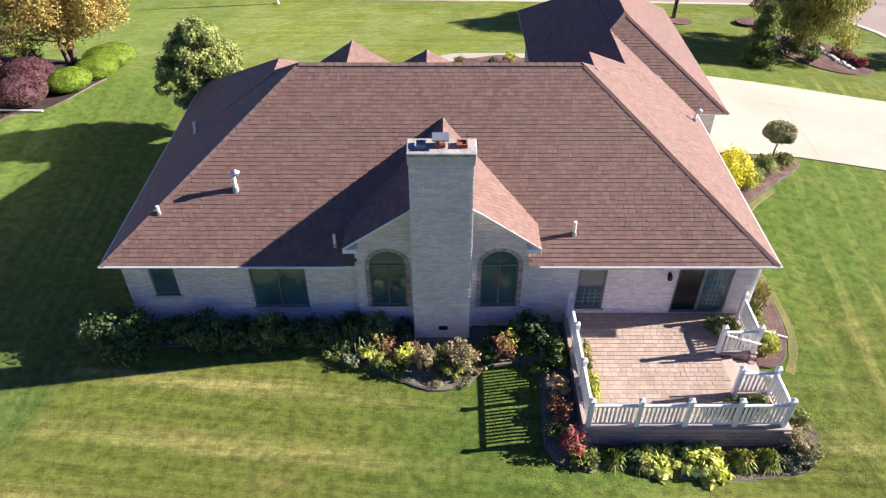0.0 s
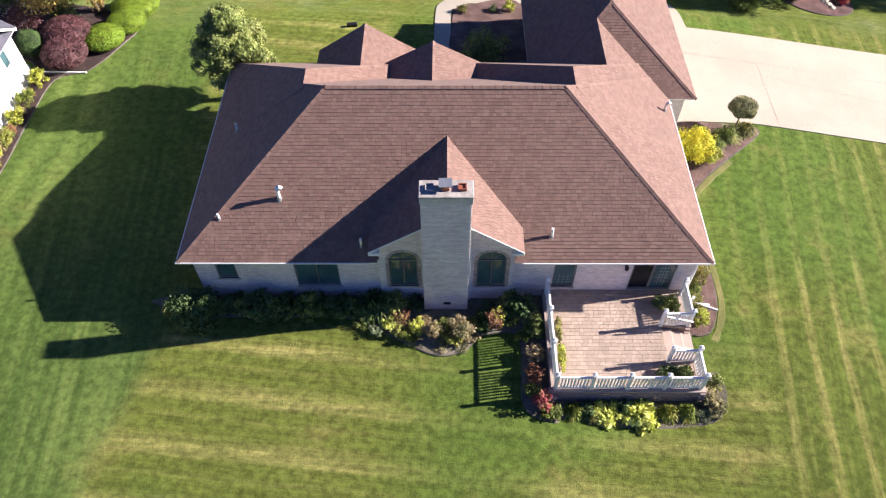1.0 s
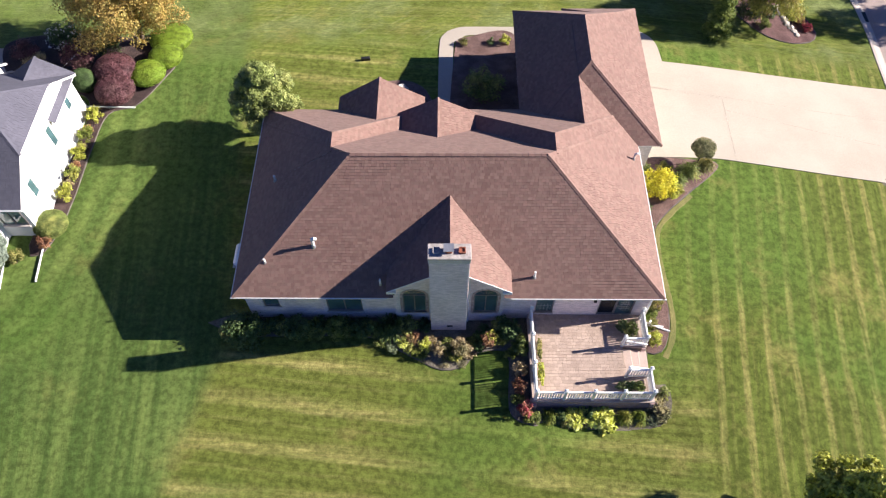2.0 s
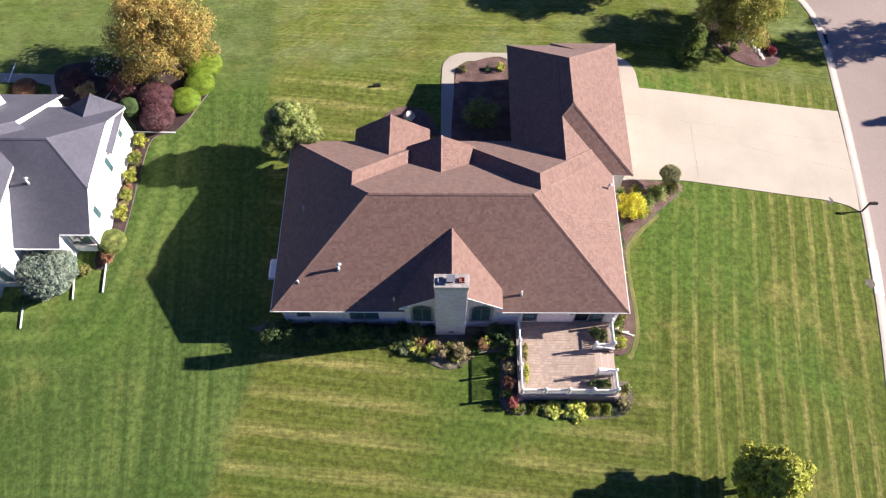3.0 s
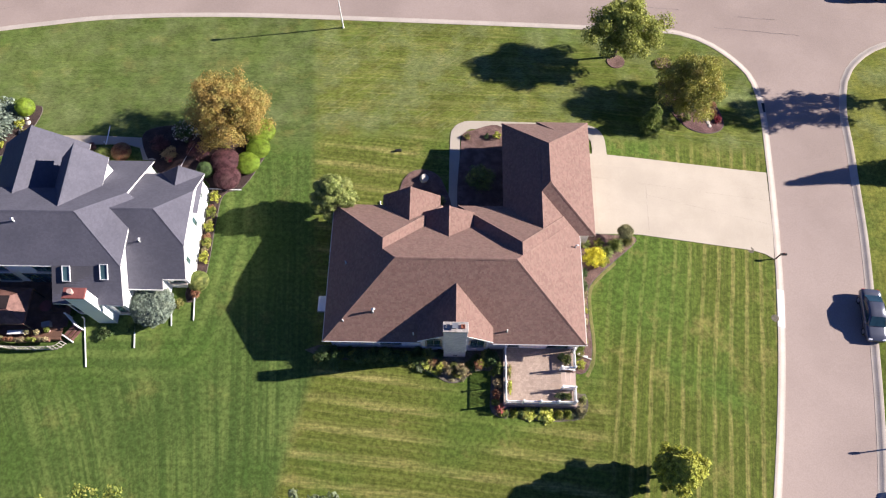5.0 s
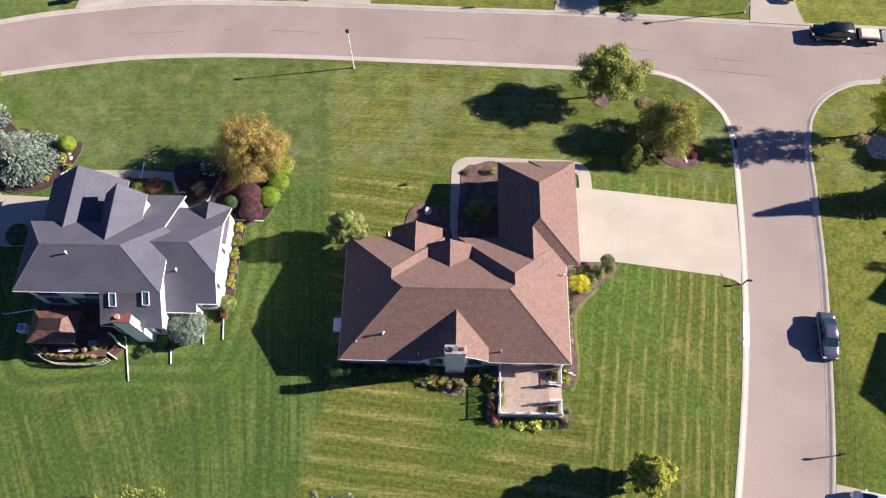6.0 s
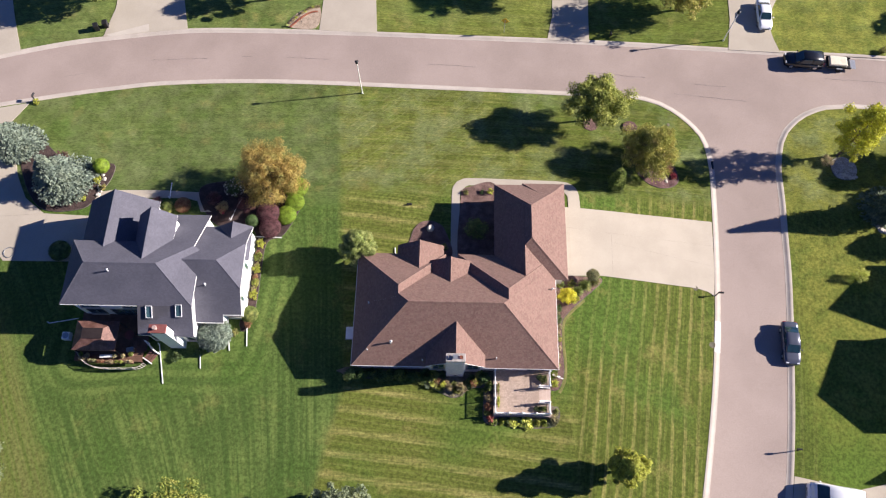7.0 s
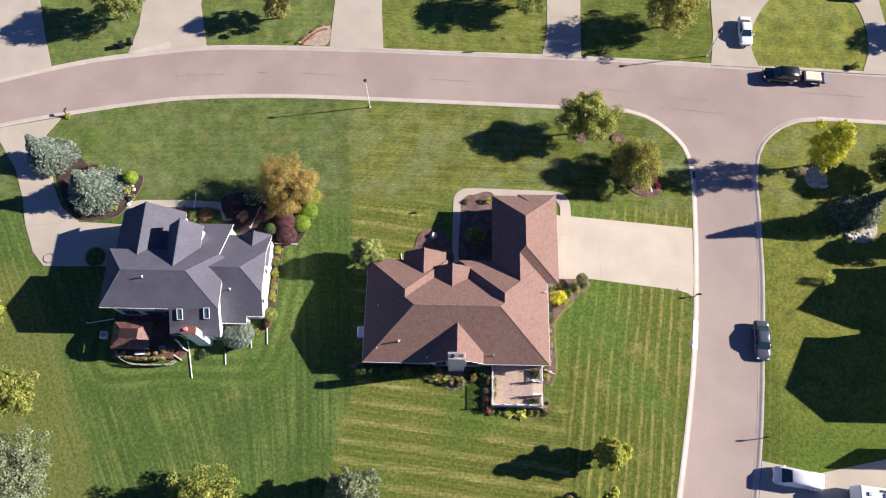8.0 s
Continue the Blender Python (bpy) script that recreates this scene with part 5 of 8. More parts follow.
    part("flue_cap", boxes((-0.30, 0.16, 16.71, 17.13, z1 + 0.36, z1 + 0.40), (-0.20, -0.18, 16.80, 16.82, z1 + 0.22, z1 + 0.37), (0.04, 0.06, 16.80, 16.82, z1 + 0.22, z1 + 0.37), (-0.20, -0.18, 17.02, 17.04, z1 + 0.22, z1 + 0.37), (0.04, 0.06, 17.02, 17.04, z1 + 0.22, z1 + 0.37)), M["galv"], chimney, "grey metal rain cap")
    part("cleanout_door", boxes((-0.14, 0.16, y0 - 0.02, y0, 0.42, 0.60), soft=0.008), M["black"], chimney)
    # downspout beside the chimney
    part("downspout", boxes((0.90, 0.97, 17.0, 17.08, 0.1, 4.9)), M["white"], house, "white downspout")
    part("downspout", boxes((10.0, 10.08, 17.14, 17.22, 0.55, 2.8), soft=0.01), M["white"], house, "white downspout")


M["cement"] = surface("weathered_cement", (0.30, 0.27, 0.25), (0.44, 0.40, 0.37), 3.0, 16, 0.95, 0.2, 0.4, 0.01)
M["glass_dark"] = glass_mat("screened_glass", (0.012, 0.013, 0.014), 0.25)


def brick_wall_mat():
    n = Nodes("pale_brick_wall")
    t = n.node("ShaderNodeTexBrick")
    t.inputs["Scale"].default_value = 1.0
    t.inputs["Brick Width"].default_value, t.inputs["Row Height"].default_value, t.inputs["Mortar Size"].default_value = 0.21, 0.075, 0.006
    x, y, z = n.axes()
    c = n.node("ShaderNodeCombineXYZ")
    n.put(c.inputs[0], n.math("ADD", x, y))
    n.put(c.inputs[1], z)
    n.put(t.inputs["Vector"], c.outputs[0])
    n.put(t.inputs["Color1"], (0.52, 0.48, 0.46))
    n.put(t.inputs["Color2"], (0.64, 0.60, 0.57))
    n.put(t.inputs["Mortar"], (0.52, 0.49, 0.46))
    n.set(Base_Color=n.scaled(t.outputs[0], n.ramp(n.noise(25, 3), 0.3, 0.7, 0.85, 1.12)), Roughness=0.9)
    return n.mat


M["brick_wall"] = brick_wall_mat()
build_house()


def build_bricks():
    """Bricks of the south walls and the chimney, joined; some of the chimney's stay single."""
    rng = random.Random(5)
    chimney = next(o for o in house.children if o.name.startswith("chimney"))
    gable = next(o for o in house.children if o.name.startswith("gable_wall"))

    def clear(u, z):
        return not any(a - 0.02 < u < b + 0.02 and c - 0.09 < z < d + 0.02 for a, b, c, d in OPENINGS)

    def in_gable(u, z):
        if z > 5.80 - abs(u) * 0.703 - 0.17:
            return False
        for a, b, c in ARCHES:
            mid, half = (a + b) / 2, (b - a) / 2 + 0.13
            if abs(u - mid) < half and c - 0.09 < z < ARCH_Z:
                return False
            if z >= ARCH_Z and math.hypot(u - mid, z - ARCH_Z) < half:
                return False
        return True

    for u0, u1 in ((-10.25, -2.76), (2.69, 10.15)):
        v, f = [], []
        lay_bricks(v, f, lambda u, d, z: (u, WALL_Y - d, z), u0, u1, 0.05, 2.74, clear, rng)
        mesh_part("bricks", v, f, M["brick"], house)["kind"] = "stuff"
    v, f = [], []
    for u0, u1 in ((-2.75, CHIM[0] - 0.01), (CHIM[1] + 0.01, 2.68)):
        lay_bricks(v, f, lambda u, d, z: (u, GABLE_Y - d, z), u0, u1, 0.05, 5.6, in_gable, rng)
    mesh_part("bricks", v, f, M["brick"], gable)["kind"] = "stuff"
    v, f = [], []
    x0, x1, y0, y1, z1 = CHIM
    lay_bricks(v, f, lambda u, d, z: (u, y0 - d, z), x0, x1, 0.05, z1 - 0.36, lambda u, z: True, rng, lambda u, z: 4.2 < z < 6.9)
    lay_bricks(v, f, lambda u, d, z: (x0 - d, y1 + y0 - u, z), y0, y1, 3.2, z1 - 0.36, lambda u, z: True, rng)
    lay_bricks(v, f, lambda u, d, z: (x1 + d, u, z), y0, y1, 3.2, z1 - 0.36, lambda u, z: True, rng)
    mesh_part("bricks", v, f, M["brick"], chimney)["kind"] = "stuff"
    # rowlock rings over the arches and toothed jambs
    v, f = [], []
    for a, b, c in ARCHES:
        mid, half = (a + b) / 2, (b - a) / 2
        n = 26
        for k in range(n):
            t0, t1 = math.pi * (k + 0.08) / n, math.pi * (k + 0.92) / n
            base = len(v)
            for y in (GABLE_Y + 0.01, GABLE_Y - 0.016 - 0.006 * rng.random()):
                for r, t in ((half + 0.004, t0), (half + 0.125, t0), (half + 0.125, t1), (half + 0.004, t1)):
                    v.append((mid + r * math.cos(t), y, ARCH_Z + r * math.sin(t)))
            i = base
            f += [(i + 4, i + 5, i + 6, i + 7), (i, i + 1, i + 5, i + 4), (i + 1, i + 2, i + 6, i + 5), (i + 2, i + 3, i + 7, i + 6), (i + 3, i, i + 4, i + 7)]
        z = c
        while z < ARCH_Z - 0.07:
            for u in (a - 0.125, b + 0.004):
                base = len(v)
                w = 0.121
                for y in (GABLE_Y + 0.01, GABLE_Y - 0.018):
                    v += [(u, y, z), (u + w, y, z), (u + w, y, z + BRICK_H), (u, y, z + BRICK_H)]
                i = base
                f += [(i + 4, i + 5, i + 6, i + 7), (i, i + 1, i + 5, i + 4), (i + 1, i + 2, i + 6, i + 5), (i + 2, i + 3, i + 7, i + 6), (i + 3, i, i + 4, i + 7)]
            z += BRICK_H + BRICK_J
    mesh_part("arch_bricks", v, f, M["brick_red"], gable, "rose-tinted brick surrounds")["kind"] = "stuff"


build_bricks()


# ---- vents on the roof ----
def roof_vent(x, y, z, h, r, label, hood=False):
    v = thing("vent_pipe", x, y, z, 0, label, "vent pipe", "vents on the brown roof")
    bm = bmesh.new()
    tube(bm, [(0, 0, -0.15), (0, 0, h)], [r, r], 12)
    part("pipe", bm, M["white"], v)
    bm = bmesh.new()
    disc(bm, 0, 0, -0.12, 0.10, r * 2.2, r * 1.2, 12)
    part("flashing", bm, M["galv"], v, "grey metal flashing collar")
    if hood:
        bm = bmesh.new()
        tube(bm, [(0, 0, h - 0.02), (0, 0, h + 0.06), (0.10, 0, h + 0.12), (0.2, 0, h + 0.06)], [r * 1.2, r * 1.25, r * 1.2, r * 1.1], 10)
        part("hood", bm, M["white"], v)
    return v


def south_z(y):
    return 2.87 + (y - 16.93) * 0.728


roof_vent(-6.62, 18.95, south_z(18.95), 0.55, 0.07, "tall white vent pipe on brown shingles", True)
roof_vent(-3.38, 17.45, south_z(17.45), 0.45, 0.05, "slim white vent pipe on shaded shingles")
roof_vent(4.12, 17.75, south_z(17.75), 0.5, 0.055, "slim white vent pipe on brown shingles")
roof_vent(-9.0, 18.3, south_z(18.3), 0.3, 0.05, "short white vent pipe near the hip")
roof_vent(-9.1, 23.2, 2.87 + (10.66 - 9.1) * 0.713, 0.4, 0.06, "white vent pipe on the shaded roof side")
roof_vent(10.0, 25.3, 2.87 + 0.55 * 0.713, 0.35, 0.05, "short vent pipe by the eave", True)

# ---- the grey-roofed house ----
def pitched(parent, planes, seed, base_mat, tab_mat, ridges=(), drop=0.16):
    """A roof of joined planes: deck, white fascia round its free edges, shingles, ridge shingles."""
    spots, faces = {}, []
    for plane in planes:
        faces.append([spots.setdefault(tuple(round(c, 3) for c in p), len(spots)) for p in plane])
    verts = list(spots)
    roof = mesh_part("roof", verts, faces, base_mat, parent)
    used = collections.Counter(frozenset((f[k - 1], f[k])) for f in faces for k in range(len(f)))
    n = len(verts)
    low = [(x, y, z - drop) for x, y, z in verts]
    trim = [tuple(n + i for i in reversed(f)) for f in faces]
    trim += [(f[k - 1], f[k], n + f[k], n + f[k - 1]) for f in faces for k in range(len(f)) if used[frozenset((f[k - 1], f[k]))] == 1]
    mesh_part("fascia", verts + low, trim, M["white"], roof, "white fascia and soffit")
    tv, tf = [], []
    for k, plane in enumerate(planes):
        lay_shingles(plane, seed + k, tv, tf)
    mesh_part("shingles", tv, tf, tab_mat, roof)["kind"] = "stuff"
    cv, cf = [], []
    for p, q in ridges:
        cap_strip(cv, cf, p, q)
    if cv:
        mesh_part("ridge_shingles", cv, cf, tab_mat, roof)["kind"] = "stuff"
    return roof


def build_neighbour():
    home = thing("house", -33, 27, 0, 0, "white two-storey house with grey shingle roofs", "house")
    home.matrix_world = Matrix.Identity(4)
    args = (M["grey_roof"], M["grey_shingle"])
    # main body: hipped, its north slope running on down to a lower gable end
    rw, re, top, eave, ry = -37.6, -30.35, 7.85, 5.55, 25.7
    w, e, ys, yn = -40.35, -26.88, 21.95, 28.95
    k = (top - eave) / (yn - ry)
    yl, xl = 33.55, -27.45
    zl = top - k * (yl - ry)
    bend = (xl, ry + (re - xl) / (re - e) * (yn - ry), top - (top - eave) * (re - xl) / (re - e))
    a, b = (rw, ry, top), (re, ry, top)
    pitched(home, [[(w, ys, eave), (e, ys, eave), b, a], [(w, yn, eave), (w, ys, eave), a],
                   [(e, ys, eave), (e, bend[1] - 0.3, eave), bend, b],
                   [(-33.3, yn, eave), (w, yn, eave), a, (-33.3, ry, top)],
                   [(xl, yl, zl), (-33.3, yl, zl), (-33.3, ry, top), b, bend]],
            111, *args, [(a, b), ((w, ys, eave), a), ((w, yn, eave), a), ((e, ys, eave), b), (bend, b)])
    # long south slope with skylights
    pitched(home, [[(-32.5, 19.3, 3.93), (-26.75, 19.2, 3.93), (e + 0.02, ys + 0.02, eave + 0.012), (-32.4, ys + 0.02, eave + 0.012)]], 131, *args)
    # east wing with a clipped gable
    x0, x1, y0, y1, z0, rx, yr, zr, zc = -29.5, -22.42, 21.15, 31.9, 2.62, -24.75, 26.7, 6.5, 4.75
    k0, k1 = (zr - z0) / (yr - y0), (zr - 3.0) / (y1 - yr)
    c0, c1 = y0 + (zc - z0) / k0, y1 - (zc - 3.0) / k1
    # its south eave steps back near the corner
    xs, yb = -24.35, 21.88
    yh = yr + (c0 - yr) * (xs - rx) / (x1 - rx)
    on = lambda x, y: (x, y, z0 + k0 * (y - y0))
    pts = [(x0, y0, z0), (xs, y0, z0), (x1, c0, zc), (rx, yr, zr), (x0, yr, zr), (x1, c1, zc), (x1, y1, 3.0), (x0, y1, 3.0), on(xs, yh), on(xs, yb), on(x1, yb)]
    pitched(home, [[pts[i] for i in f] for f in ((0, 1, 8, 3, 4), (9, 10, 2, 8), (4, 3, 5, 6, 7), (2, 5, 3))], 141, *args, [(pts[4], pts[3]), (pts[2], pts[3]), (pts[5], pts[3])])
    # front gables
    build_roof(home, (-40.6, -33.0, 27.0, 34.65, 3.25, 27.0, 34.65, -36.8, 6.2, 1), 151, *args)
    build_roof(home, (-34.0, -30.0, 25.5, 32.15, 5.22, 25.5, 32.15, -32.0, 7.42, 1), 161, *args)
    build_roof(home, (-26.15, -22.45, 28.0, 32.0, 3.0, 28.0, 32.0, -24.3, 4.25, 1), 181, *args)
    # walls
    sizes = [(-39.9, -32.5, 22.45, 28.6, 0, 5.38), (-32.1, -27.25, 19.7, 22.4, 0, 3.75), (-32.5, -27.25, 22.4, 28.4, 0, 5.38), (-40.2, -33.4, 28.6, 34.3, 0, 3.1), (-33.7, -30.3, 28.6, 31.85, 0, 5.05), (-33.3, -27.75, 28.4, 33.2, 0, 2.5), (-27.3, -22.8, 22.3, 31.5, 0, 2.86), (-27.3, -24.65, 21.5, 22.3, 0, 2.62), (-25.8, -22.8, 31.5, 31.7, 0, 2.86)]
    for size in sizes:
        part("wall", boxes(size), M["siding"], home)

    def gable(outline, axis, at, deep):
        """A wall under a slope, of so much depth along x (0) or y (1)."""
        ring = [((at, u, z) if axis == 0 else (u, at, z)) for u, z in outline]
        back = [((at + deep, u, z) if axis == 0 else (u, at + deep, z)) for u, z in outline]
        m = len(ring)
        mesh_part("gable_wall", ring + back, [tuple(range(m)), tuple(range(2 * m - 1, m - 1, -1))] + [(i, m + i, m + (i + 1) % m, (i + 1) % m) for i in range(m)], M["siding"], home)

    gable([(21.5, 2.4), (22.3, 2.4), (22.3, 3.2), (21.5, 2.66)], 0, -24.6, -0.12)
    gable([(22.3, 2.86), (31.5, 2.86), (c1 - 0.1, zc - 0.18), (c0 + 0.1, zc - 0.18)], 0, -22.8, -0.12)
    gable([(19.7, 3.7), (22.4, 3.7), (22.4, 5.38), (19.7, 3.95)], 0, -27.22, -0.12)
    gable([(28.4, 2.5), (33.2, 2.5), (28.75, 5.35), (28.4, 5.35)], 0, -27.72, -0.12)
    gable([(-40.2, 3.1), (-33.4, 3.1), (-36.8, 5.75)], 1, 34.3, -0.12)
    gable([(-33.7, 5.05), (-30.3, 5.05), (-32.0, 6.95)], 1, 31.85, -0.12)
    gable([(-25.8, 2.86), (-22.8, 2.86), (-24.3, 3.95)], 1, 31.7, -0.12)
    return home


neighbour = build_neighbour()


def east_window(home, x, y0, y1, z0, z1):
    win = new("window")
    win.parent = home
    win["label"] = "narrow window with pale shutters in white siding"
    part("window_frame", boxes((x, x + 0.05, y0, y0 + 0.06, z0, z1), (x, x + 0.05, y1 - 0.06, y1, z0, z1), (x, x + 0.05, y0 + 0.06, y1 - 0.06, z0, z0 + 0.06), (x, x + 0.05, y0 + 0.06, y1 - 0.06, z1 - 0.06, z1)), M["white"], win)
    part("pane", boxes((x, x + 0.02, y0 + 0.05, y1 - 0.05, z0 + 0.05, z1 - 0.05)), M["glass"], win)
    for a, b in ((y0 - 0.34, y0 - 0.02), (y1 + 0.02, y1 + 0.34)):
        bm = boxes((x, x + 0.035, a, b, z0, z1), soft=0.006)
        part("shutter", bm, M["shutter"], win, "pale grey louvred shutter")


def build_neighbour_details(home):
    for y in (30.3, 27.5, 23.9):
        east_window(home, -22.795, y - 0.3, y + 0.3, 1.75, 3.0 if y < 25 else 3.2)
    # skylights on the south slope
    slope = Matrix.Rotation(math.atan(0.6), 4, "X")
    for x, y in ((-31.2, 21.4), (-28.17, 21.55)):
        m = Matrix.Translation((x, y, 3.93 + (y - 19.22) * 0.6 + 0.02)) @ slope
        sky_window = new("skylight")
        sky_window.parent = home
        sky_window["label"] = "white-framed roof window in grey shingles"
        bm = boxes((-0.33, -0.27, -0.64, 0.64, 0, 0.15), (0.27, 0.33, -0.64, 0.64, 0, 0.15), (-0.27, 0.27, -0.64, -0.58, 0, 0.15), (-0.27, 0.27, 0.58, 0.64, 0, 0.15), soft=0.01)
        bm.transform(m)
        part("window_frame", bm, M["shutter"], sky_window)
        bm = boxes((-0.27, 0.27, -0.58, 0.58, 0.03, 0.08))
        bm.transform(m)
        part("pane", bm, M["glass"], sky_window)
    # chimney chase
    chase = part("chimney", boxes((-30.4, -28.8, 18.95, 19.7, 0, 6.3)), M["siding"], home, "white-sided chimney chase with a red top")
    part("crown", boxes((-30.48, -28.72, 18.88, 19.78, 6.3, 6.48), soft=0.02), M["red_metal"], chase, "dull red chimney top")
    bm = bmesh.new()
    disc(bm, -29.75, 19.33, 6.48, 6.85, 0.16, 0.16, 14)
    disc(bm, -29.75, 19.33, 6.85, 6.95, 0.25, 0.2, 14)
    part("flue", bm, M["flue"], chase, "round buff flue")
    # south windows of the main body, in shade
    for x in (-31.5, -27.9):
        sash(home, x - 0.35, x + 0.35, 19.58, 0.9, 2.4, 1, "narrow window beside the chimney")
    for x, y, z in ((-35.15, 24.95, 7.32), (-26.0, 24.45, 4.9)):
        roof_vent(x, y, z, 0.5, 0.06, "white vent pipe on grey shingles", True)
    # east eaves gutter and downspouts
    part("gutter", boxes((-40.35, -32.5, 21.88, 21.93, 5.44, 5.50)), M["white"], home, "white eaves gutter")
    part("gutter", boxes((-27.2, -24.35, 21.07, 21.13, 2.52, 2.59)), M["white"], home, "white eaves gutter")
    part("gutter", boxes((-24.33, -22.42, 21.80, 21.86, 3.03, 3.10)), M["white"], home, "white eaves gutter")
    sash(home, -24.4, -23.0, 22.18, 1.2, 2.7, 2, "wide window in the stepped-back corner")
    # windows and garden door of the shaded south wall
    for a, b, c, d, n, what in ((-39.3, -37.3, 3.1, 4.6, 2, "paired upper window in shaded siding"), (-34.9, -33.1, 3.1, 4.6, 2, "paired upper window in shaded siding"), (-39.2, -37.4, 0.8, 2.4, 2, "paired window in shaded siding"), (-36.6, -33.4, 0.3, 2.45, 3, "wide glazed garden door in shaded siding")):
        sash(home, a, b, 22.33, c, d, n, what)


M["shutter"] = surface("grey_shutter", (0.45, 0.46, 0.48), (0.52, 0.53, 0.55), 1, 12, 0.6, 0.1)
M["flue"] = surface("buff_flue", (0.36, 0.25, 0.22), (0.44, 0.32, 0.28), 1.5, 15, 0.8, 0.15)
M["grey_wood"] = surface("weathered_grey_wood", (0.36, 0.33, 0.29), (0.50, 0.46, 0.41), 1.5, 25, 0.9, 0.3)
M["red_metal"] = surface("dull_red_metal", (0.18, 0.062, 0.055), (0.23, 0.08, 0.07), 1.5, 15, 0.7, 0.15)
build_neighbour_details(neighbour)


def build_rail(rail, p, q, base, top=0.92, ends=(True, True), sloped=0.0):
    """A run of white railing between two posts: two rails and square balusters."""
    p, q = Vector((*p, 0)), Vector((*q, 0))
    way = (q - p)
    length = way.length
    way.normalize()
    turn = Matrix.Translation((p.x, p.y, base)) @ Matrix.Rotation(math.atan2(way.y, way.x), 4, "Z")
    a, b = 0.07, length - 0.07

    def placed(bm, name):
        bm.transform(turn)
        return part(name, bm, M["vinyl"], rail)

    placed(boxes((a, b, -0.045, 0.045, top - 0.07, top), soft=0.012), "top_rail")
    placed(boxes((a, b, -0.03, 0.03, 0.09, 0.15), soft=0.008), "bottom_rail")
    n = max(2, round((b - a) / 0.125))
    for k in range(1, n):
        u = a + (b - a) * k / n
        placed(boxes((u - 0.032, u + 0.032, -0.019, 0.019, 0.15, top - 0.07)), "baluster")


def build_deck():
    deck = thing("deck", -36.5, 19.6, 0, 0, "dark wooden deck behind the white house", "deck")
    deck.matrix_world = Matrix.Identity(4)
    y = 17.3
    while y < 22.6:
        part("board", boxes((-40.3, -33.1 + (0.3 if y > 18.2 else 0.0), y, y + 0.27, 0.44, 0.5)), M["wood"], deck)
        y += 0.285
    part("skirt", boxes((-40.3, -33.1, 17.3, 17.36, 0, 0.44)), M["wood"], deck)
    # curved railing with planters on its south side
    rail = thing("railing", -37, 16.8, 0, 0, "weathered grey curved railing of the deck", "railing")
    rail.matrix_world = Matrix.Identity(4)
    line = smooth_line([(-40.1, 18.3), (-39.4, 17.4), (-38.5, 16.78), (-37.2, 16.52), (-35.2, 16.5), (-33.4, 16.6), (-32.75, 17.05)], 0.24)
    bm = bmesh.new()
    tube(bm, [(p.x, p.y, 0.95) for p in line], [0.035] * len(line), 6)
    part("top_rail", bm, M["grey_wood"], rail)
    bm = bmesh.new()
    tube(bm, [(p.x, p.y, 0.2) for p in line], [0.035] * len(line), 6)
    part("bottom_rail", bm, M["grey_wood"], rail)
    for p in line:
        part("baluster", boxes((p.x - 0.02, p.x + 0.02, p.y - 0.02, p.y + 0.02, 0.0, 0.95)), M["grey_wood"], rail)
    for p in line[::6]:
        part("post", boxes((p.x - 0.05, p.x + 0.05, p.y - 0.05, p.y + 0.05, 0, 1.05), soft=0.008), M["grey_wood"], rail)
    for i, (x, yy, leaf) in enumerate(((-39.2, 17.5, "leaf_tan"), (-38.2, 17.25, "leaf_grey"), (-37.25, 17.15, "leaf_rust"), (-36.3, 17.1, "leaf_tan"), (-35.3, 17.15, "leaf_silver"), (-34.35, 17.2, "leaf_tan"))):
        box_ob = thing("planter", x, yy, 0.5, 0, "long planter with mixed autumn plants", "planter", "planters along the deck rail")
        part("trough", boxes((-0.45, 0.45, -0.14, 0.14, 0, 0.28), soft=0.015), M["wood"], box_ob)
        v, f = leaf_cloud([(-0.25, 0, 0.4, 0.25, 0.2, 0.22), (0.2, 0, 0.42, 0.28, 0.2, 0.25)], 320, 0.1, 500 + i)
        mesh_part("foliage", v, f, M[leaf], box_ob)["kind"] = "stuff"
    for i, (x, yy, leaf) in enumerate(((-40.1, 18.4, "leaf_tan"), (-39.5, 17.9, "leaf_spring"), (-38.8, 17.8, "leaf_tan"), (-35.9, 17.8, "leaf_grey"), (-35.0, 17.8, "leaf_tan"), (-34.2, 18.0, "leaf_spring"))):
        pot = thing("flower_pot", x, yy, 0.5, 0, "pale flower pot with fading plants", "flower pot", "pots on the deck")
        bm = bmesh.new()
        disc(bm, 0, 0, 0, 0.3, 0.13, 0.19, 14)
        part("pot", bm, M["flue"], pot)
        v, f = leaf_cloud([(0, 0, 0.42, 0.26, 0.26, 0.2)], 260, 0.1, 540 + i)
        mesh_part("foliage", v, f, M[leaf], pot)["kind"] = "stuff"
    board = thing("bench", -36.6, 17.75, 0.5, 3, "white painted bench among the pots", "bench")
    part("seat", boxes((-0.85, 0.85, -0.17, 0.17, 0.40, 0.45), soft=0.01), M["white"], board)
    for x in (-0.7, 0.7):
        part("leg", boxes((x - 0.04, x + 0.04, -0.14, 0.14, 0, 0.40)), M["white"], board)
    # corner steps down to the lawn
    steps = thing("steps", -32.58, 18.17, 0, 0, "pinkish wooden corner steps with white sides", "steps")
    steps.matrix_world = pose(-32.58, 18.17, 0, 0, 0, 59)
    for k in range(3):
        part("tread", boxes((-0.55, 0.55, -0.75 + 0.3 * k, -0.47 + 0.3 * k, 0.12 * k + 0.06, 0.12 * k + 0.11), soft=0.008), M["copper"], steps)
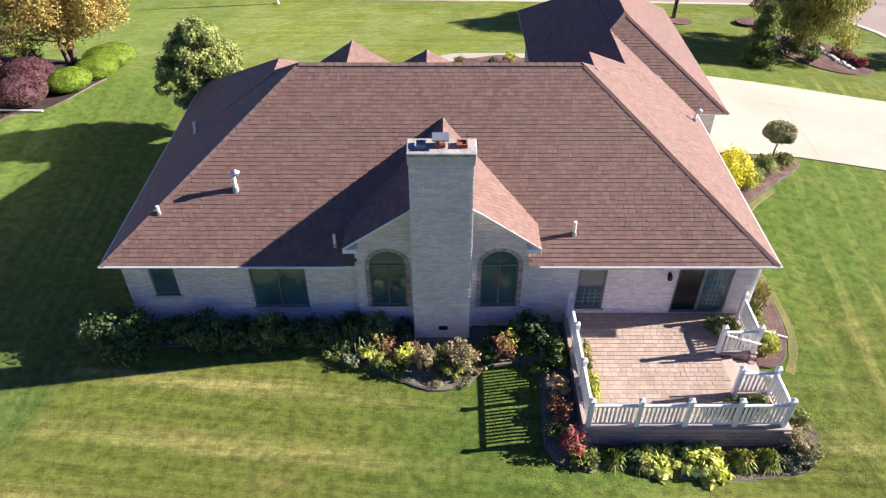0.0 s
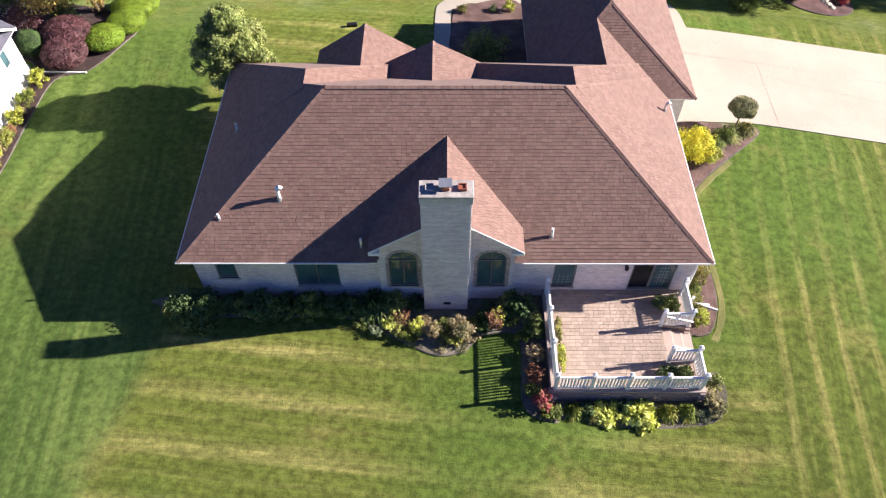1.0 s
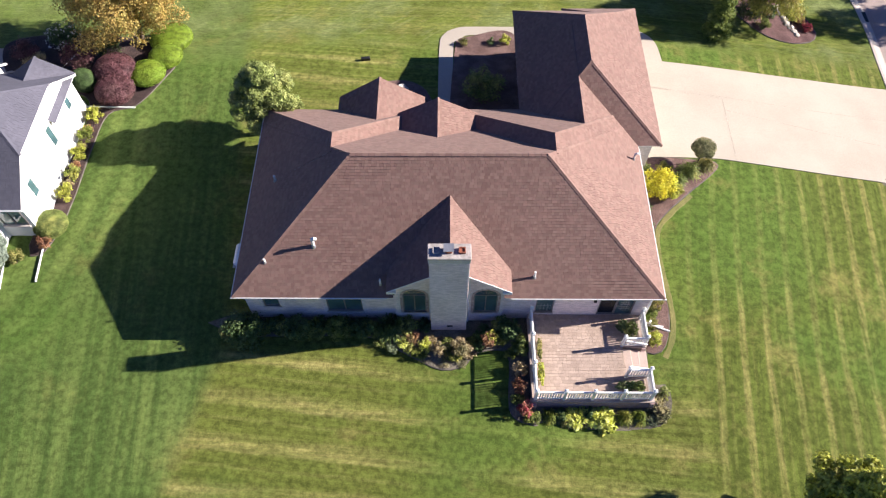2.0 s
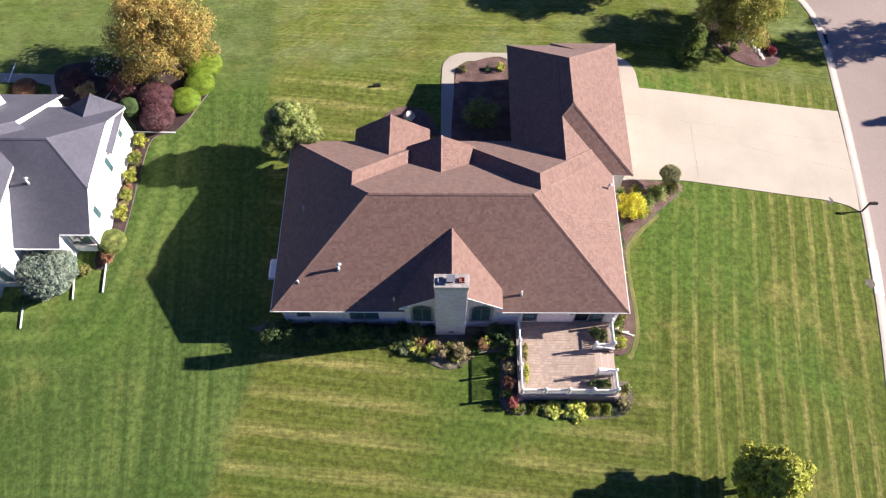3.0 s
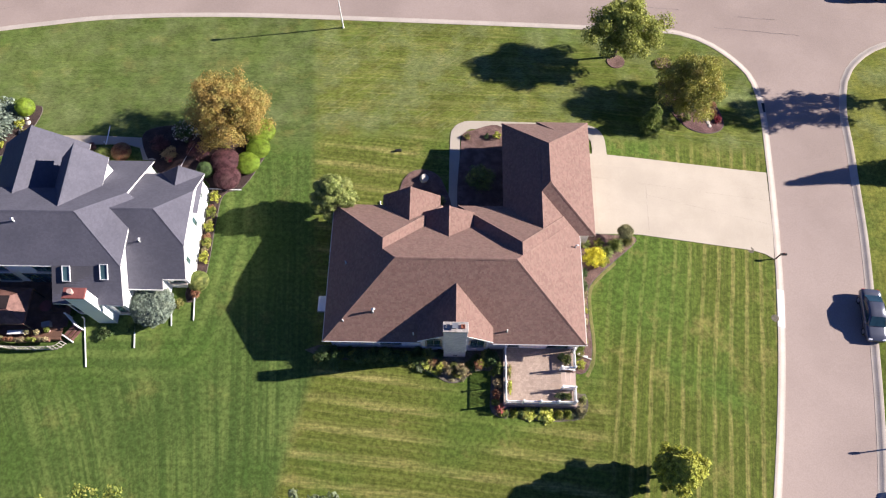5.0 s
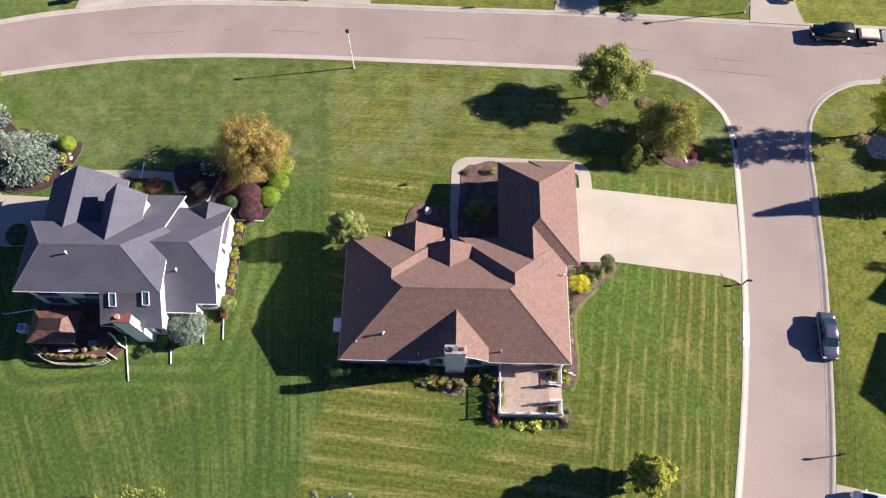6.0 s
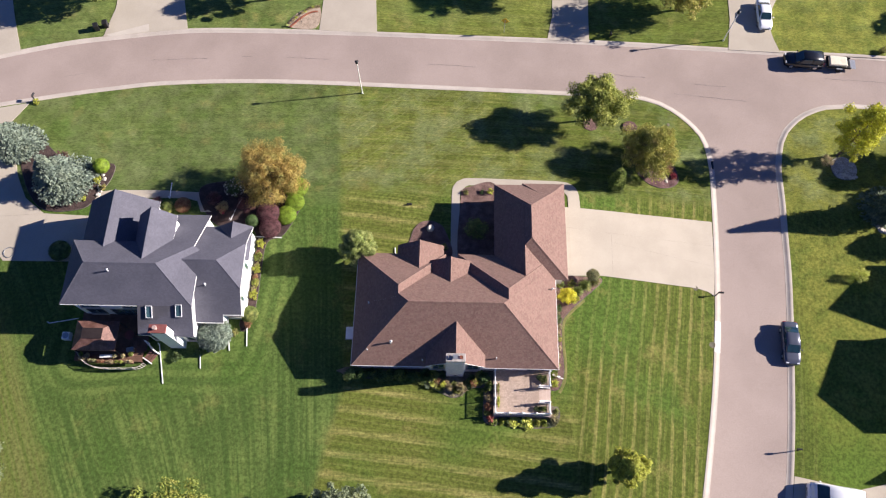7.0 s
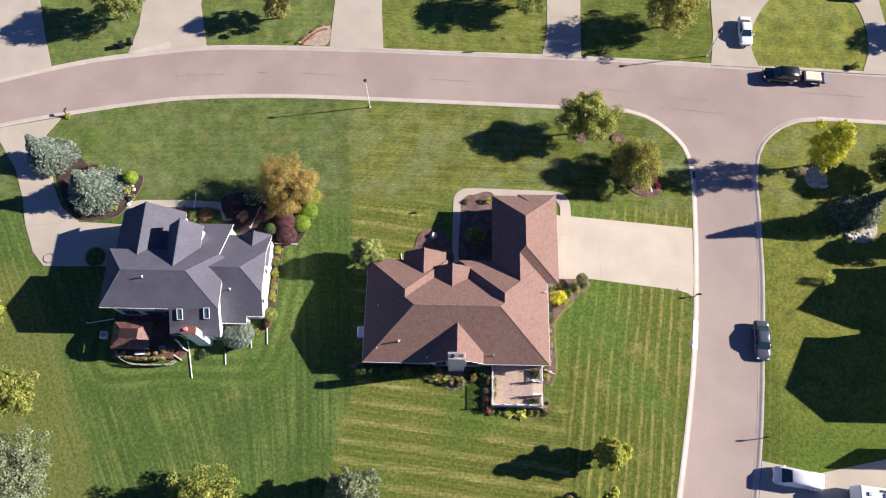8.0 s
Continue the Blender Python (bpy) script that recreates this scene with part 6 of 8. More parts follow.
    for x in (-0.62, 0.62):
        part("side", boxes((x - 0.05, x + 0.05, -0.85, 0.25, 0, 0.42), soft=0.01), M["vinyl"], steps, "white step side")
    stair_rail = thing("railing", -32.2, 18.8, 0, 0, "white stair railing beside the deck steps", "railing")
    stair_rail.matrix_world = Matrix.Identity(4)
    build_rail(stair_rail, (-32.8, 19.35), (-31.7, 18.35), 0.3, 1.0)
    for x, y in ((-32.8, 19.35), (-31.7, 18.35)):
        part("post", boxes((x - 0.06, x + 0.06, y - 0.06, y + 0.06, 0, 1.4), soft=0.01), M["vinyl"], stair_rail)
    # canopy
    tent = thing("gazebo", -37.45, 19.5, 0.5, 0, "brown cloth gazebo canopy with a vented top", "gazebo")
    hx, hy, tx, ty = 2.22, 1.58, 1.05, 0.55
    ring0 = [(-hx, -hy, 2.15), (hx, -hy, 2.15), (hx, hy, 2.15), (-hx, hy, 2.15)]
    ring1 = [(-tx, -ty, 3.0), (tx, -ty, 3.0), (tx, ty, 3.0), (-tx, ty, 3.0)]
    top = mesh_part("canopy", ring0 + ring1 + [(x, y, z - 0.2) for x, y, z in ring0], [(0, 1, 5, 4), (1, 2, 6, 5), (2, 3, 7, 6), (3, 0, 4, 7), (8, 9, 1, 0), (9, 10, 2, 1), (10, 11, 3, 2), (11, 8, 0, 3)], M["copper"], tent)
    ring2 = [(x * 1.02, y * 1.02, 3.05) for x, y, _ in ring1]
    mesh_part("vent_top", ring2 + [(-0.5, 0, 3.08), (0.5, 0, 3.08)], [(0, 1, 5, 4), (1, 2, 5), (2, 3, 4, 5), (3, 0, 4)], M["vent_cloth"], top, "dark netting panel in the canopy top")
    for x in (-hx + 0.1, hx - 0.1):
        for y in (-hy + 0.1, hy - 0.1):
            part("post", boxes((x - 0.05, x + 0.05, y - 0.05, y + 0.05, 0, 2.2), soft=0.008), M["black"], tent)
    unit = thing("air_conditioner", -41.6, 19.9, None, 0, "pale grey air conditioner on the lawn", "air conditioner")
    part("case", boxes((-0.4, 0.4, -0.4, 0.4, 0.05, 0.8), soft=0.03), M["vinyl"], unit)
    bm = bmesh.new()
    disc(bm, 0, 0, 0.8, 0.82, 0.33, 0.33, 20)
    part("fan_grille", bm, M["galv"], unit)


# netting coloured near black for the shaded canopy interior seen through it
M["vent_cloth"] = surface("vent_netting_shade", (0.022, 0.016, 0.017), (0.032, 0.024, 0.025), 1, 15, 0.95, 0.1, gloss=0.1)
build_deck()


def pipe_on_lawn(points, label="long white drain pipe lying on the lawn", r=0.055):
    x, y = points[0]
    ob = thing("drain_pipe", x, y, None, 0, label, "drain pipe", "drain pipes round the houses")
    base = ground_z(x, y)
    bm = bmesh.new()
    pts = [(px - x, py - y, ground_z(px, py) - base + r + 0.02) for px, py in points]
    tube(bm, pts, [r] * len(pts), 8)
    part("pipe", bm, M["vinyl"], ob)
    bm = bmesh.new()
    tube(bm, [pts[0], (pts[0][0], pts[0][1] + 0.02, pts[0][2] + 0.45)], [r * 1.1, r], 8)
    part("elbow", bm, M["vinyl"], ob)


for pts in ([(-31.7, 19.3), (-30.65, 15.1)], [(-27.4, 19.5), (-26.95, 16.8)], [(-24.6, 21.3), (-24.15, 18.8)], [(-22.6, 21.6), (-22.35, 19.3)], [(-33.5, 36.7), (-33.7, 38.9)], [(-26.0, 34.0), (-25.1, 37.0)], [(-23.0, 32.0), (-19.9, 31.95)], [(-44.0, 21.4), (-41.0, 22.0)], [(10.35, 16.85), (11.1, 16.75)], [(-6.9, 30.2), (-7.0, 31.0)]):
    pipe_on_lawn(pts)


# ---- the house east of the street, only its shadow and yard show ----
def build_east_house():
    z = -2.0
    home = thing("house", 60, 20, z, 0, "two-storey house east of the street, mostly out of sight", "house")
    home.matrix_world = Matrix.Translation((-0.8, 0.1, 0))
    build_roof(home, (54.2, 72.0, 13.3, 23.5, 3.5, 58.2, 68.0, 18.4, 7.2, 0), 211, M["grey_roof"], M["grey_shingle"])
    build_roof(home, (60.3, 72.0, 24.6, 32.6, 3.5, 64.2, 68.0, 28.6, 8.2, 0), 221, M["grey_roof"], M["grey_shingle"])
    build_roof(home, (51.8, 66.0, 7.4, 9.6, 1.0, 55.0, 63.0, 8.5, 4.4, 0), 231, M["grey_roof"], M["grey_shingle"])
    part("wall", boxes((52.2, 65.6, 7.8, 9.2, z - 0.4, 0.95)), M["siding"], home)
    for s in ((54.6, 71.6, 13.7, 23.1, z - 0.4, 3.35), (60.7, 71.6, 23.1, 32.2, z - 0.4, 3.35)):
        part("wall", boxes(s), M["siding"], home)
    return home


build_east_house()


# ---- things about the deck ----
def pale_crate(x, y, turn, size, label, material, name="storage_box", category="box"):
    c = thing(name, x, y, 0.5, turn, label, category)
    a, b, h = size
    part("body", boxes((-a, a, -b, b, 0, h), soft=0.02), material, c)
    part("lid", boxes((-a - 0.015, a + 0.015, -b - 0.015, b + 0.015, h, h + 0.04), soft=0.012), material, c)


pale_crate(-34.4, 18.5, 12, (0.35, 0.22, 0.42), "pale grey storage box on the deck", M["galv"])
pale_crate(-33.6, 20.6, 0, (0.3, 0.55, 0.5), "dark storage box on the deck", M["black"])


def deck_table(x, y):
    t = thing("patio_table", x, y, 0.5, 0, "round dark red patio table on the deck", "table")
    bm = bmesh.new()
    disc(bm, 0, 0, 0.70, 0.74, 0.5, 0.5, 24)
    part("tabletop", bm, M["red_metal"], t)
    for k in range(4):
        a = math.pi / 4 + k * math.pi / 2
        bm = bmesh.new()
        tube(bm, [(0.42 * math.cos(a), 0.42 * math.sin(a), 0), (0.3 * math.cos(a), 0.3 * math.sin(a), 0.7)], [0.02, 0.02], 8)
        part("leg", bm, M["black"], t)


deck_table(-34.6, 20.0)

# ---- trees ----
plant_tree(-21.1, 38.3, 6.9, 4.2, "leaf_orange", "orange and yellow autumn tree with spreading crown", 1, leaves=19000, size=0.135, clumps=60, stems=3)
plant_tree(-10.85, 30.0, 5.6, 2.15, "leaf_pale", "small green tree at the house corner", 2, leaves=27000, size=0.12, clumps=66, stems=2, shape="oval")
plant_tree(16.3, 49.6, 7.1, 4.0, "leaf_silver", "yellow-green tree with airy crown in a mulch ring", 3, leaves=12000, size=0.19, clumps=34, clear=0.40)
plant_tree(22.6, 43.6, 6.6, 4.1, "leaf_willow", "yellow-green weeping tree with rusty tips in a mulch bed", 4, leaves=15000, size=0.15, clumps=30, clear=0.16, droop=0.9, shape="oval")
plant_tree(16.9, 7.4, 6.3, 2.0, "leaf_yellow", "small yellow-green tree on the lawn", 6, shape="oval", leaves=11000, size=0.2, clumps=60, clear=0.14)
plant_tree(16.7, 2.6, 4.6, 1.5, "leaf_yellow", "small yellow tree on the lawn", 7, shape="oval", leaves=3000, clumps=26)
plant_tree(12.2, 1.6, 4.6, 1.7, "leaf_olive", "small olive green tree on the lawn", 8, shape="oval", leaves=3000, clumps=26)
plant_tree(-10.8, 3.0, 6.0, 2.6, "leaf_sage", "pale sage-green rounded tree on the lawn", 9, leaves=5000, clumps=40, clear=0.1)
plant_tree(-26.8, 1.4, 6.0, 4.2, "leaf_spring", "broad yellowish green tree on the lawn", 10, leaves=8000, clumps=50)
plant_tree(-47.2, 3.8, 8.0, 4.4, "leaf_sage", "large sage-green tree on the lawn", 11, leaves=9000, clumps=60, clear=0.08)
plant_tree(-50.0, 12.5, 5.2, 3.2, "leaf_spring", "green tree with rusty tips on the lawn", 12, leaves=5000, clumps=36)
plant_tree(-55.0, 22.0, 6.0, 2.6, "leaf_yellow", "yellow-green tree beside the lawn", 13, leaves=5000, clumps=36)
plant_conifer(-53.3, 43.4, 7.0, 3.3, "leaf_blue", "blue spruce beside the concrete driveway", 14, leaves=11000, size=0.33)
plant_conifer(-46.1, 38.3, 7.0, 4.0, "leaf_blue", "blue spruce in a dark mulch bed", 15, leaves=13000, size=0.33)
plant_tree(46.6, 45.4, 10.6, 3.6, "leaf_lemon", "yellow autumn tree beside the street", 16, shape="oval", leaves=5600, size=0.2, clumps=24)
plant_conifer(50.6, 37.7, 9.0, 3.2, "leaf_fir", "grey-green spruce among pale stones", 17, leaves=10000, size=0.33)
plant_tree(61.0, 35.0, 7.6, 2.4, "leaf_green", "green tree beside the house east of the street", 25, leaves=5000, clumps=36)
plant_tree(55.6, 43.8, 5.2, 3.2, "leaf_green", "dark green tree beyond the street corner", 18, leaves=7000, clumps=44)
plant_tree(-48.2, 67.4, 8.6, 3.7, "leaf_green", "leafy green tree across the street", 19, leaves=7000, clumps=44)
plant_tree(29.0, 67.2, 8.0, 4.4, "leaf_willow", "tan and olive tree across the street", 20, leaves=7000, clumps=46)
plant_tree(9.2, 70.4, 7.5, 3.8, "leaf_green", "green tree across the street", 21, leaves=6000, clumps=40)
plant_tree(-26.0, 67.8, 6.8, 2.7, "leaf_olive", "sparse olive tree across the street", 22, leaves=3200, clumps=30)
plant_conifer(18.7, 40.1, 3.9, 1.0, "leaf_cedar", "dense upright green evergreen on the lawn", 23, leaves=9000, size=0.13, category="evergreen", narrow=0.42)
plant_tree(69.6, 67.2, 7.0, 3.0, "leaf_green", "green tree beyond the looped driveway", 24, leaves=4000, clumps=30)

# ---- raised patio ----
def build_post(rail, x, y, base, h=1.1):
    bm = boxes((x - 0.065, x + 0.065, y - 0.065, y + 0.065, base - 0.05, base + h), soft=0.008)
    post = part("post", bm, M["vinyl"], rail)
    bm = boxes((x - 0.085, x + 0.085, y - 0.085, y + 0.085, base + h, base + h + 0.03), soft=0.006)
    bmesh.ops.create_cone(bm, cap_ends=True, segments=4, radius1=0.11, radius2=0.01, depth=0.07, matrix=Matrix.Translation((x, y, base + h + 0.065)) @ Matrix.Rotation(math.pi / 4, 4, "Z"))
    part("post_cap", bm, M["vinyl"], post)


def build_patio():
    x0, x1, y0, y1 = 4.02, 9.92, 12.52, WALL_Y
    patio = thing("patio", 7, 15, 0, 0, "raised paver patio on a brown block wall", "patio")
    patio.matrix_world = Matrix.Identity(4)
    # bed of sand, with a notch for the steps
    part("fill", boxes((x0 + 0.2, 8.72, y0 + 0.2, y1, -0.5, DECK - 0.012), (8.72, x1 - 0.2, y0 + 0.2, 13.85, -0.5, DECK - 0.012), (8.72, x1 - 0.2, 15.45, y1, -0.5, DECK - 0.012)), M["joint"], patio)
    # coping under the railing
    for size in ((x0 - 0.02, x1 + 0.02, y0 - 0.02, y0 + 0.26, DECK - 0.06, DECK), (x0 - 0.02, x0 + 0.26, y0 + 0.262, y1, DECK - 0.06, DECK), (x1 - 0.26, x1 + 0.02, y0 + 0.262, 13.9, DECK - 0.06, DECK), (x1 - 0.26, x1 + 0.02, 15.4, y1, DECK - 0.06, DECK), (8.72, x1 - 0.262, 13.7, 13.9, DECK - 0.06, DECK), (8.72, x1 - 0.262, 15.4, 15.6, DECK - 0.06, DECK)):
        part("coping", boxes(size, soft=0.012), M["coping"], patio)
    # steps down to the east
    for k in range(3):
        a = 8.72 + 0.42 * k
        part("step", boxes((a - 0.02, a + 0.42, 13.92, 15.38, 0, DECK - 0.13 * (k + 1)), soft=0.015), M["step"], patio, "smooth buff concrete step")
    rail = thing("railing", 7, 14, DECK, 0, "white vinyl balustrade with square posts", "railing")
    rail.matrix_world = Matrix.Identity(4)
    west = [(4.15, 12.66), (4.15, 14.14), (4.15, 15.62), (4.15, 17.05)]
    south = [(4.15, 12.66), (5.52, 12.66), (6.90, 12.66), (8.31, 12.66), (9.72, 12.66)]
    east_s = [(9.72, 12.66), (9.72, 13.82)]
    east_n = [(9.80, 15.48), (9.80, 16.98)]
    ret_s, ret_n = [(8.68, 13.82), (9.72, 13.82)], [(8.68, 15.48), (9.80, 15.48)]
    for line in (west, south, east_s, east_n, ret_s, ret_n):
        for p, q in zip(line, line[1:]):
            build_rail(rail, p, q, DECK)
    for x, y in sorted({*west, *south, *east_s, *east_n, *ret_s, *ret_n}):
        build_post(rail, x, y, DECK)
    for y in (13.98, 15.32):
        bm = bmesh.new()
        tube(bm, [(8.72, y, DECK + 0.92), (9.85, y, DECK + 0.52)], [0.035, 0.035], 8)
        part("handrail", bm, M["vinyl"], rail, "sloping white handrail by the steps")
    return patio


M["coping"] = surface("buff_coping", (0.34, 0.27, 0.23), (0.42, 0.34, 0.29), 1.0, 25, 0.9, 0.15, 0.4, 0.006)
M["step"] = surface("buff_concrete", (0.42, 0.33, 0.28), (0.48, 0.38, 0.33), 1.0, 25, 0.9, 0.1, 0.3, 0.004)
patio = build_patio()
rng = random.Random(31)
for x, y in ((5.87, 16.94), (6.17, 16.9), (6.40, 16.86), (6.73, 16.94), (6.91, 16.97)):
    loose = thing("loose_paver", x, y, DECK, rng.uniform(-30, 30), "loose tan paver lying by the brick wall", "paver", "loose pavers on the patio")
    part("block", boxes((-0.09, 0.09, -0.06, 0.06, 0.0, 0.06), soft=0.01), M["coping"], loose)


def leading(parent, x0, x1, y, z0, z1, nx, nz):
    """Pale lead lines over a pane."""
    sizes = [(x0 + (x1 - x0) * k / nx - 0.008, x0 + (x1 - x0) * k / nx + 0.008, y - 0.006, y, z0, z1) for k in range(1, nx)]
    sizes += [(x0, x1, y - 0.006, y, z0 + (z1 - z0) * k / nz - 0.008, z0 + (z1 - z0) * k / nz + 0.008) for k in range(1, nz)]
    part("leading", boxes(*sizes), M["lead"], parent, "pale leaded lines")


M["lead"] = surface("pale_leading", (0.30, 0.38, 0.38), (0.36, 0.44, 0.44), 3, 20, 0.5, 0.1, 0.0, metal=0.4)
a, b, c, d = OPENINGS[3]
leading(next(o for o in house.children if o.name.startswith("patio_door")), (a + b) / 2 + 0.2, b - 0.2, WALL_Y + 0.068, c + 0.3, d - 0.3, 4, 6)
a, b, c, d = OPENINGS[2]
leading(next(o for o in house.children if o.get("label") == "tall narrow window with grilles"), a + 0.1, b - 0.1, WALL_Y + 0.07, c + 0.08, (c + d) / 2 - 0.05, 4, 4)

# ---- beds and garden plants ----
def bed(points, material, label, edged=True, lift=0.035):
    loop = closed_curve(points, 0.45)
    ob = slab("planting_bed", loop, 0.6, lambda x, y: lift + 0.03 * (1 + noise.noise((x * 1.3, y * 1.3, 2.0))), 0.12, material, label, "planting bed")
    if edged:
        verts, faces = [], []
        n = len(loop)
        for i, p in enumerate(loop):
            way = (loop[(i + 1) % n] - loop[i - 1]).normalized()
            side = Vector((-way.y, way.x))
            for d, h in ((-0.045, -0.02), (-0.035, 0.055), (0.035, 0.06), (0.045, -0.02)):
                q = p + side * d
                verts.append((q.x, q.y, ground_z(q.x, q.y) + h))
        for i in range(n):
            for k in range(3):
                j = (i + 1) % n
                faces.append((4 * i + k, 4 * i + k + 1, 4 * j + k + 1, 4 * j + k))
        mesh_part("edging", verts, faces, M["edging"], ob)
    return ob


bed([(-11.5, 17.3), (-11.6, 16.5), (-10.8, 16.2), (-8.7, 16.2), (-4.5, 16.2), (-3.2, 15.75), (-1.8, 15.0), (-0.4, 14.35), (0.8, 14.6), (1.3, 15.25), (2.7, 15.45), (3.05, 14.8), (2.95, 12.9), (3.1, 12.0), (4.2, 11.55), (7.0, 11.4), (9.6, 11.45), (10.5, 11.85), (10.9, 12.7), (10.7, 13.6), (9.9, 13.85), (9.6, 17.2), (4, 17.4)], M["soil"], "shaded planting bed with stone edging along the brick wall")
bed([(10.05, 15.35), (10.8, 15.4), (11.25, 16.2), (11.5, 17.3), (11.5, 18.4), (11.42, 19.6), (11.38, 21), (11.55, 22.8), (12.5, 24.1), (13.9, 25.4), (16.2, 27.7), (14.5, 28.0), (11.6, 27.9), (10.2, 27.0), (10.1, 20.6), (10.8, 19.6), (11.0, 18.0), (10.6, 16.6), (10.1, 16.3)], M["mulch"], "rose-brown mulch bed beside the house")
bed([(0.35, 29.2), (0.35, 37.6), (0.6, 38.6), (1.3, 39.1), (4.6, 39.1), (4.6, 29.0)], M["mulch"], "mulch bed in the shaded front court", False)
bed([(-6.4, 29.6), (-5.4, 31.8), (-4.9, 33.4), (-3.9, 34.3), (-2.4, 34.2), (-1.3, 33.0), (-0.85, 29.8)], M["mulch"], "small mulch bed by the front walk")
bed([(-30.0, 36.8), (-29.6, 38.7), (-25.0, 39.3), (-20.8, 38.4), (-18.3, 36.4), (-18.7, 34.4), (-19.9, 32.2), (-21.5, 31.4), (-21.8, 28.5), (-21.85, 25), (-22.1, 22.4), (-22.7, 21.0), (-23.4, 21.6), (-22.9, 26), (-23.0, 32.6), (-27.5, 33.4)], M["mulch_dark"], "dark mulch bed with shrubs beside the white house")
bed([(-54.0, 45.4), (-52.0, 40.5), (-49.8, 36.7), (-47.3, 34.8), (-43.2, 35.2), (-41.8, 37.4), (-41.0, 39.4), (-41.2, 41.4), (-43.6, 41.3), (-47.4, 42.0), (-51.0, 44.8)], M["mulch_dark"], "dark mulch bed round blue spruces")
bed([(21.3, 42.6), (22.3, 41.1), (23.3, 40.4), (24.6, 40.15), (25.9, 40.5), (26.6, 41.3), (26.5, 42.6), (25.8, 44.4), (24.4, 46.0), (21.6, 46.4), (20.4, 44.6)], M["mulch_plum"], "kidney-shaped mulch bed near the street corner")
bed([(16.4 + 0.95 * math.cos(a), 48.9 + 0.95 * math.sin(a)) for a in (0.0, 0.9, 1.8, 2.7, 3.6, 4.5, 5.4)], M["mulch"], "round mulch ring under a tree", False)
bed([(21.3 + 0.9 * math.cos(a), 48.75 + 0.8 * math.sin(a)) for a in (0.0, 0.9, 1.8, 2.7, 3.6, 4.5, 5.4)], M["mulch_plum"], "round mound of purple-brown mulch on the lawn", False, 0.16)
bed([(46.0, 42.4), (48.0, 42.2), (48.6, 44.0), (47.2, 45.2), (45.6, 44.4)], M["rock_bed"], "round bed of pale stones under a tree")
bed([(49.2, 36.0), (51.2, 34.4), (53.4, 35.4), (53.6, 38), (51.2, 39.0), (49.2, 38)], M["rock_bed"], "gravel bed round a dark spruce", False)

# strip of dry clippings along the east bed
border = smooth_line([(10.95, 15.05), (11.4, 15.9), (11.68, 17.0), (11.71, 18.4), (11.63, 19.7), (11.58, 21.1), (11.76, 22.75), (12.68, 23.98), (14.1, 25.3)], 0.25)
verts, faces = [], []
for i, p in enumerate(border):
    way = (border[min(i + 1, len(border) - 1)] - border[max(i - 1, 0)]).normalized()
    side = Vector((way.y, -way.x))
    half = 0.13 + 0.05 * noise.noise((p.x * 1.7, p.y * 1.7, 0.0))
    for d, h in ((-half - 0.03, -0.02), (-half, 0.012), (half, 0.012), (half + 0.03, -0.02)):
        q = p + side * d
        verts.append((q.x, q.y, ground_z(q.x, q.y) + h))
for i in range(len(border) - 1):
    for k in range(3):
        faces.append((4 * i + k, 4 * i + k + 1, 4 * i + k + 5, 4 * i + k + 4))
tagged(mesh_part("lawn_border", verts, faces, M["dry_grass"], None), "strip of dry clipped grass along the mulch bed", "lawn edge", "", "structure")
pipe = thing("drain_pipe", 10.25, 16.88, 0.0, 0, "white drain pipe lying across the mulch bed", "drain pipe")
bm = bmesh.new()
tube(bm, [(0, 0, 0.30), (0.12, -0.03, 0.16), (1.15, -0.38, 0.07)], [0.05, 0.05, 0.05], 10)
part("pipe", bm, M["white"], pipe)

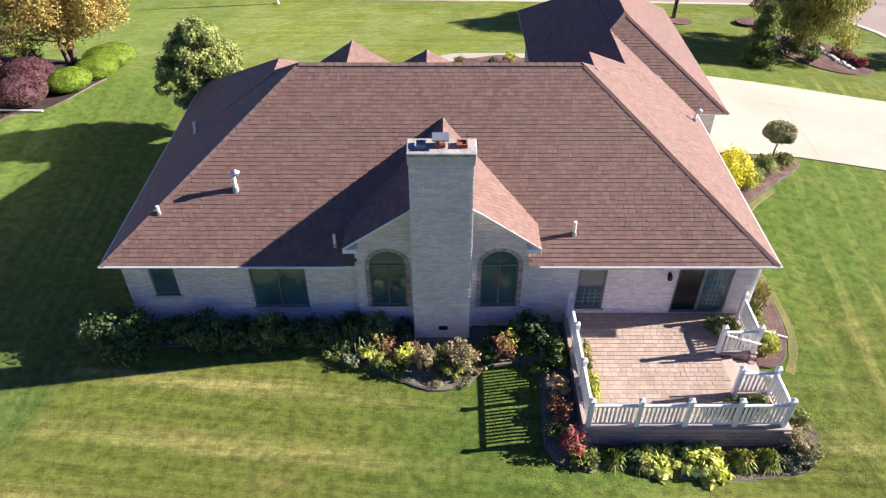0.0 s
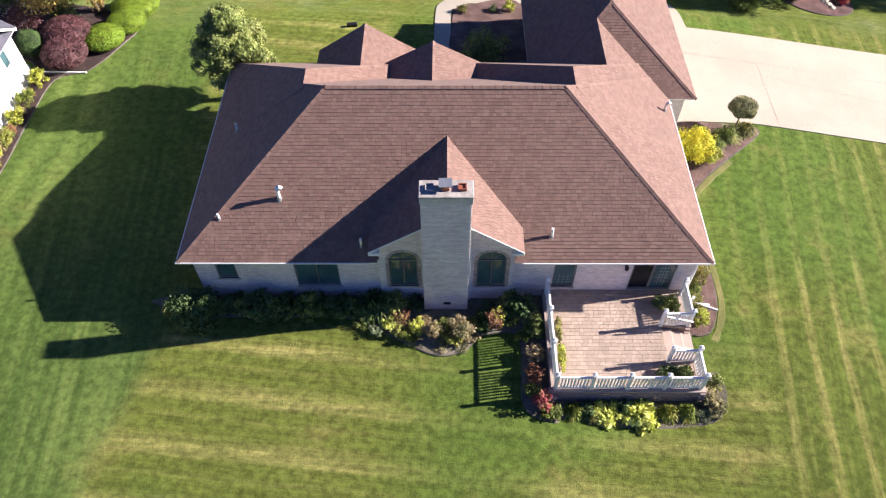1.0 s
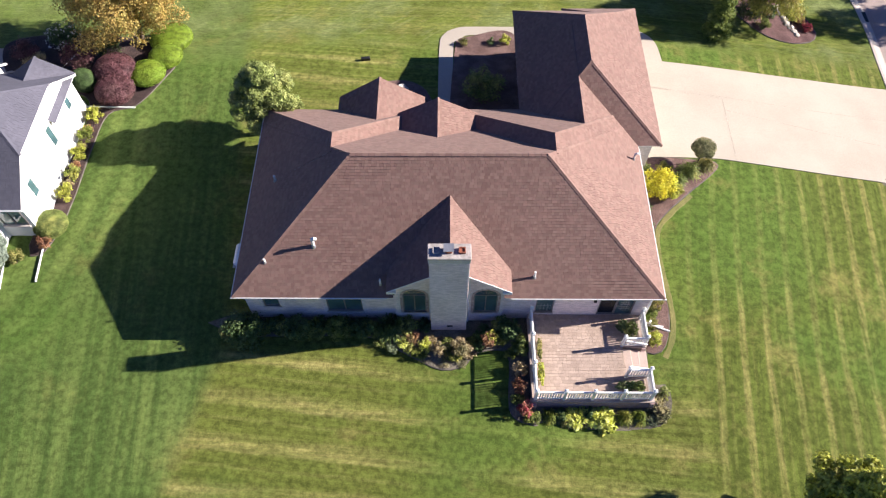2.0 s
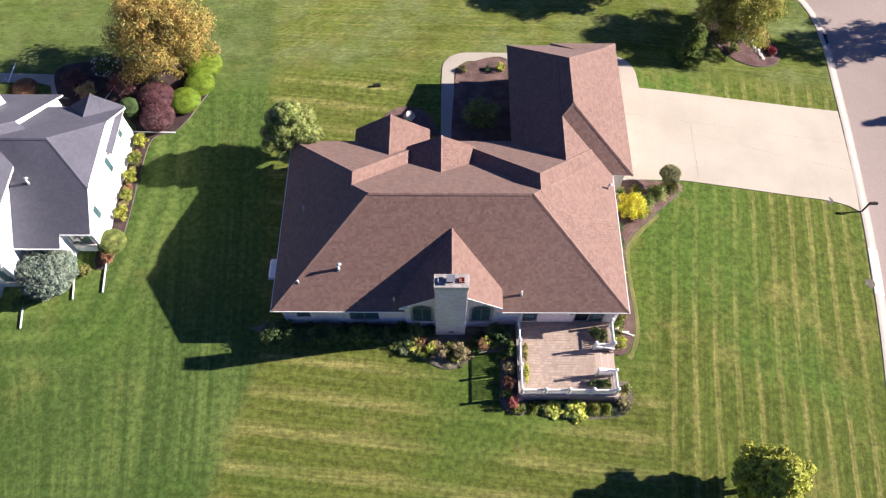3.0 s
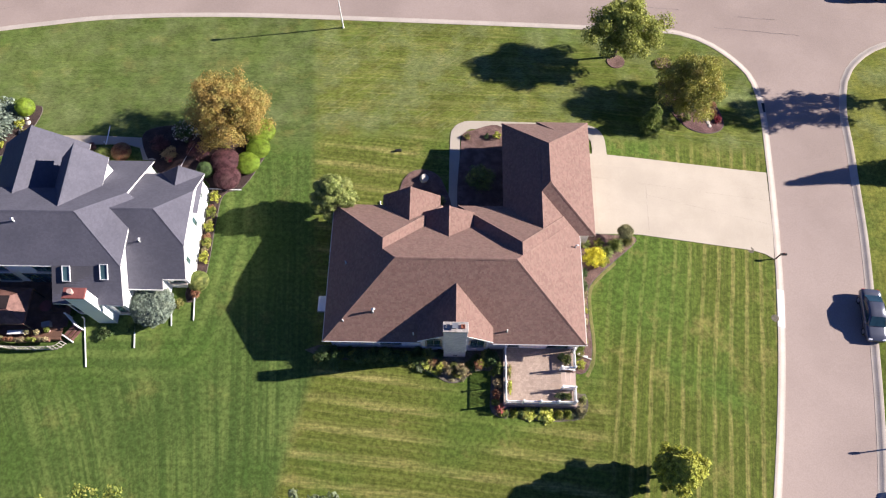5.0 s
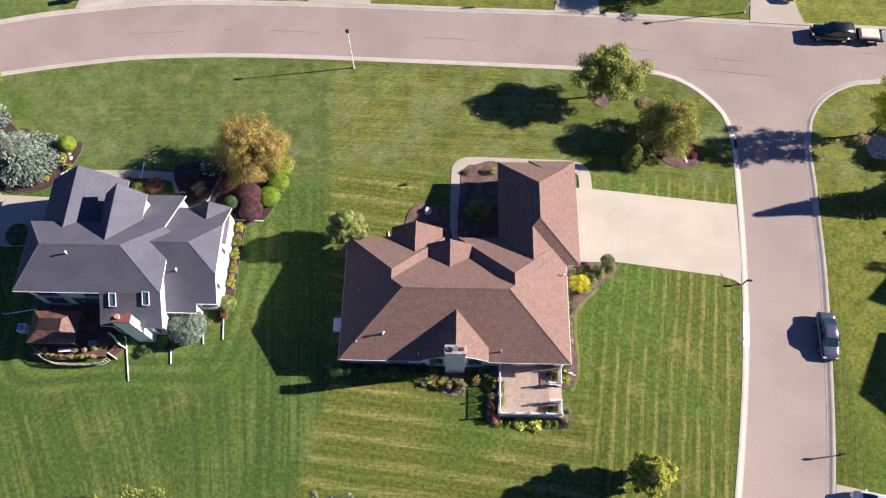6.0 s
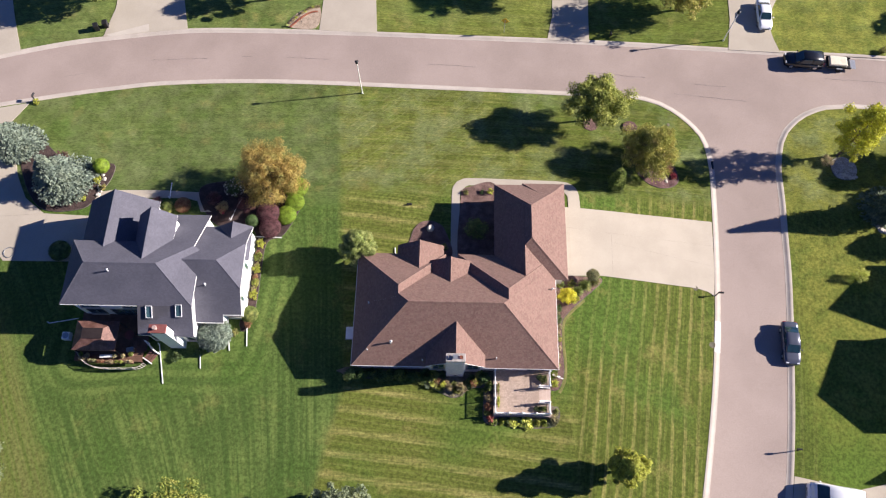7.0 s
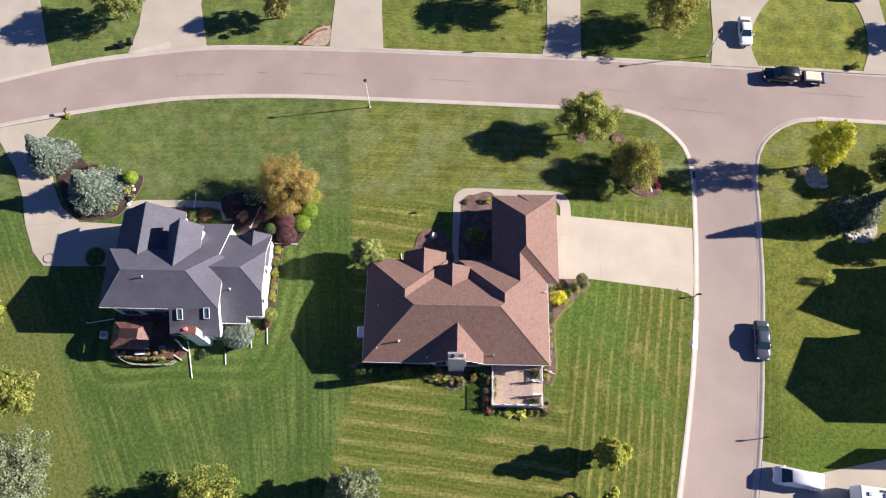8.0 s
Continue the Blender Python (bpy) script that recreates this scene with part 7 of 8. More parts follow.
GREEN = "leafy dark green shrub against the brick wall"
for i, (x, y, h, r, leaf, label, n, s) in enumerate((
    (-10.5, 16.2, 1.42, 1.35, "leaf_dark", "large dark green shrub at the house corner", 1700, 0.15),
    (-11.35, 16.1, 1.15, 0.5, "leaf_olive", "loose shrub with pale yellow tips", 450, 0.13),
    (-7.8, 16.4, 1.15, 0.85, "leaf_dark", GREEN, 1000, 0.15),
    (-5.7, 16.4, 1.05, 0.8, "leaf_green", GREEN, 900, 0.15),
    (-4.5, 16.4, 0.95, 0.7, "leaf_dark", GREEN, 800, 0.14),
    (-3.0, 16.5, 0.95, 0.8, "leaf_dark", "wispy dark perennials below the arched window", 700, 0.12),
    (-9.0, 16.7, 0.6, 0.6, "leaf_dark", "low dark foliage at the wall foot", 450, 0.12),
    (-6.75, 16.7, 0.7, 0.6, "leaf_dark", "low dark foliage at the wall foot", 450, 0.12),
    (-2.2, 16.6, 0.9, 0.7, "leaf_green", "leafy perennials below the arched window", 600, 0.11),
    (-1.3, 16.65, 0.7, 0.5, "leaf_dark", "leafy perennials beside the chimney", 420, 0.11),
    (-3.6, 15.9, 0.45, 0.5, "leaf_green", "low green perennials at the bed front", 350, 0.09),
    (-2.9, 15.45, 0.4, 0.4, "leaf_sage", "low grey-green perennials at the bed front", 300, 0.09),
    (-0.3, 14.75, 0.22, 0.45, "leaf_grey", "creeping ground cover at the bed edge", 260, 0.06),
    (0.6, 14.7, 0.2, 0.4, "leaf_grey", "creeping ground cover at the bed edge", 220, 0.06),
    (-1.4, 14.95, 0.25, 0.4, "leaf_green", "creeping ground cover at the bed edge", 240, 0.06),
    (2.6, 16.7, 0.9, 0.6, "leaf_green", "leafy shrub beside the arched window", 520, 0.13),
    (-2.4, 15.7, 0.5, 0.42, "leaf_hosta", "small pale variegated hosta", 260, 0.14),
    (-1.9, 16.0, 0.7, 0.5, "leaf_rust", "fading pinkish perennials", 320, 0.11),
    (-1.25, 15.55, 0.6, 0.42, "leaf_hosta", "yellow-green perennial clump", 320, 0.11),
    (-0.6, 15.3, 0.95, 0.5, "leaf_tan", "tan hydrangea with dried flower heads", 600, 0.11),
    (0.0, 15.2, 0.55, 0.38, "leaf_olive", "low olive perennial clump", 300, 0.1),
    (0.55, 15.35, 1.05, 0.62, "leaf_tan", "tan hydrangea with dried flower heads", 750, 0.11),
    (1.75, 16.2, 0.7, 0.6, "leaf_dark", "low dark green shrub by the chimney", 500, 0.12),
    (1.95, 15.8, 0.95, 0.5, "leaf_rust", "red and yellow autumn shrub", 550, 0.12),
    (2.15, 15.9, 1.0, 0.4, "leaf_yellow", "yellow-leaved autumn shrub", 300, 0.12),
    (3.0, 16.4, 1.1, 0.75, "leaf_dark", "dark green shrub beside the patio", 800, 0.16),
    (3.55, 15.5, 0.7, 0.6, "leaf_green", "green shrub with white-edged leaves", 600, 0.15),
    (3.5, 14.3, 0.62, 0.5, "leaf_tan", "tan and rose hydrangea beside the patio wall", 600, 0.12),
    (3.45, 13.4, 0.6, 0.48, "leaf_rust", "rose-brown hydrangea beside the patio wall", 520, 0.12),
    (3.68, 12.2, 1.0, 0.46, "leaf_red", "bright red flowering perennial", 520, 0.1),
    (4.15, 11.9, 0.45, 0.4, "leaf_green", "low green perennial", 300, 0.09),
    (4.9, 12.0, 0.45, 0.42, "leaf_spring", "grey-green grassy clump by the patio wall", 380, 0.1),
    (5.6, 11.8, 0.4, 0.35, "leaf_olive", "grey-green grassy clump by the patio wall", 260, 0.1),
    (6.15, 11.9, 0.42, 0.72, "leaf_hosta", "lime yellow hosta before the patio wall", 330, 0.30),
    (7.45, 11.9, 0.46, 0.82, "leaf_hosta", "large lime yellow hosta before the patio wall", 400, 0.30),
    (8.55, 11.95, 0.5, 0.42, "leaf_spring", "grey-green grassy clump by the patio wall", 300, 0.1),
    (5.4, 12.1, 0.5, 0.4, "leaf_dark", "low dark green foliage by the patio wall", 300, 0.12),
    (6.8, 12.15, 0.5, 0.4, "leaf_dark", "low dark green foliage by the patio wall", 300, 0.12),
    (9.7, 12.15, 0.4, 0.4, "leaf_grey", "low grey-green clump in gravel", 300, 0.07),
    (10.55, 12.2, 0.35, 0.35, "leaf_grey", "low grey-green clump in gravel", 260, 0.07),
    (9.9, 11.8, 0.35, 0.4, "leaf_sage", "low grey-green clump in gravel", 260, 0.07),
    (9.25, 11.95, 0.45, 0.45, "leaf_spring", "olive ornamental grass clump", 450, 0.11),
    (10.15, 12.55, 0.7, 0.5, "leaf_grey", "grey-green shrub at the patio corner", 520, 0.1),
    (10.5, 13.05, 0.6, 0.42, "leaf_green", "low shrub at the patio corner", 350, 0.1),
    (10.45, 15.95, 0.8, 0.5, "leaf_yellow", "yellow-green shrub by the patio steps", 520, 0.12),
    (10.5, 16.9, 0.5, 0.4, "leaf_olive", "low olive ground cover by the wall", 260, 0.08),
    (10.6, 17.6, 0.45, 0.45, "leaf_green", "low green ground cover by the wall", 260, 0.08),
    (10.9, 19.0, 0.4, 0.4, "leaf_grey", "low grey-green clump in mulch", 220, 0.08),
    (11.25, 22.2, 0.4, 0.38, "leaf_grey", "low grey-green clump in mulch", 200, 0.08),
    (10.72, 17.75, 1.5, 0.42, "leaf_olive", "narrow upright olive-green shrub at the house end", 900, 0.1),
    (11.1, 19.8, 0.35, 0.32, "leaf_tan", "small fading clump in mulch", 160, 0.09),
    (11.15, 20.7, 0.4, 0.35, "leaf_yellow", "small yellow clump in mulch", 180, 0.09),
    (11.1, 21.6, 0.35, 0.3, "leaf_tan", "small fading clump in mulch", 150, 0.09),
    (11.1, 22.9, 0.6, 0.55, "leaf_dark", "low green shrub in mulch", 420, 0.11),
    (11.2, 24.2, 0.6, 0.5, "leaf_dark", "low green shrub in mulch", 400, 0.11),
    (11.4, 27.0, 0.8, 0.7, "leaf_green", "leafy green shrub by the garage wall", 520, 0.12),
    (12.7, 27.1, 0.6, 0.6, "leaf_spring", "low green shrub in mulch", 420, 0.11),
    (10.9, 23.6, 0.5, 0.5, "leaf_grey", "low grey-green clump in mulch", 260, 0.08),
    (10.95, 21.0, 0.45, 0.45, "leaf_green", "low green clump in mulch", 240, 0.08),
    (12.0, 25.5, 1.7, 1.12, "leaf_gold", "bright golden yellow shrub", 2400, 0.13),
    (12.9, 25.3, 0.9, 0.65, "leaf_yellow", "pale yellow shrub", 700, 0.15),
    (13.3, 26.2, 0.6, 0.6, "leaf_green", "clump of green daylilies in mulch", 520, 0.2),
    (14.2, 26.9, 0.65, 0.7, "leaf_green", "clump of green daylilies in mulch", 560, 0.2),
    (15.3, 27.5, 0.55, 0.6, "leaf_olive", "clump of fading daylilies in mulch", 400, 0.2),
    (2.2, 33.2, 1.7, 1.6, "leaf_green", "large dark shrub in the shaded court", 1500, 0.15),
    (0.95, 38.2, 0.6, 0.42, "leaf_olive", "small rounded green shrub in mulch", 350, 0.09),
    (2.8, 38.3, 0.45, 0.35, "leaf_dark", "small dark shrub in mulch", 220, 0.09),
    (3.75, 38.3, 0.7, 0.5, "leaf_yellow", "small yellow shrub in mulch", 420, 0.1),
    (-1.5, 31.0, 0.9, 0.6, "leaf_olive", "yellowish shrub by the front walk", 450, 0.12),
)):
    if "grass" in label or "daylil" in label or "wispy" in label:
        plant_clump(x, y, h, r, leaf, label, 200 + i, int(900 * r), 0.022)
    else:
        plant_shrub(x, y, h, r, leaf, label, 200 + i, leaves=n, size=s, clumps=max(7, int(14 * r)))
# low growth that crowds the shaded bed
rng = random.Random(77)
for i in range(26):
    x = -11.0 + 7.6 * (i + rng.random()) / 26
    leaf = rng.choice(("leaf_green", "leaf_dark", "leaf_spring", "leaf_green"))
    plant_shrub(x, rng.uniform(16.25, 16.85), rng.uniform(0.35, 0.75), rng.uniform(0.4, 0.62), leaf, "low leafy green growth in the shaded bed", 700 + i, leaves=420, size=0.13, clumps=8, group="low growth along the brick wall")
for i, (x, y, leaf) in enumerate(((-2.6, 16.1, "leaf_rust"), (-1.6, 15.2, "leaf_spring"), (-0.95, 15.9, "leaf_tan"), (-0.1, 15.75, "leaf_green"), (0.25, 15.0, "leaf_spring"), (1.0, 15.2, "leaf_tan"), (1.2, 15.9, "leaf_green"), (-3.2, 16.0, "leaf_green"), (-2.0, 15.4, "leaf_green"), (1.5, 15.5, "leaf_dark"), (2.6, 15.9, "leaf_green"), (3.1, 15.2, "leaf_spring"), (3.35, 12.8, "leaf_green"), (3.9, 11.9, "leaf_spring"), (10.3, 11.95, "leaf_grey"))):
    plant_shrub(x, y, 0.3 + 0.06 * (i % 5), 0.42, leaf, "small mixed perennial at the bed front", 740 + i, leaves=330, size=0.1, clumps=8, group="perennials at the bed front")
# plants on the patio
for i, (x, y, h, r, ry, leaf, label, n) in enumerate((
    (9.2, 16.3, 0.5, 0.5, 0.55, "leaf_green", "leafy green plants in the patio corner", 600),
    (8.8, 16.5, 0.4, 0.35, 0.4, "leaf_dark", "leafy green plants in the patio corner", 350),
    (8.6, 13.25, 0.4, 0.55, 0.35, "leaf_dark", "green plants along the patio railing", 480),
    (9.2, 13.2, 0.45, 0.35, 0.35, "leaf_green", "green plants along the patio railing", 350),
    (4.52, 15.2, 0.35, 0.16, 0.8, "leaf_olive", "thin yellow-green strip of plants along the railing", 300),
    (4.52, 13.9, 0.4, 0.18, 0.8, "leaf_yellow", "thin yellow-green strip of plants along the railing", 320),
)):
    plant_shrub(x, y, h, r, leaf, label, 300 + i, leaves=n, size=0.11, clumps=10, z=DECK, ry=ry)
# weeping standard beside the drive
plant_tree(14.9, 27.75, 1.95, 0.72, "leaf_grey", "small round-headed standard tree on a thin stem", 330, leaves=5200, size=0.07, ball=True, droop=0.5, clumps=18, clear=0.55, trunk=0.035)
# clipped mounds and shrubs of the dark bed
plant_ball(-19.6, 34.6, 0.95, 1.2, "leaf_lime", "clipped bright green rounded shrub", 340)
plant_ball(-18.8, 36.3, 0.95, 1.15, "leaf_lime", "clipped bright green rounded shrub", 341)
plant_ball(-18.9, 38.3, 1.0, 1.45, "leaf_lime", "clipped bright green rounded shrub", 342)
plant_ball(-21.2, 32.9, 1.4, 1.25, "leaf_plum", "dense rounded plum-purple shrub", 343, leaves=5200, size=0.085)
plant_ball(-21.6, 34.6, 1.55, 1.35, "leaf_plum", "dense rounded plum-purple shrub", 344, leaves=5200, size=0.085)
plant_ball(-42.2, 40.7, 1.7, 0.95, "leaf_lime", "bright green ball-shaped shrub", 345, leaves=2000)
plant_ball(-23.3, 33.6, 1.6, 0.75, "leaf_dark", "rounded dark green shrub", 346)
plant_ball(-44.4, 29.6, 1.5, 1.2, "leaf_dark", "rounded dark shrub by the garage", 347)
white_shrub = plant_shrub(-26.0, 38.0, 1.6, 1.3, "leaf_dark", "dark shrub dotted with white flower heads", 360, leaves=1300, size=0.13, clumps=14)
v, f = leaf_cloud([(0.0, 0.0, 0.8, 1.25, 1.1, 0.85)], 150, 0.17, 361, inner=0.85)
mesh_part("blossoms", v, f, M["leaf_white"], white_shrub, "pale white flower heads")["kind"] = "stuff"
plant_ball(-33.3, 35.3, 1.0, 0.75, "leaf_green", "rounded green shrub by the walk", 348)
plant_ball(-31.6, 35.6, 1.1, 0.95, "leaf_rust", "rounded rust-red shrub by the walk", 349)
plant_ball(-22.3, 22.7, 1.2, 0.95, "leaf_green", "clipped green shrub at the wall corner", 350)
for i, (x, y, h, r, leaf, label) in enumerate((
    (-24.2, 35.6, 1.9, 1.3, "leaf_plum", "dark plum-leaved shrub"), 
    (-28.0, 36.4, 1.4, 1.1, "leaf_plum", "dark purple shrub by the walk"), (-27.0, 35.4, 1.2, 0.9, "leaf_tan", "tan and green shrub"),
    (-22.7, 37.0, 1.3, 1.0, "leaf_dark", "dark green shrub under the tree"), (-22.6, 34.4, 0.6, 0.5, "leaf_yellow", "small yellow shrub in dark mulch"),
    (-21.9, 36.2, 0.5, 0.45, "leaf_yellow", "small yellow shrub in dark mulch"),
*[(-22.3, 25.7 + 1.4 * k, 0.55, 0.42, ("leaf_tan", "leaf_rust")[k % 2], "low tan and rust clump along the white wall") for k in range(5)],
    (-22.1, 31.0, 1.0, 0.62, "leaf_yellow", "yellow-green shrub along the white wall"), (-22.2, 29.4, 1.0, 0.62, "leaf_spring", "yellow-green shrub along the white wall"),
    (-22.2, 27.9, 1.0, 0.6, "leaf_yellow", "yellow-green shrub along the white wall"), (-22.2, 26.4, 1.0, 0.6, "leaf_spring", "yellow-green shrub along the white wall"),
    (-22.2, 25.0, 1.0, 0.6, "leaf_yellow", "yellow-green shrub along the white wall"), (-22.4, 21.6, 0.8, 0.5, "leaf_rust", "rust-red shrub at the wall corner"),
    (-23.8, 20.6, 0.9, 0.6, "leaf_olive", "olive shrub at the wall corner"), (-27.0, 35.0, 0.6, 0.45, "leaf_red", "small red shrub"),
    (-42.4, 38.9, 0.7, 0.6, "leaf_yellow", "yellow shrub among pale stones"), (-41.6, 37.9, 0.6, 0.5, "leaf_olive", "olive shrub among pale stones"),
    (-43.4, 36.4, 0.5, 0.4, "leaf_yellow", "small yellow shrub in mulch"), (-47.4, 42.0, 1.2, 1.0, "leaf_plum", "dark purple shrub under the spruce"),
    (-34.8, 36.2, 0.7, 0.7, "leaf_plum", "dark low shrub by the walk"),
    (26.0, 41.8, 0.55, 0.5, "leaf_red", "low crimson shrub among stones"), (25.6, 42.6, 0.6, 0.62, "leaf_rust", "rust-red shrub among stones"), (25.4, 43.5, 0.7, 0.7, "leaf_rust", "rust-red shrub among stones"), (22.7, 41.7, 0.7, 0.6, "leaf_green", "leafy green shrub in the mulch bed"), (23.4, 43.2, 0.8, 0.7, "leaf_dark", "dark shrub in the mulch bed"),
    (21.6, 42.6, 1.3, 1.1, "leaf_dark", "dark shrub in the mulch bed"), (21.2, 45.4, 1.6, 1.2, "leaf_plum", "purple-brown shrub in the mulch bed"),
    (45.7, 29.3, 1.7, 0.95, "leaf_hosta", "small pale yellow shrub on the lawn"), (45.0, 44.4, 0.9, 1.0, "leaf_tan", "low tan shrub under the tree"),
    (-53.4, 50.7, 0.6, 0.5, "leaf_yellow", "yellow flowers round the mailbox post"),
    (55.2, 60.9, 0.9, 0.7, "leaf_olive", "small shrub by the kerb"),
    (-29.6, 18.0, 0.5, 0.8, "leaf_dark", "low green plants by the chimney"), (-27.2, 18.6, 0.5, 0.7, "leaf_dark", "low green plants by the wall"),
)):
    plant_shrub(x, y, h, r, leaf, label, 400 + i, leaves=int(500 * r / 0.7), size=0.13, clumps=max(7, int(12 * r)))
plant_ball(-25.6, 20.2, 2.3, 1.75, "leaf_blue", "rounded blue-grey globe spruce by the wall", 440, leaves=15000, size=0.11, category="spruce", clumpy=True)


def stone(x, y, r, seed, label="pale weathered field stone", flat=0.6, name="stone"):
    ob = thing(name, x, y, None, 0, label, "stone", "pale stones in the beds")
    bm = bmesh.new()
    bmesh.ops.create_icosphere(bm, subdivisions=2, radius=r)
    for v in bm.verts:
        v.co *= 1 + 0.35 * noise.noise(v.co * (1.5 / r) + Vector((seed * 3.7, 0, 0)))
        v.co.z = v.co.z * flat + r * flat * 0.55
    part("boulder", bm, M["rock"], ob)


rng = random.Random(9)
for i in range(9):
    t = i / 8
    stone(24.45 + 0.65 * t * t + rng.uniform(-0.05, 0.05), 44.2 - 3.1 * t, rng.uniform(0.22, 0.32), i, flat=0.5)
for i in range(8):
    stone(-41.9 + rng.uniform(-0.6, 0.5), 37.0 + 0.55 * i, rng.uniform(0.18, 0.3), 20 + i)
for i in range(7):
    stone(46.2 + 0.36 * i, 42.5 + 0.2 * math.sin(i), rng.uniform(0.18, 0.3), 40 + i)
for i in range(8):
    stone(49.8 + 0.4 * i, 35.4 + rng.uniform(-0.3, 0.3), rng.uniform(0.2, 0.35), 60 + i)
stone(-3.05, 33.4, 0.42, 80, "pale round garden stone in mulch", 0.8)

# ---- vehicles ----
def loft(bm, rings):
    made = [[bm.verts.new(p) for p in ring] for ring in rings]
    n = len(rings[0])
    for a, b in zip(made, made[1:]):
        for k in range(n):
            bm.faces.new((a[k], a[(k + 1) % n], b[(k + 1) % n], b[k]))
    bm.faces.new(made[0][::-1])
    bm.faces.new(made[-1])
    return bm


def body_ring(x, w, low, high):
    """A car's cross-section, with tucked sills, bulging flanks and rounded shoulders."""
    h = high - low
    pts = [(0.55, 0.0), (0.90, 0.03), (0.985, 0.25), (1.0, 0.55), (0.975, 0.80), (0.90, 0.95), (0.60, 1.0)]
    side = [(x, w * a, low + h * b) for a, b in pts]
    return side + [(px, -py, pz) for px, py, pz in reversed(side)]


def cabin_ring(x, w, low, high):
    h = max(0.02, high - low)
    pts = [(1.0, 0.0), (0.94, 0.45), (0.85, 0.88), (0.72, 1.0), (0.3, 1.03)]
    side = [(x, w * a, low + h * b) for a, b in pts]
    return side + [(px, -py, pz) for px, py, pz in reversed(side)]


def pane_on(car, name, pts, out):
    """A thin pane of glass on four points, lifted outward."""
    n = Vector(out).normalized() * 0.04
    a = [Vector(p) + n for p in pts]
    b = [Vector(p) - n * 0.5 for p in pts]
    bm = bmesh.new()
    va, vb = [bm.verts.new(p) for p in a], [bm.verts.new(p) for p in b]
    bm.faces.new(va)
    bm.faces.new(vb[::-1])
    for i in range(len(pts)):
        j = (i + 1) % len(pts)
        bm.faces.new((va[i], vb[i], vb[j], va[j]))
    part(name, bm, M["car_glass"], car)


def build_car(name, x, y, turn, paint, label, category, length, width, belt, height, nose, screen, roof0, roof1, tail, hood, trunk, wheel=0.33, windows=True):
    """Front at +x. nose..tail: where the cabin's foot begins and ends; screen: its top; hood and trunk: their heights."""
    car = thing(name, x, y, ground_z(x, y) - 0.10 if abs(y - 60) < 3 or 30 < x < 39 else ground_z(x, y) + 0.03, turn, label, category)
    half, w = length / 2, width / 2
    st = [(-half, 0.80, 0.42, trunk - 0.14), (-half + 0.10, 0.92, 0.30, trunk - 0.03), (-half + 0.5, 0.98, 0.24, trunk), (tail, 1.0, 0.22, belt), (0, 1.0, 0.21, belt), (nose, 1.0, 0.22, belt - 0.02), ((nose + half) / 2, 0.99, 0.22, (belt + hood) / 2 - 0.01), (half - 0.45, 0.95, 0.24, hood), (half - 0.12, 0.86, 0.30, hood - 0.12), (half, 0.70, 0.40, hood - 0.25)]
    bm = bmesh.new()
    loft(bm, [body_ring(px, w * k, lo, hi) for px, k, lo, hi in st])
    body = part("body", bm, paint, car, smooth=True)
    cab = w * 0.90
    top = height
    bm = bmesh.new()
    loft(bm, [cabin_ring(tail, cab * 0.93, belt - 0.05, belt + 0.02), cabin_ring(roof0, cab * 0.98, belt - 0.05, top - 0.03), cabin_ring((roof0 + roof1) / 2, cab, belt - 0.05, top), cabin_ring(roof1, cab * 0.99, belt - 0.05, top - 0.02), cabin_ring(nose, cab * 0.95, belt - 0.06, belt)])
    part("cabin", bm, paint, car, smooth=True)
    for name_, x0, x1, z0, z1, way in (("windscreen", nose - 0.06, roof1 + 0.03, belt + 0.03, top - 0.04, 1), ("rear_window", tail + 0.05, roof0 - 0.03, belt + 0.04, top - 0.05, -1)):
        pane_on(car, name_, [(x0, cab * 0.86, z0), (x1, cab * 0.70, z1), (x1, -cab * 0.70, z1), (x0, -cab * 0.86, z0)], (way * (top - belt), 0, abs(x0 - x1)))
    if windows:
        mid = (roof0 + roof1) / 2
        for s in (1, -1):
            for a, b, c, d in ((nose - 0.35, roof1 - 0.05, mid + 0.05, mid + 0.05), (mid - 0.05, mid - 0.05, roof0 + 0.1, tail + 0.45)):
                pane_on(car, "side_window", [(a, s * cab * 0.985, belt + 0.04), (b, s * cab * 0.87, top - 0.12), (c, s * cab * 0.87, top - 0.12), (d, s * cab * 0.985, belt + 0.04)], (0, s, 0.3))
    for px in (half - 0.92, -half + 0.95):
        for s in (1, -1):
            bm = bmesh.new()
            tube(bm, [(px, s * (w - 0.23), wheel), (px, s * (w - 0.20), wheel), (px, s * (w - 0.03), wheel), (px, s * (w + 0.0), wheel)], [wheel * 0.92, wheel, wheel, wheel * 0.92], 22)
            tyre = part("wheel", bm, M["rubber"], car, "black tyre with alloy rim")
            bm = bmesh.new()
            tube(bm, [(px, s * (w - 0.02), wheel), (px, s * (w + 0.012), wheel)], [wheel * 0.66, wheel * 0.58], 18)
            part("rim", bm, M["alloy"], tyre)
    for s in (1, -1):
        part("headlight", boxes((half - 0.26, half - 0.07, s * w * 0.62 - 0.17, s * w * 0.62 + 0.17, hood - 0.24, hood - 0.10), soft=0.03), M["lamp_clear"], car)
        part("tail_light", boxes((-half + 0.0, -half + 0.16, s * w * 0.66 - 0.17, s * w * 0.66 + 0.17, trunk - 0.24, trunk - 0.10), soft=0.03), M["lamp_red"], car)
        part("mirror", boxes((nose - 0.42, nose - 0.25, s * (w + 0.07) - 0.09, s * (w + 0.07) + 0.09, belt, belt + 0.13), soft=0.03), paint, car)
    part("grille", boxes((half - 0.05, half + 0.005, -0.42, 0.42, 0.45, 0.62), soft=0.01), M["black"], car)
    return car


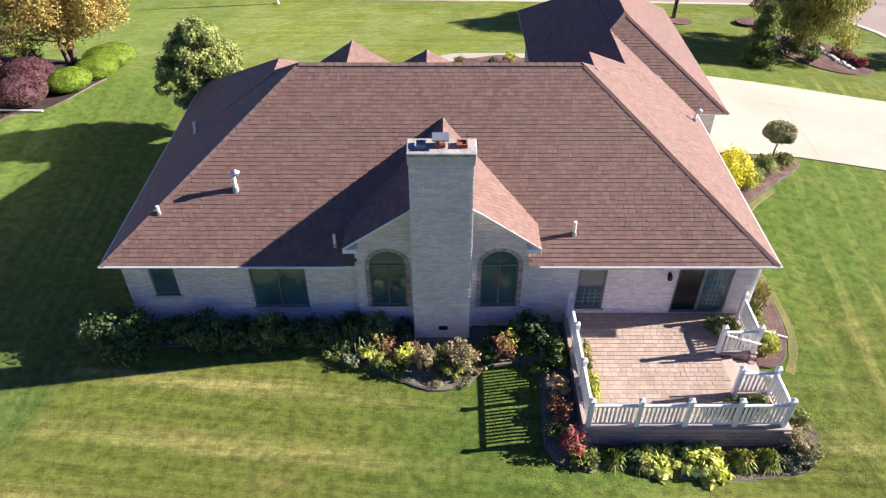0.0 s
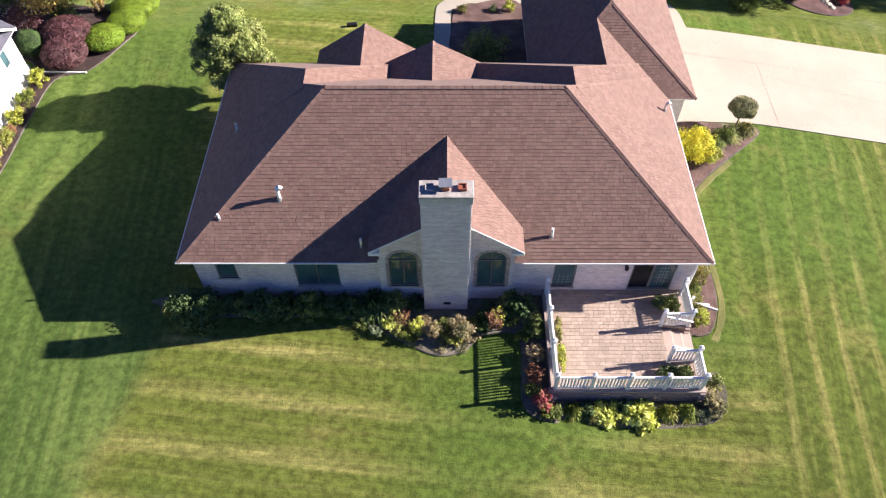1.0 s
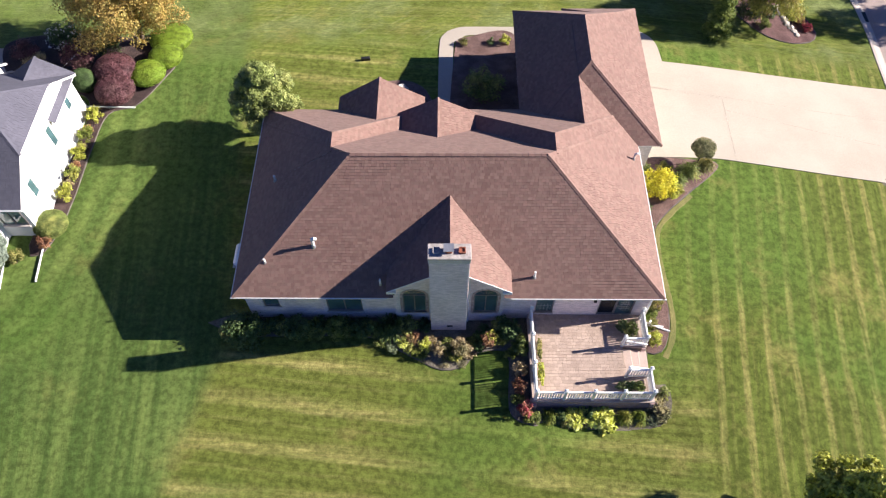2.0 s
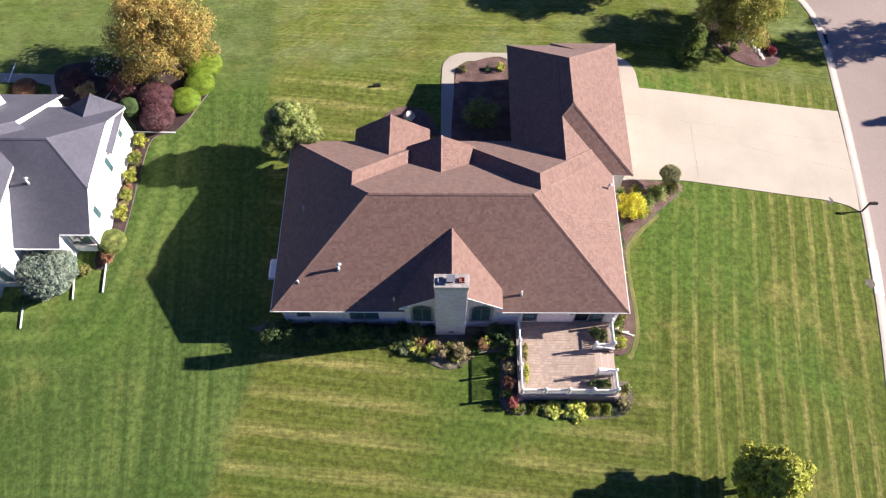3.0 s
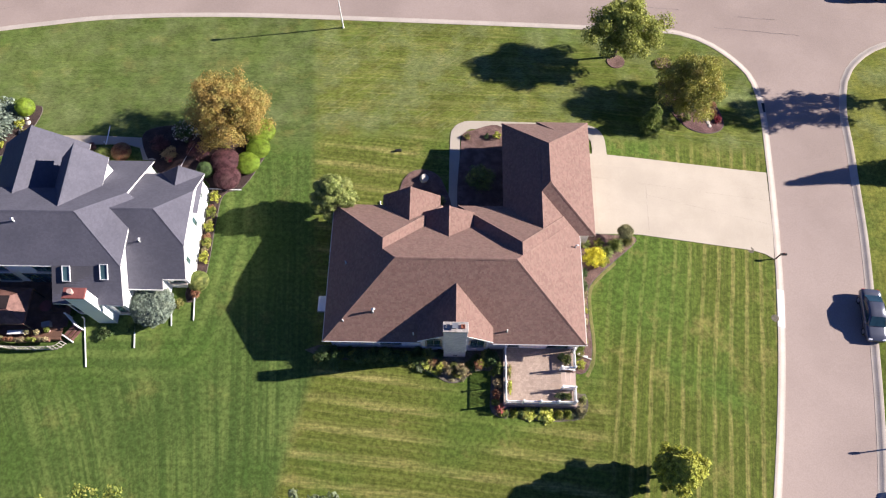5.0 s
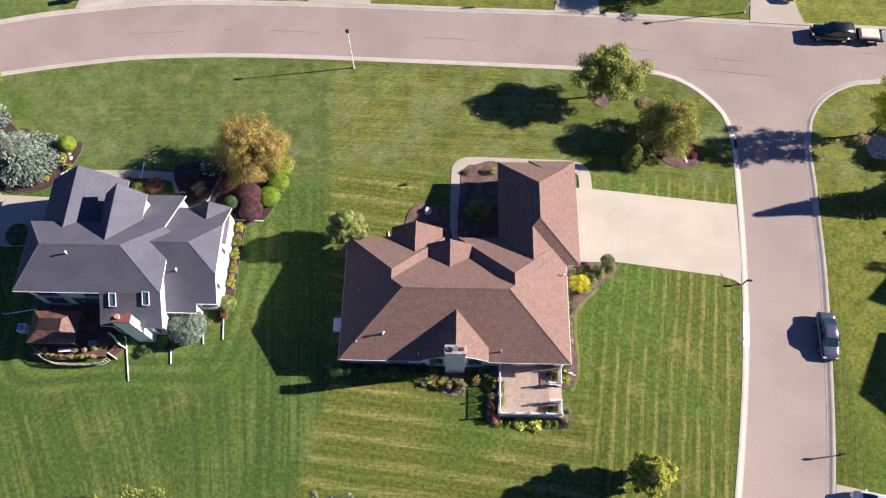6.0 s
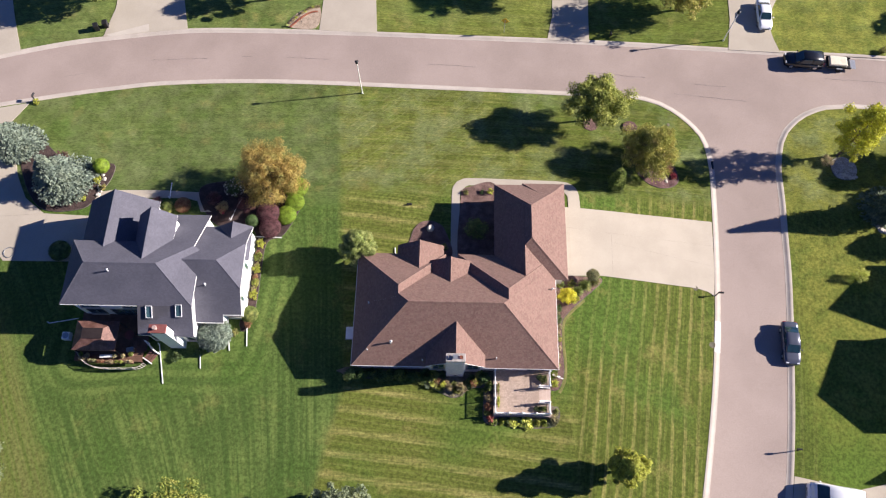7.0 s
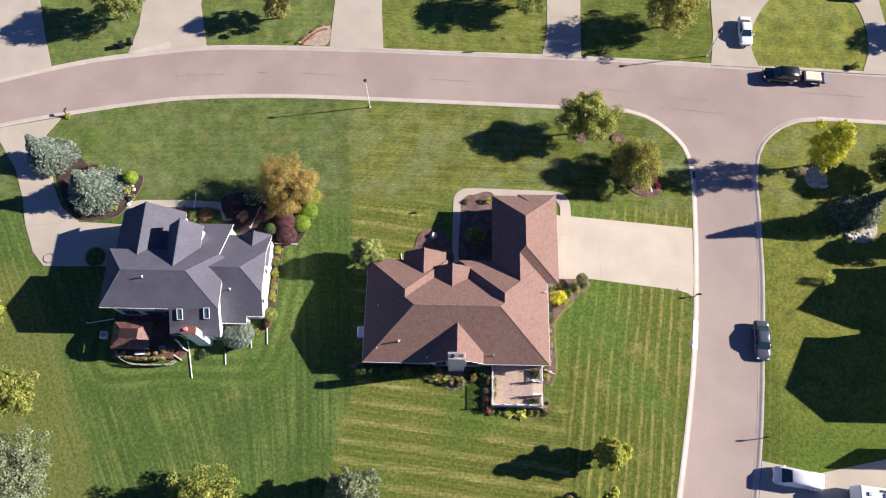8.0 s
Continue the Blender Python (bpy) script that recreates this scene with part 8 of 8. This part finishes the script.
build_car("sedan", 36.55, 21.25, -94, M["paint_grey"], "slate grey sedan parked at the kerb", "car", 4.75, 1.84, 0.95, 1.46, 1.15, 0, -0.95, 0.35, -1.75, 0.86, 1.0)
build_car("sedan", 40.35, 66.2, -92, M["paint_white"], "white sedan parked on a concrete driveway", "car", 4.7, 1.82, 0.94, 1.46, 1.1, 0, -0.95, 0.3, -1.75, 0.86, 1.0)
build_car("suv", 44.4, 59.05, 176, M["paint_black"], "black sport utility vehicle parked at the kerb", "car", 4.9, 1.95, 1.08, 1.84, 1.15, 0, -2.05, 0.35, -2.35, 1.05, 1.12, wheel=0.39)
build_car("van", 38.2, 5.5, 172, M["paint_white"], "white cargo van parked on the driveway", "van", 5.2, 1.98, 1.25, 2.05, 1.95, 0, -2.4, 1.0, -2.5, 1.1, 1.3, wheel=0.36, windows=False)
build_car("sedan", 56.6, 73.4, 170, M["paint_blue"], "dark blue sedan on the looped driveway", "car", 4.7, 1.82, 0.94, 1.46, 1.1, 0, -0.95, 0.3, -1.75, 0.86, 1.0)


def build_trailer():
    t = thing("utility_trailer", 48.9, 58.75, ground_z(48.9, 58.75) - 0.10, 176, "small utility trailer with a pale covered load", "trailer")
    part("bed", boxes((-1.5, 1.5, -0.8, 0.8, 0.50, 0.60), soft=0.01), M["black"], t)
    part("load", boxes((-0.9, 1.3, -0.72, 0.72, 0.62, 1.15), soft=0.09), M["tarp"], t, "cream tarpaulin over the load")
    for s in (1, -1):
        part("side_rail", boxes((-1.5, 1.5, s * 0.79 - 0.02, s * 0.79 + 0.02, 0.6, 0.85)), M["black"], t)
        bm = bmesh.new()
        tube(bm, [(0, s * 0.83, 0.31), (0, s * 1.02, 0.31)], [0.31, 0.31], 18)
        part("wheel", bm, M["rubber"], t)
        part("mudguard", boxes((-0.4, 0.4, s * 0.93 - 0.12, s * 0.93 + 0.12, 0.64, 0.69), soft=0.02), M["galv"], t)
    bm = bmesh.new()
    tube(bm, [(1.5, 0, 0.5), (2.5, 0, 0.45)], [0.05, 0.05], 8)
    part("drawbar", bm, M["black"], t)
    part("ramp", boxes((-2.2, -1.55, -0.7, 0.7, 0.52, 0.56)), M["galv"], t, "folded mesh ramp")


def build_camper():
    c = thing("camper", 47.0, 3.3, None, -6, "white camper with roof vents on the driveway", "camper")
    part("body", boxes((-3.3, 3.6, -1.2, 1.2, 0.55, 2.95), soft=0.12), M["paint_white"], c)
    part("stripe", boxes((-3.0, 3.3, 1.2, 1.206, 1.2, 1.45)), M["paint_grey"], c)
    for x, y, s in ((-2.3, 0.4, 0.2), (-2.3, -0.3, 0.2), (-0.4, 0.3, 0.36), (1.6, -0.1, 0.3)):
        part("roof_vent", boxes((x - s, x + s, y - s, y + s, 2.95, 3.08), soft=0.03), M["galv"], c, "grey roof hatch")
    part("roof_rack", boxes((-1.2, 0.6, 0.7, 0.95, 2.95, 3.0)), M["black"], c)
    for x in (-1.2, -0.3, 2.6):
        for s in (1, -1):
            bm = bmesh.new()
            tube(bm, [(x, s * 0.95, 0.36), (x, s * 1.18, 0.36)], [0.36, 0.36], 18)
            part("wheel", bm, M["rubber"], c)
    part("chassis", boxes((-3.2, 3.4, -0.9, 0.9, 0.36, 0.56)), M["black"], c)


M["tarp"] = surface("cream_tarpaulin", (0.62, 0.55, 0.42), (0.70, 0.63, 0.50), 1.5, 12, 0.7, 0.1, 0.3, 0.01)
build_trailer()
build_camper()


# ---- street furniture ----
def lamp_post(x, y, h, label):
    p = thing("street_lamp", x, y, None, 0, label, "street lamp", "street lamps")
    bm = bmesh.new()
    tube(bm, [(0, 0, 0), (0, 0, h * 0.5), (0, 0, h)], [0.075, 0.065, 0.05], 10)
    part("pole", bm, M["white"], p)
    bm = bmesh.new()
    disc(bm, 0, 0, 0, 0.25, 0.13, 0.10, 12)
    part("base", bm, M["white"], p)
    bm = bmesh.new()
    disc(bm, 0, 0, h, h + 0.16, 0.09, 0.17, 10)
    disc(bm, 0, 0, h + 0.16, h + 0.40, 0.17, 0.20, 10)
    disc(bm, 0, 0, h + 0.40, h + 0.52, 0.23, 0.05, 10)
    part("lantern", bm, M["black"], p, "black lantern head")


def mailbox(x, y, turn, label):
    m = thing("mailbox", x, y, None, turn, label, "mailbox", "mailboxes along the street")
    part("post", boxes((-0.05, 0.05, -0.05, 0.05, 0, 1.12), soft=0.008), M["black"], m)
    part("arm", boxes((-0.04, 0.5, -0.03, 0.03, 0.95, 1.02)), M["black"], m)
    bm = bmesh.new()
    ring = [(-0.09, 0.0), (0.09, 0.0), (0.09, 0.13), (0.06, 0.19), (0.0, 0.21), (-0.06, 0.19), (-0.09, 0.13)]
    loft(bm, [[(u, a, 1.03 + b) for a, b in ring] for u in (0.0, 0.52)])
    part("box", bm, M["black"], m)
    part("flag", boxes((0.2, 0.36, 0.092, 0.1, 1.14, 1.2)), M["lamp_red"], m)


lamp_post(-12.36, 53.2, 6.2, "tall white street lamp with a dark lantern on the verge")
lamp_post(34.7, 62.4, 5.2, "slim white street lamp across the street")
mailbox(29.25, 26.75, 0, "dark mailbox on a post beside the driveway")
mailbox(35.5, 9.9, 180, "dark mailbox on a post at the kerb")
mailbox(-53.6, 51.0, 75, "dark mailbox among yellow flowers at the kerb")
mailbox(19.7, 62.6, -90, "dark mailbox across the street")


def traffic_sign(x, y, turn):
    s = thing("traffic_sign", x, y, None, turn, "diamond-shaped warning sign on a thin post", "sign")
    bm = bmesh.new()
    tube(bm, [(0, 0, 0), (0, 0, 2.4)], [0.03, 0.03], 8)
    part("post", bm, M["galv"], s)
    bm = boxes((-0.01, 0.01, -0.38, 0.38, -0.38, 0.38))
    bm.transform(Matrix.Translation((0.04, 0, 2.25)) @ Matrix.Rotation(math.pi / 4, 4, "X"))
    part("plate", bm, M["sign_yellow"], s)


M["sign_yellow"] = surface("yellow_sign", (0.6, 0.42, 0.03), (0.65, 0.46, 0.04), 1, 10, 0.5, 0.05, 0.0)
traffic_sign(5.8, 63.1, 80)


def bin_on_kerb(x, y, turn):
    b = thing("wheeled_bin", x, y, None, turn, "dark wheeled bin at the edge of a driveway", "bin", "bins at the driveway")
    bm = bmesh.new()
    loft(bm, [[(-0.24, -0.27, 0.05), (0.24, -0.27, 0.05), (0.24, 0.27, 0.05), (-0.24, 0.27, 0.05)], [(-0.3, -0.34, 1.0), (0.3, -0.34, 1.0), (0.3, 0.34, 1.0), (-0.3, 0.34, 1.0)]])
    part("body", bm, M["black"], b)
    part("lid", boxes((-0.33, 0.33, -0.38, 0.36, 1.0, 1.07), soft=0.03), M["black"], b)
    for s in (1, -1):
        bm = bmesh.new()
        tube(bm, [(s * 0.2, 0.34, 0.12), (s * 0.28, 0.34, 0.12)], [0.12, 0.12], 12)
        part("wheel", bm, M["rubber"], b)


bin_on_kerb(-47.0, 62.9, 10)
bin_on_kerb(-48.1, 62.4, 20)


def well_cover(x, y):
    """A milky moulded cover over a basement window well, against the wall."""
    u = thing("window_well_cover", x, y, None, 0, "milky white plastic window-well cover beside the house wall", "window cover")
    bm = boxes((-0.74, 0.72, -0.66, 0.66, 0.05, 0.40), soft=0.10)
    bmesh.ops.translate(bm, verts=[v for v in bm.verts if v.co.z > 0.3 and v.co.x < -0.5], vec=(0.05, 0, -0.07))
    part("bubble", bm, M["vinyl"], u, smooth=True)
    part("flange", boxes((-0.80, 0.74, -0.72, 0.72, 0.0, 0.06), soft=0.015), M["galv"], u, "grey metal flange")


well_cover(-11.05, 20.97)


def manhole(x, y, r, label, z=0.02):
    m = thing("manhole_cover", x, y, ground_z(x, y) + z, 0, label, "manhole cover")
    bm = bmesh.new()
    disc(bm, 0, 0, -0.05, 0.02, r, r * 0.97, 24)
    part("cover", bm, M["soil"], m)


manhole(28.1, 20.95, 0.34, "rusty round cover on the verge")
manhole(26.2, 49.3, 0.2, "small pale cover on the lawn")
for x, y in ((27.0, 27.5),):
    manhole(x, y, 0.3, "small round cover in the lawn")


drain = thing("storm_drain", 30.95, 43.8, ground_z(30.95, 43.8) - 0.06, 88, "black iron storm drain set in the kerb", "drain")
part("frame", boxes((-0.55, 0.55, -0.32, 0.32, -0.04, 0.035), soft=0.01), M["black"], drain)
for k in range(7):
    part("bar", boxes((-0.48 + 0.145 * k, -0.42 + 0.145 * k, -0.27, 0.27, 0.035, 0.05)), M["black"], drain)
hose = thing("garden_hose", -50.4, 29.5, ground_z(-50.4, 29.5) + 0.05, 0, "coiled grey garden hose on the concrete driveway", "hose")
bm = bmesh.new()
tube(bm, [((0.62 + 0.03 * math.sin(k)) * math.cos(k * 0.4), (0.62 + 0.03 * math.sin(k)) * math.sin(k * 0.4), 0.03 + 0.0006 * k) for k in range(48)], [0.022] * 48, 6)
part("coil", bm, M["galv"], hose)
box_ob = thing("valve_box", -5.6, 36.5, None, 8, "small dark utility box on the lawn", "utility box")
part("case", boxes((-0.3, 0.3, -0.12, 0.12, -0.03, 0.22), soft=0.03), M["black"], box_ob)


M["tan_gravel"] = surface("tan_gravel", (0.30, 0.23, 0.17), (0.42, 0.33, 0.25), 2.0, 14, 0.95, 0.35, 0.5, 0.02)


def flower_ring():
    """Brick-edged bed with flowers across the street."""
    bed([(-22.9, 63.4), (-19.2, 63.3), (-18.9, 66.6), (-21.0, 66.2), (-22.4, 65.0)], M["tan_gravel"], "brick-edged flower bed at a driveway", False)
    for k in range(12):
        t = k / 11
        x, y = -23.0 + 3.9 * t, 63.5 + 3.2 * math.sin(t * math.pi / 2)
        plant_shrub(x, y, 0.35, 0.28, "leaf_tan" if k % 3 else "leaf_hosta", "small pale flowering plant on a brick edge", 600 + k, leaves=120, size=0.1, clumps=6, group="flowers of the brick-edged bed")
    for k in range(14):
        t = k / 13
        b = thing("edge_brick", -22.5 + 3.2 * t, 63.4 + 2.5 * math.sin(t * math.pi / 2), None, 60 - 50 * t, "red brick set as bed edging", "brick", "bricks of the flower bed")
        part("brick", boxes((-0.15, 0.15, -0.09, 0.09, -0.02, 0.2), soft=0.01), M["terracotta"], b)
    post = thing("lamp_post", -21.2, 64.2, None, 0, "short dark lamp post in the flower bed", "lamp")
    bm = bmesh.new()
    tube(bm, [(0, 0, 0), (0, 0, 1.6)], [0.04, 0.03], 8)
    part("pole", bm, M["black"], post)
    part("lantern", boxes((-0.1, 0.1, -0.1, 0.1, 1.6, 1.9), soft=0.03), M["black"], post)


flower_ring()

# ---- single pieces: pavers, blocks, bricks, shingles ----
def shared(name, bm, material):
    me = bpy.data.meshes.new(name)
    bmesh.ops.recalc_face_normals(bm, faces=bm.faces)
    bm.to_mesh(me)
    bm.free()
    me.materials.append(material)
    return me


def lay_pavers():
    """Clay pavers in rows; those by the south rail are single pieces, the rest are joined."""
    rng = random.Random(21)
    sizes = (0.165, 0.215, 0.265)
    deep = 0.168
    meshes = [shared("paver", boxes((-s / 2 + 0.003, s / 2 - 0.003, -deep / 2 + 0.003, deep / 2 - 0.003, -0.06, 0), soft=0.004), M["paver"]) for s in sizes]
    verts, faces = [], []
    y = 12.78 + deep / 2
    row = 0
    while y < 17.2:
        x = 4.28 - (0.0 if row % 2 else 0.09)
        end = 8.70 if 13.85 < y < 15.45 else 9.64
        while x < end:
            k = rng.randrange(3)
            s = sizes[k]
            if x > 4.25 and x + s < end + 0.06:
                z = DECK + rng.uniform(-0.004, 0.003)
                if y < 14.55:
                    ob = new("paver", meshes[k])
                    ob.parent = patio
                    ob.matrix_basis = pose(x + s / 2, y, z, rng.uniform(-0.5, 0.5), rng.uniform(-0.5, 0.5), rng.uniform(-0.6, 0.6))
                else:
                    i = len(verts)
                    a, b, c, d = x + 0.003, x + s - 0.003, y - deep / 2 + 0.003, y + deep / 2 - 0.003
                    verts += [(a, c, z - 0.05), (b, c, z - 0.05), (b, d, z - 0.05), (a, d, z - 0.05), (a + 0.004, c + 0.004, z), (b - 0.004, c + 0.004, z), (b - 0.004, d - 0.004, z), (a + 0.004, d - 0.004, z)]
                    faces += [(i + 4, i + 5, i + 6, i + 7), (i, i + 1, i + 5, i + 4), (i + 1, i + 2, i + 6, i + 5), (i + 2, i + 3, i + 7, i + 6), (i + 3, i, i + 4, i + 7)]
            x += s
        y += deep + 0.002
        row += 1
    mesh_part("pavers", verts, faces, M["paver_joined"], patio)["kind"] = "stuff"


def lay_blocks():
    """Split-faced blocks of the wall under the patio."""
    rng = random.Random(22)
    bm = boxes((-0.195, 0.195, -0.1, 0.1, 0, 0.148), soft=0.014)
    for v in bm.verts:
        if v.co.y < -0.05:
            v.co.y += 0.02 * noise.noise(v.co * 9)
    me = shared("block", bm, M["block"])
    x0, x1, y0 = 4.02, 9.92, 12.52
    runs = [((x0, y0), (x1, y0), 0), ((x0, WALL_Y), (x0, y0), -90), ((x1, y0), (x1, 13.9), 90), ((x1, 15.4), (x1, WALL_Y), 90)]
    for a, b, turn in runs:
        a, b = Vector(a), Vector(b)
        way = (b - a).normalized()
        inward = Vector((-way.y, way.x))
        for row in range(-3, 3):
            u = 0.2 if row % 2 else 0.0
            while u < (b - a).length - 0.1:
                p = a + way * (u + 0.1) + inward * (0.10 + 0.012 * row)
                ob = new("block", me)
                ob.parent = patio
                ob.matrix_basis = pose(p.x, p.y, 0.01 + row * 0.152, 0, 0, turn + rng.uniform(-0.8, 0.8))
                u += 0.40


def lay_single_bricks():
    chimney = next(o for o in house.children if o.name.startswith("chimney"))
    rng = random.Random(23)
    me = shared("brick", boxes((-0.1, 0.1, -0.012, 0.004, 0, BRICK_H), soft=0.003), M["brick_single"])
    for x, y, z in SINGLE_BRICKS:
        ob = new("brick", me)
        ob.parent = chimney
        ob.matrix_basis = pose(x, y - rng.uniform(0, 0.003), z)


def lay_single_tabs():
    roof = next(o for o in house.children if o.name.startswith("roof"))
    meshes = []
    for w in TABS:
        bm = bmesh.new()
        pts = [(-w / 2 + 0.002, 0), (w / 2 - 0.002, 0), (w / 2 - 0.002, EXPOSURE), (-w / 2 + 0.002, EXPOSURE)]
        top = [bm.verts.new((a, b, 0.018 if b == 0 else 0.0)) for a, b in pts]
        low = [bm.verts.new((a, b, -0.012)) for a, b in pts]
        bm.faces.new(top)
        for i in range(4):
            bm.faces.new((top[i], low[i], low[(i + 1) % 4], top[(i + 1) % 4]))
        meshes.append(shared("shingle", bm, M["shingle_single"]))
    for kind, p, along, up, n in SINGLE_TABS:
        ob = new("shingle", meshes[kind])
        ob.parent = roof
        ob.matrix_basis = Matrix.Translation(p) @ Matrix((along, up, n)).transposed().to_4x4()


def lay_quoins():
    """Bricks that stand proud at the window jambs and the chimney corners."""
    chimney = next(o for o in house.children if o.name.startswith("chimney"))
    jamb = shared("quoin", boxes((-0.053, 0.053, -0.02, 0, 0, 0.065), soft=0.003), M["brick_single"])
    corner = shared("quoin", boxes((-0.0525, 0.0525, -0.02, 0.11, 0, 0.065), soft=0.003), M["brick_single"])
    for a, b, c, d in OPENINGS[:3]:
        for x in (a - 0.057, b + 0.057):
            for k in range(int((d - c) / 0.155)):
                ob = new("quoin", jamb)
                ob.parent = house
                ob.matrix_basis = pose(x, WALL_Y, c + 0.02 + 0.155 * k)
    x0, x1, y0, y1, z1 = CHIM
    for x in (x0 + 0.052, x1 - 0.058):
        for k in range(int((z1 - 0.55) / 0.155)):
            ob = new("quoin", corner)
            ob.parent = chimney
            ob.matrix_basis = pose(x, y0, 0.15 + 0.155 * k)


lay_pavers()
lay_quoins()
lay_blocks()
lay_single_bricks()
lay_single_tabs()
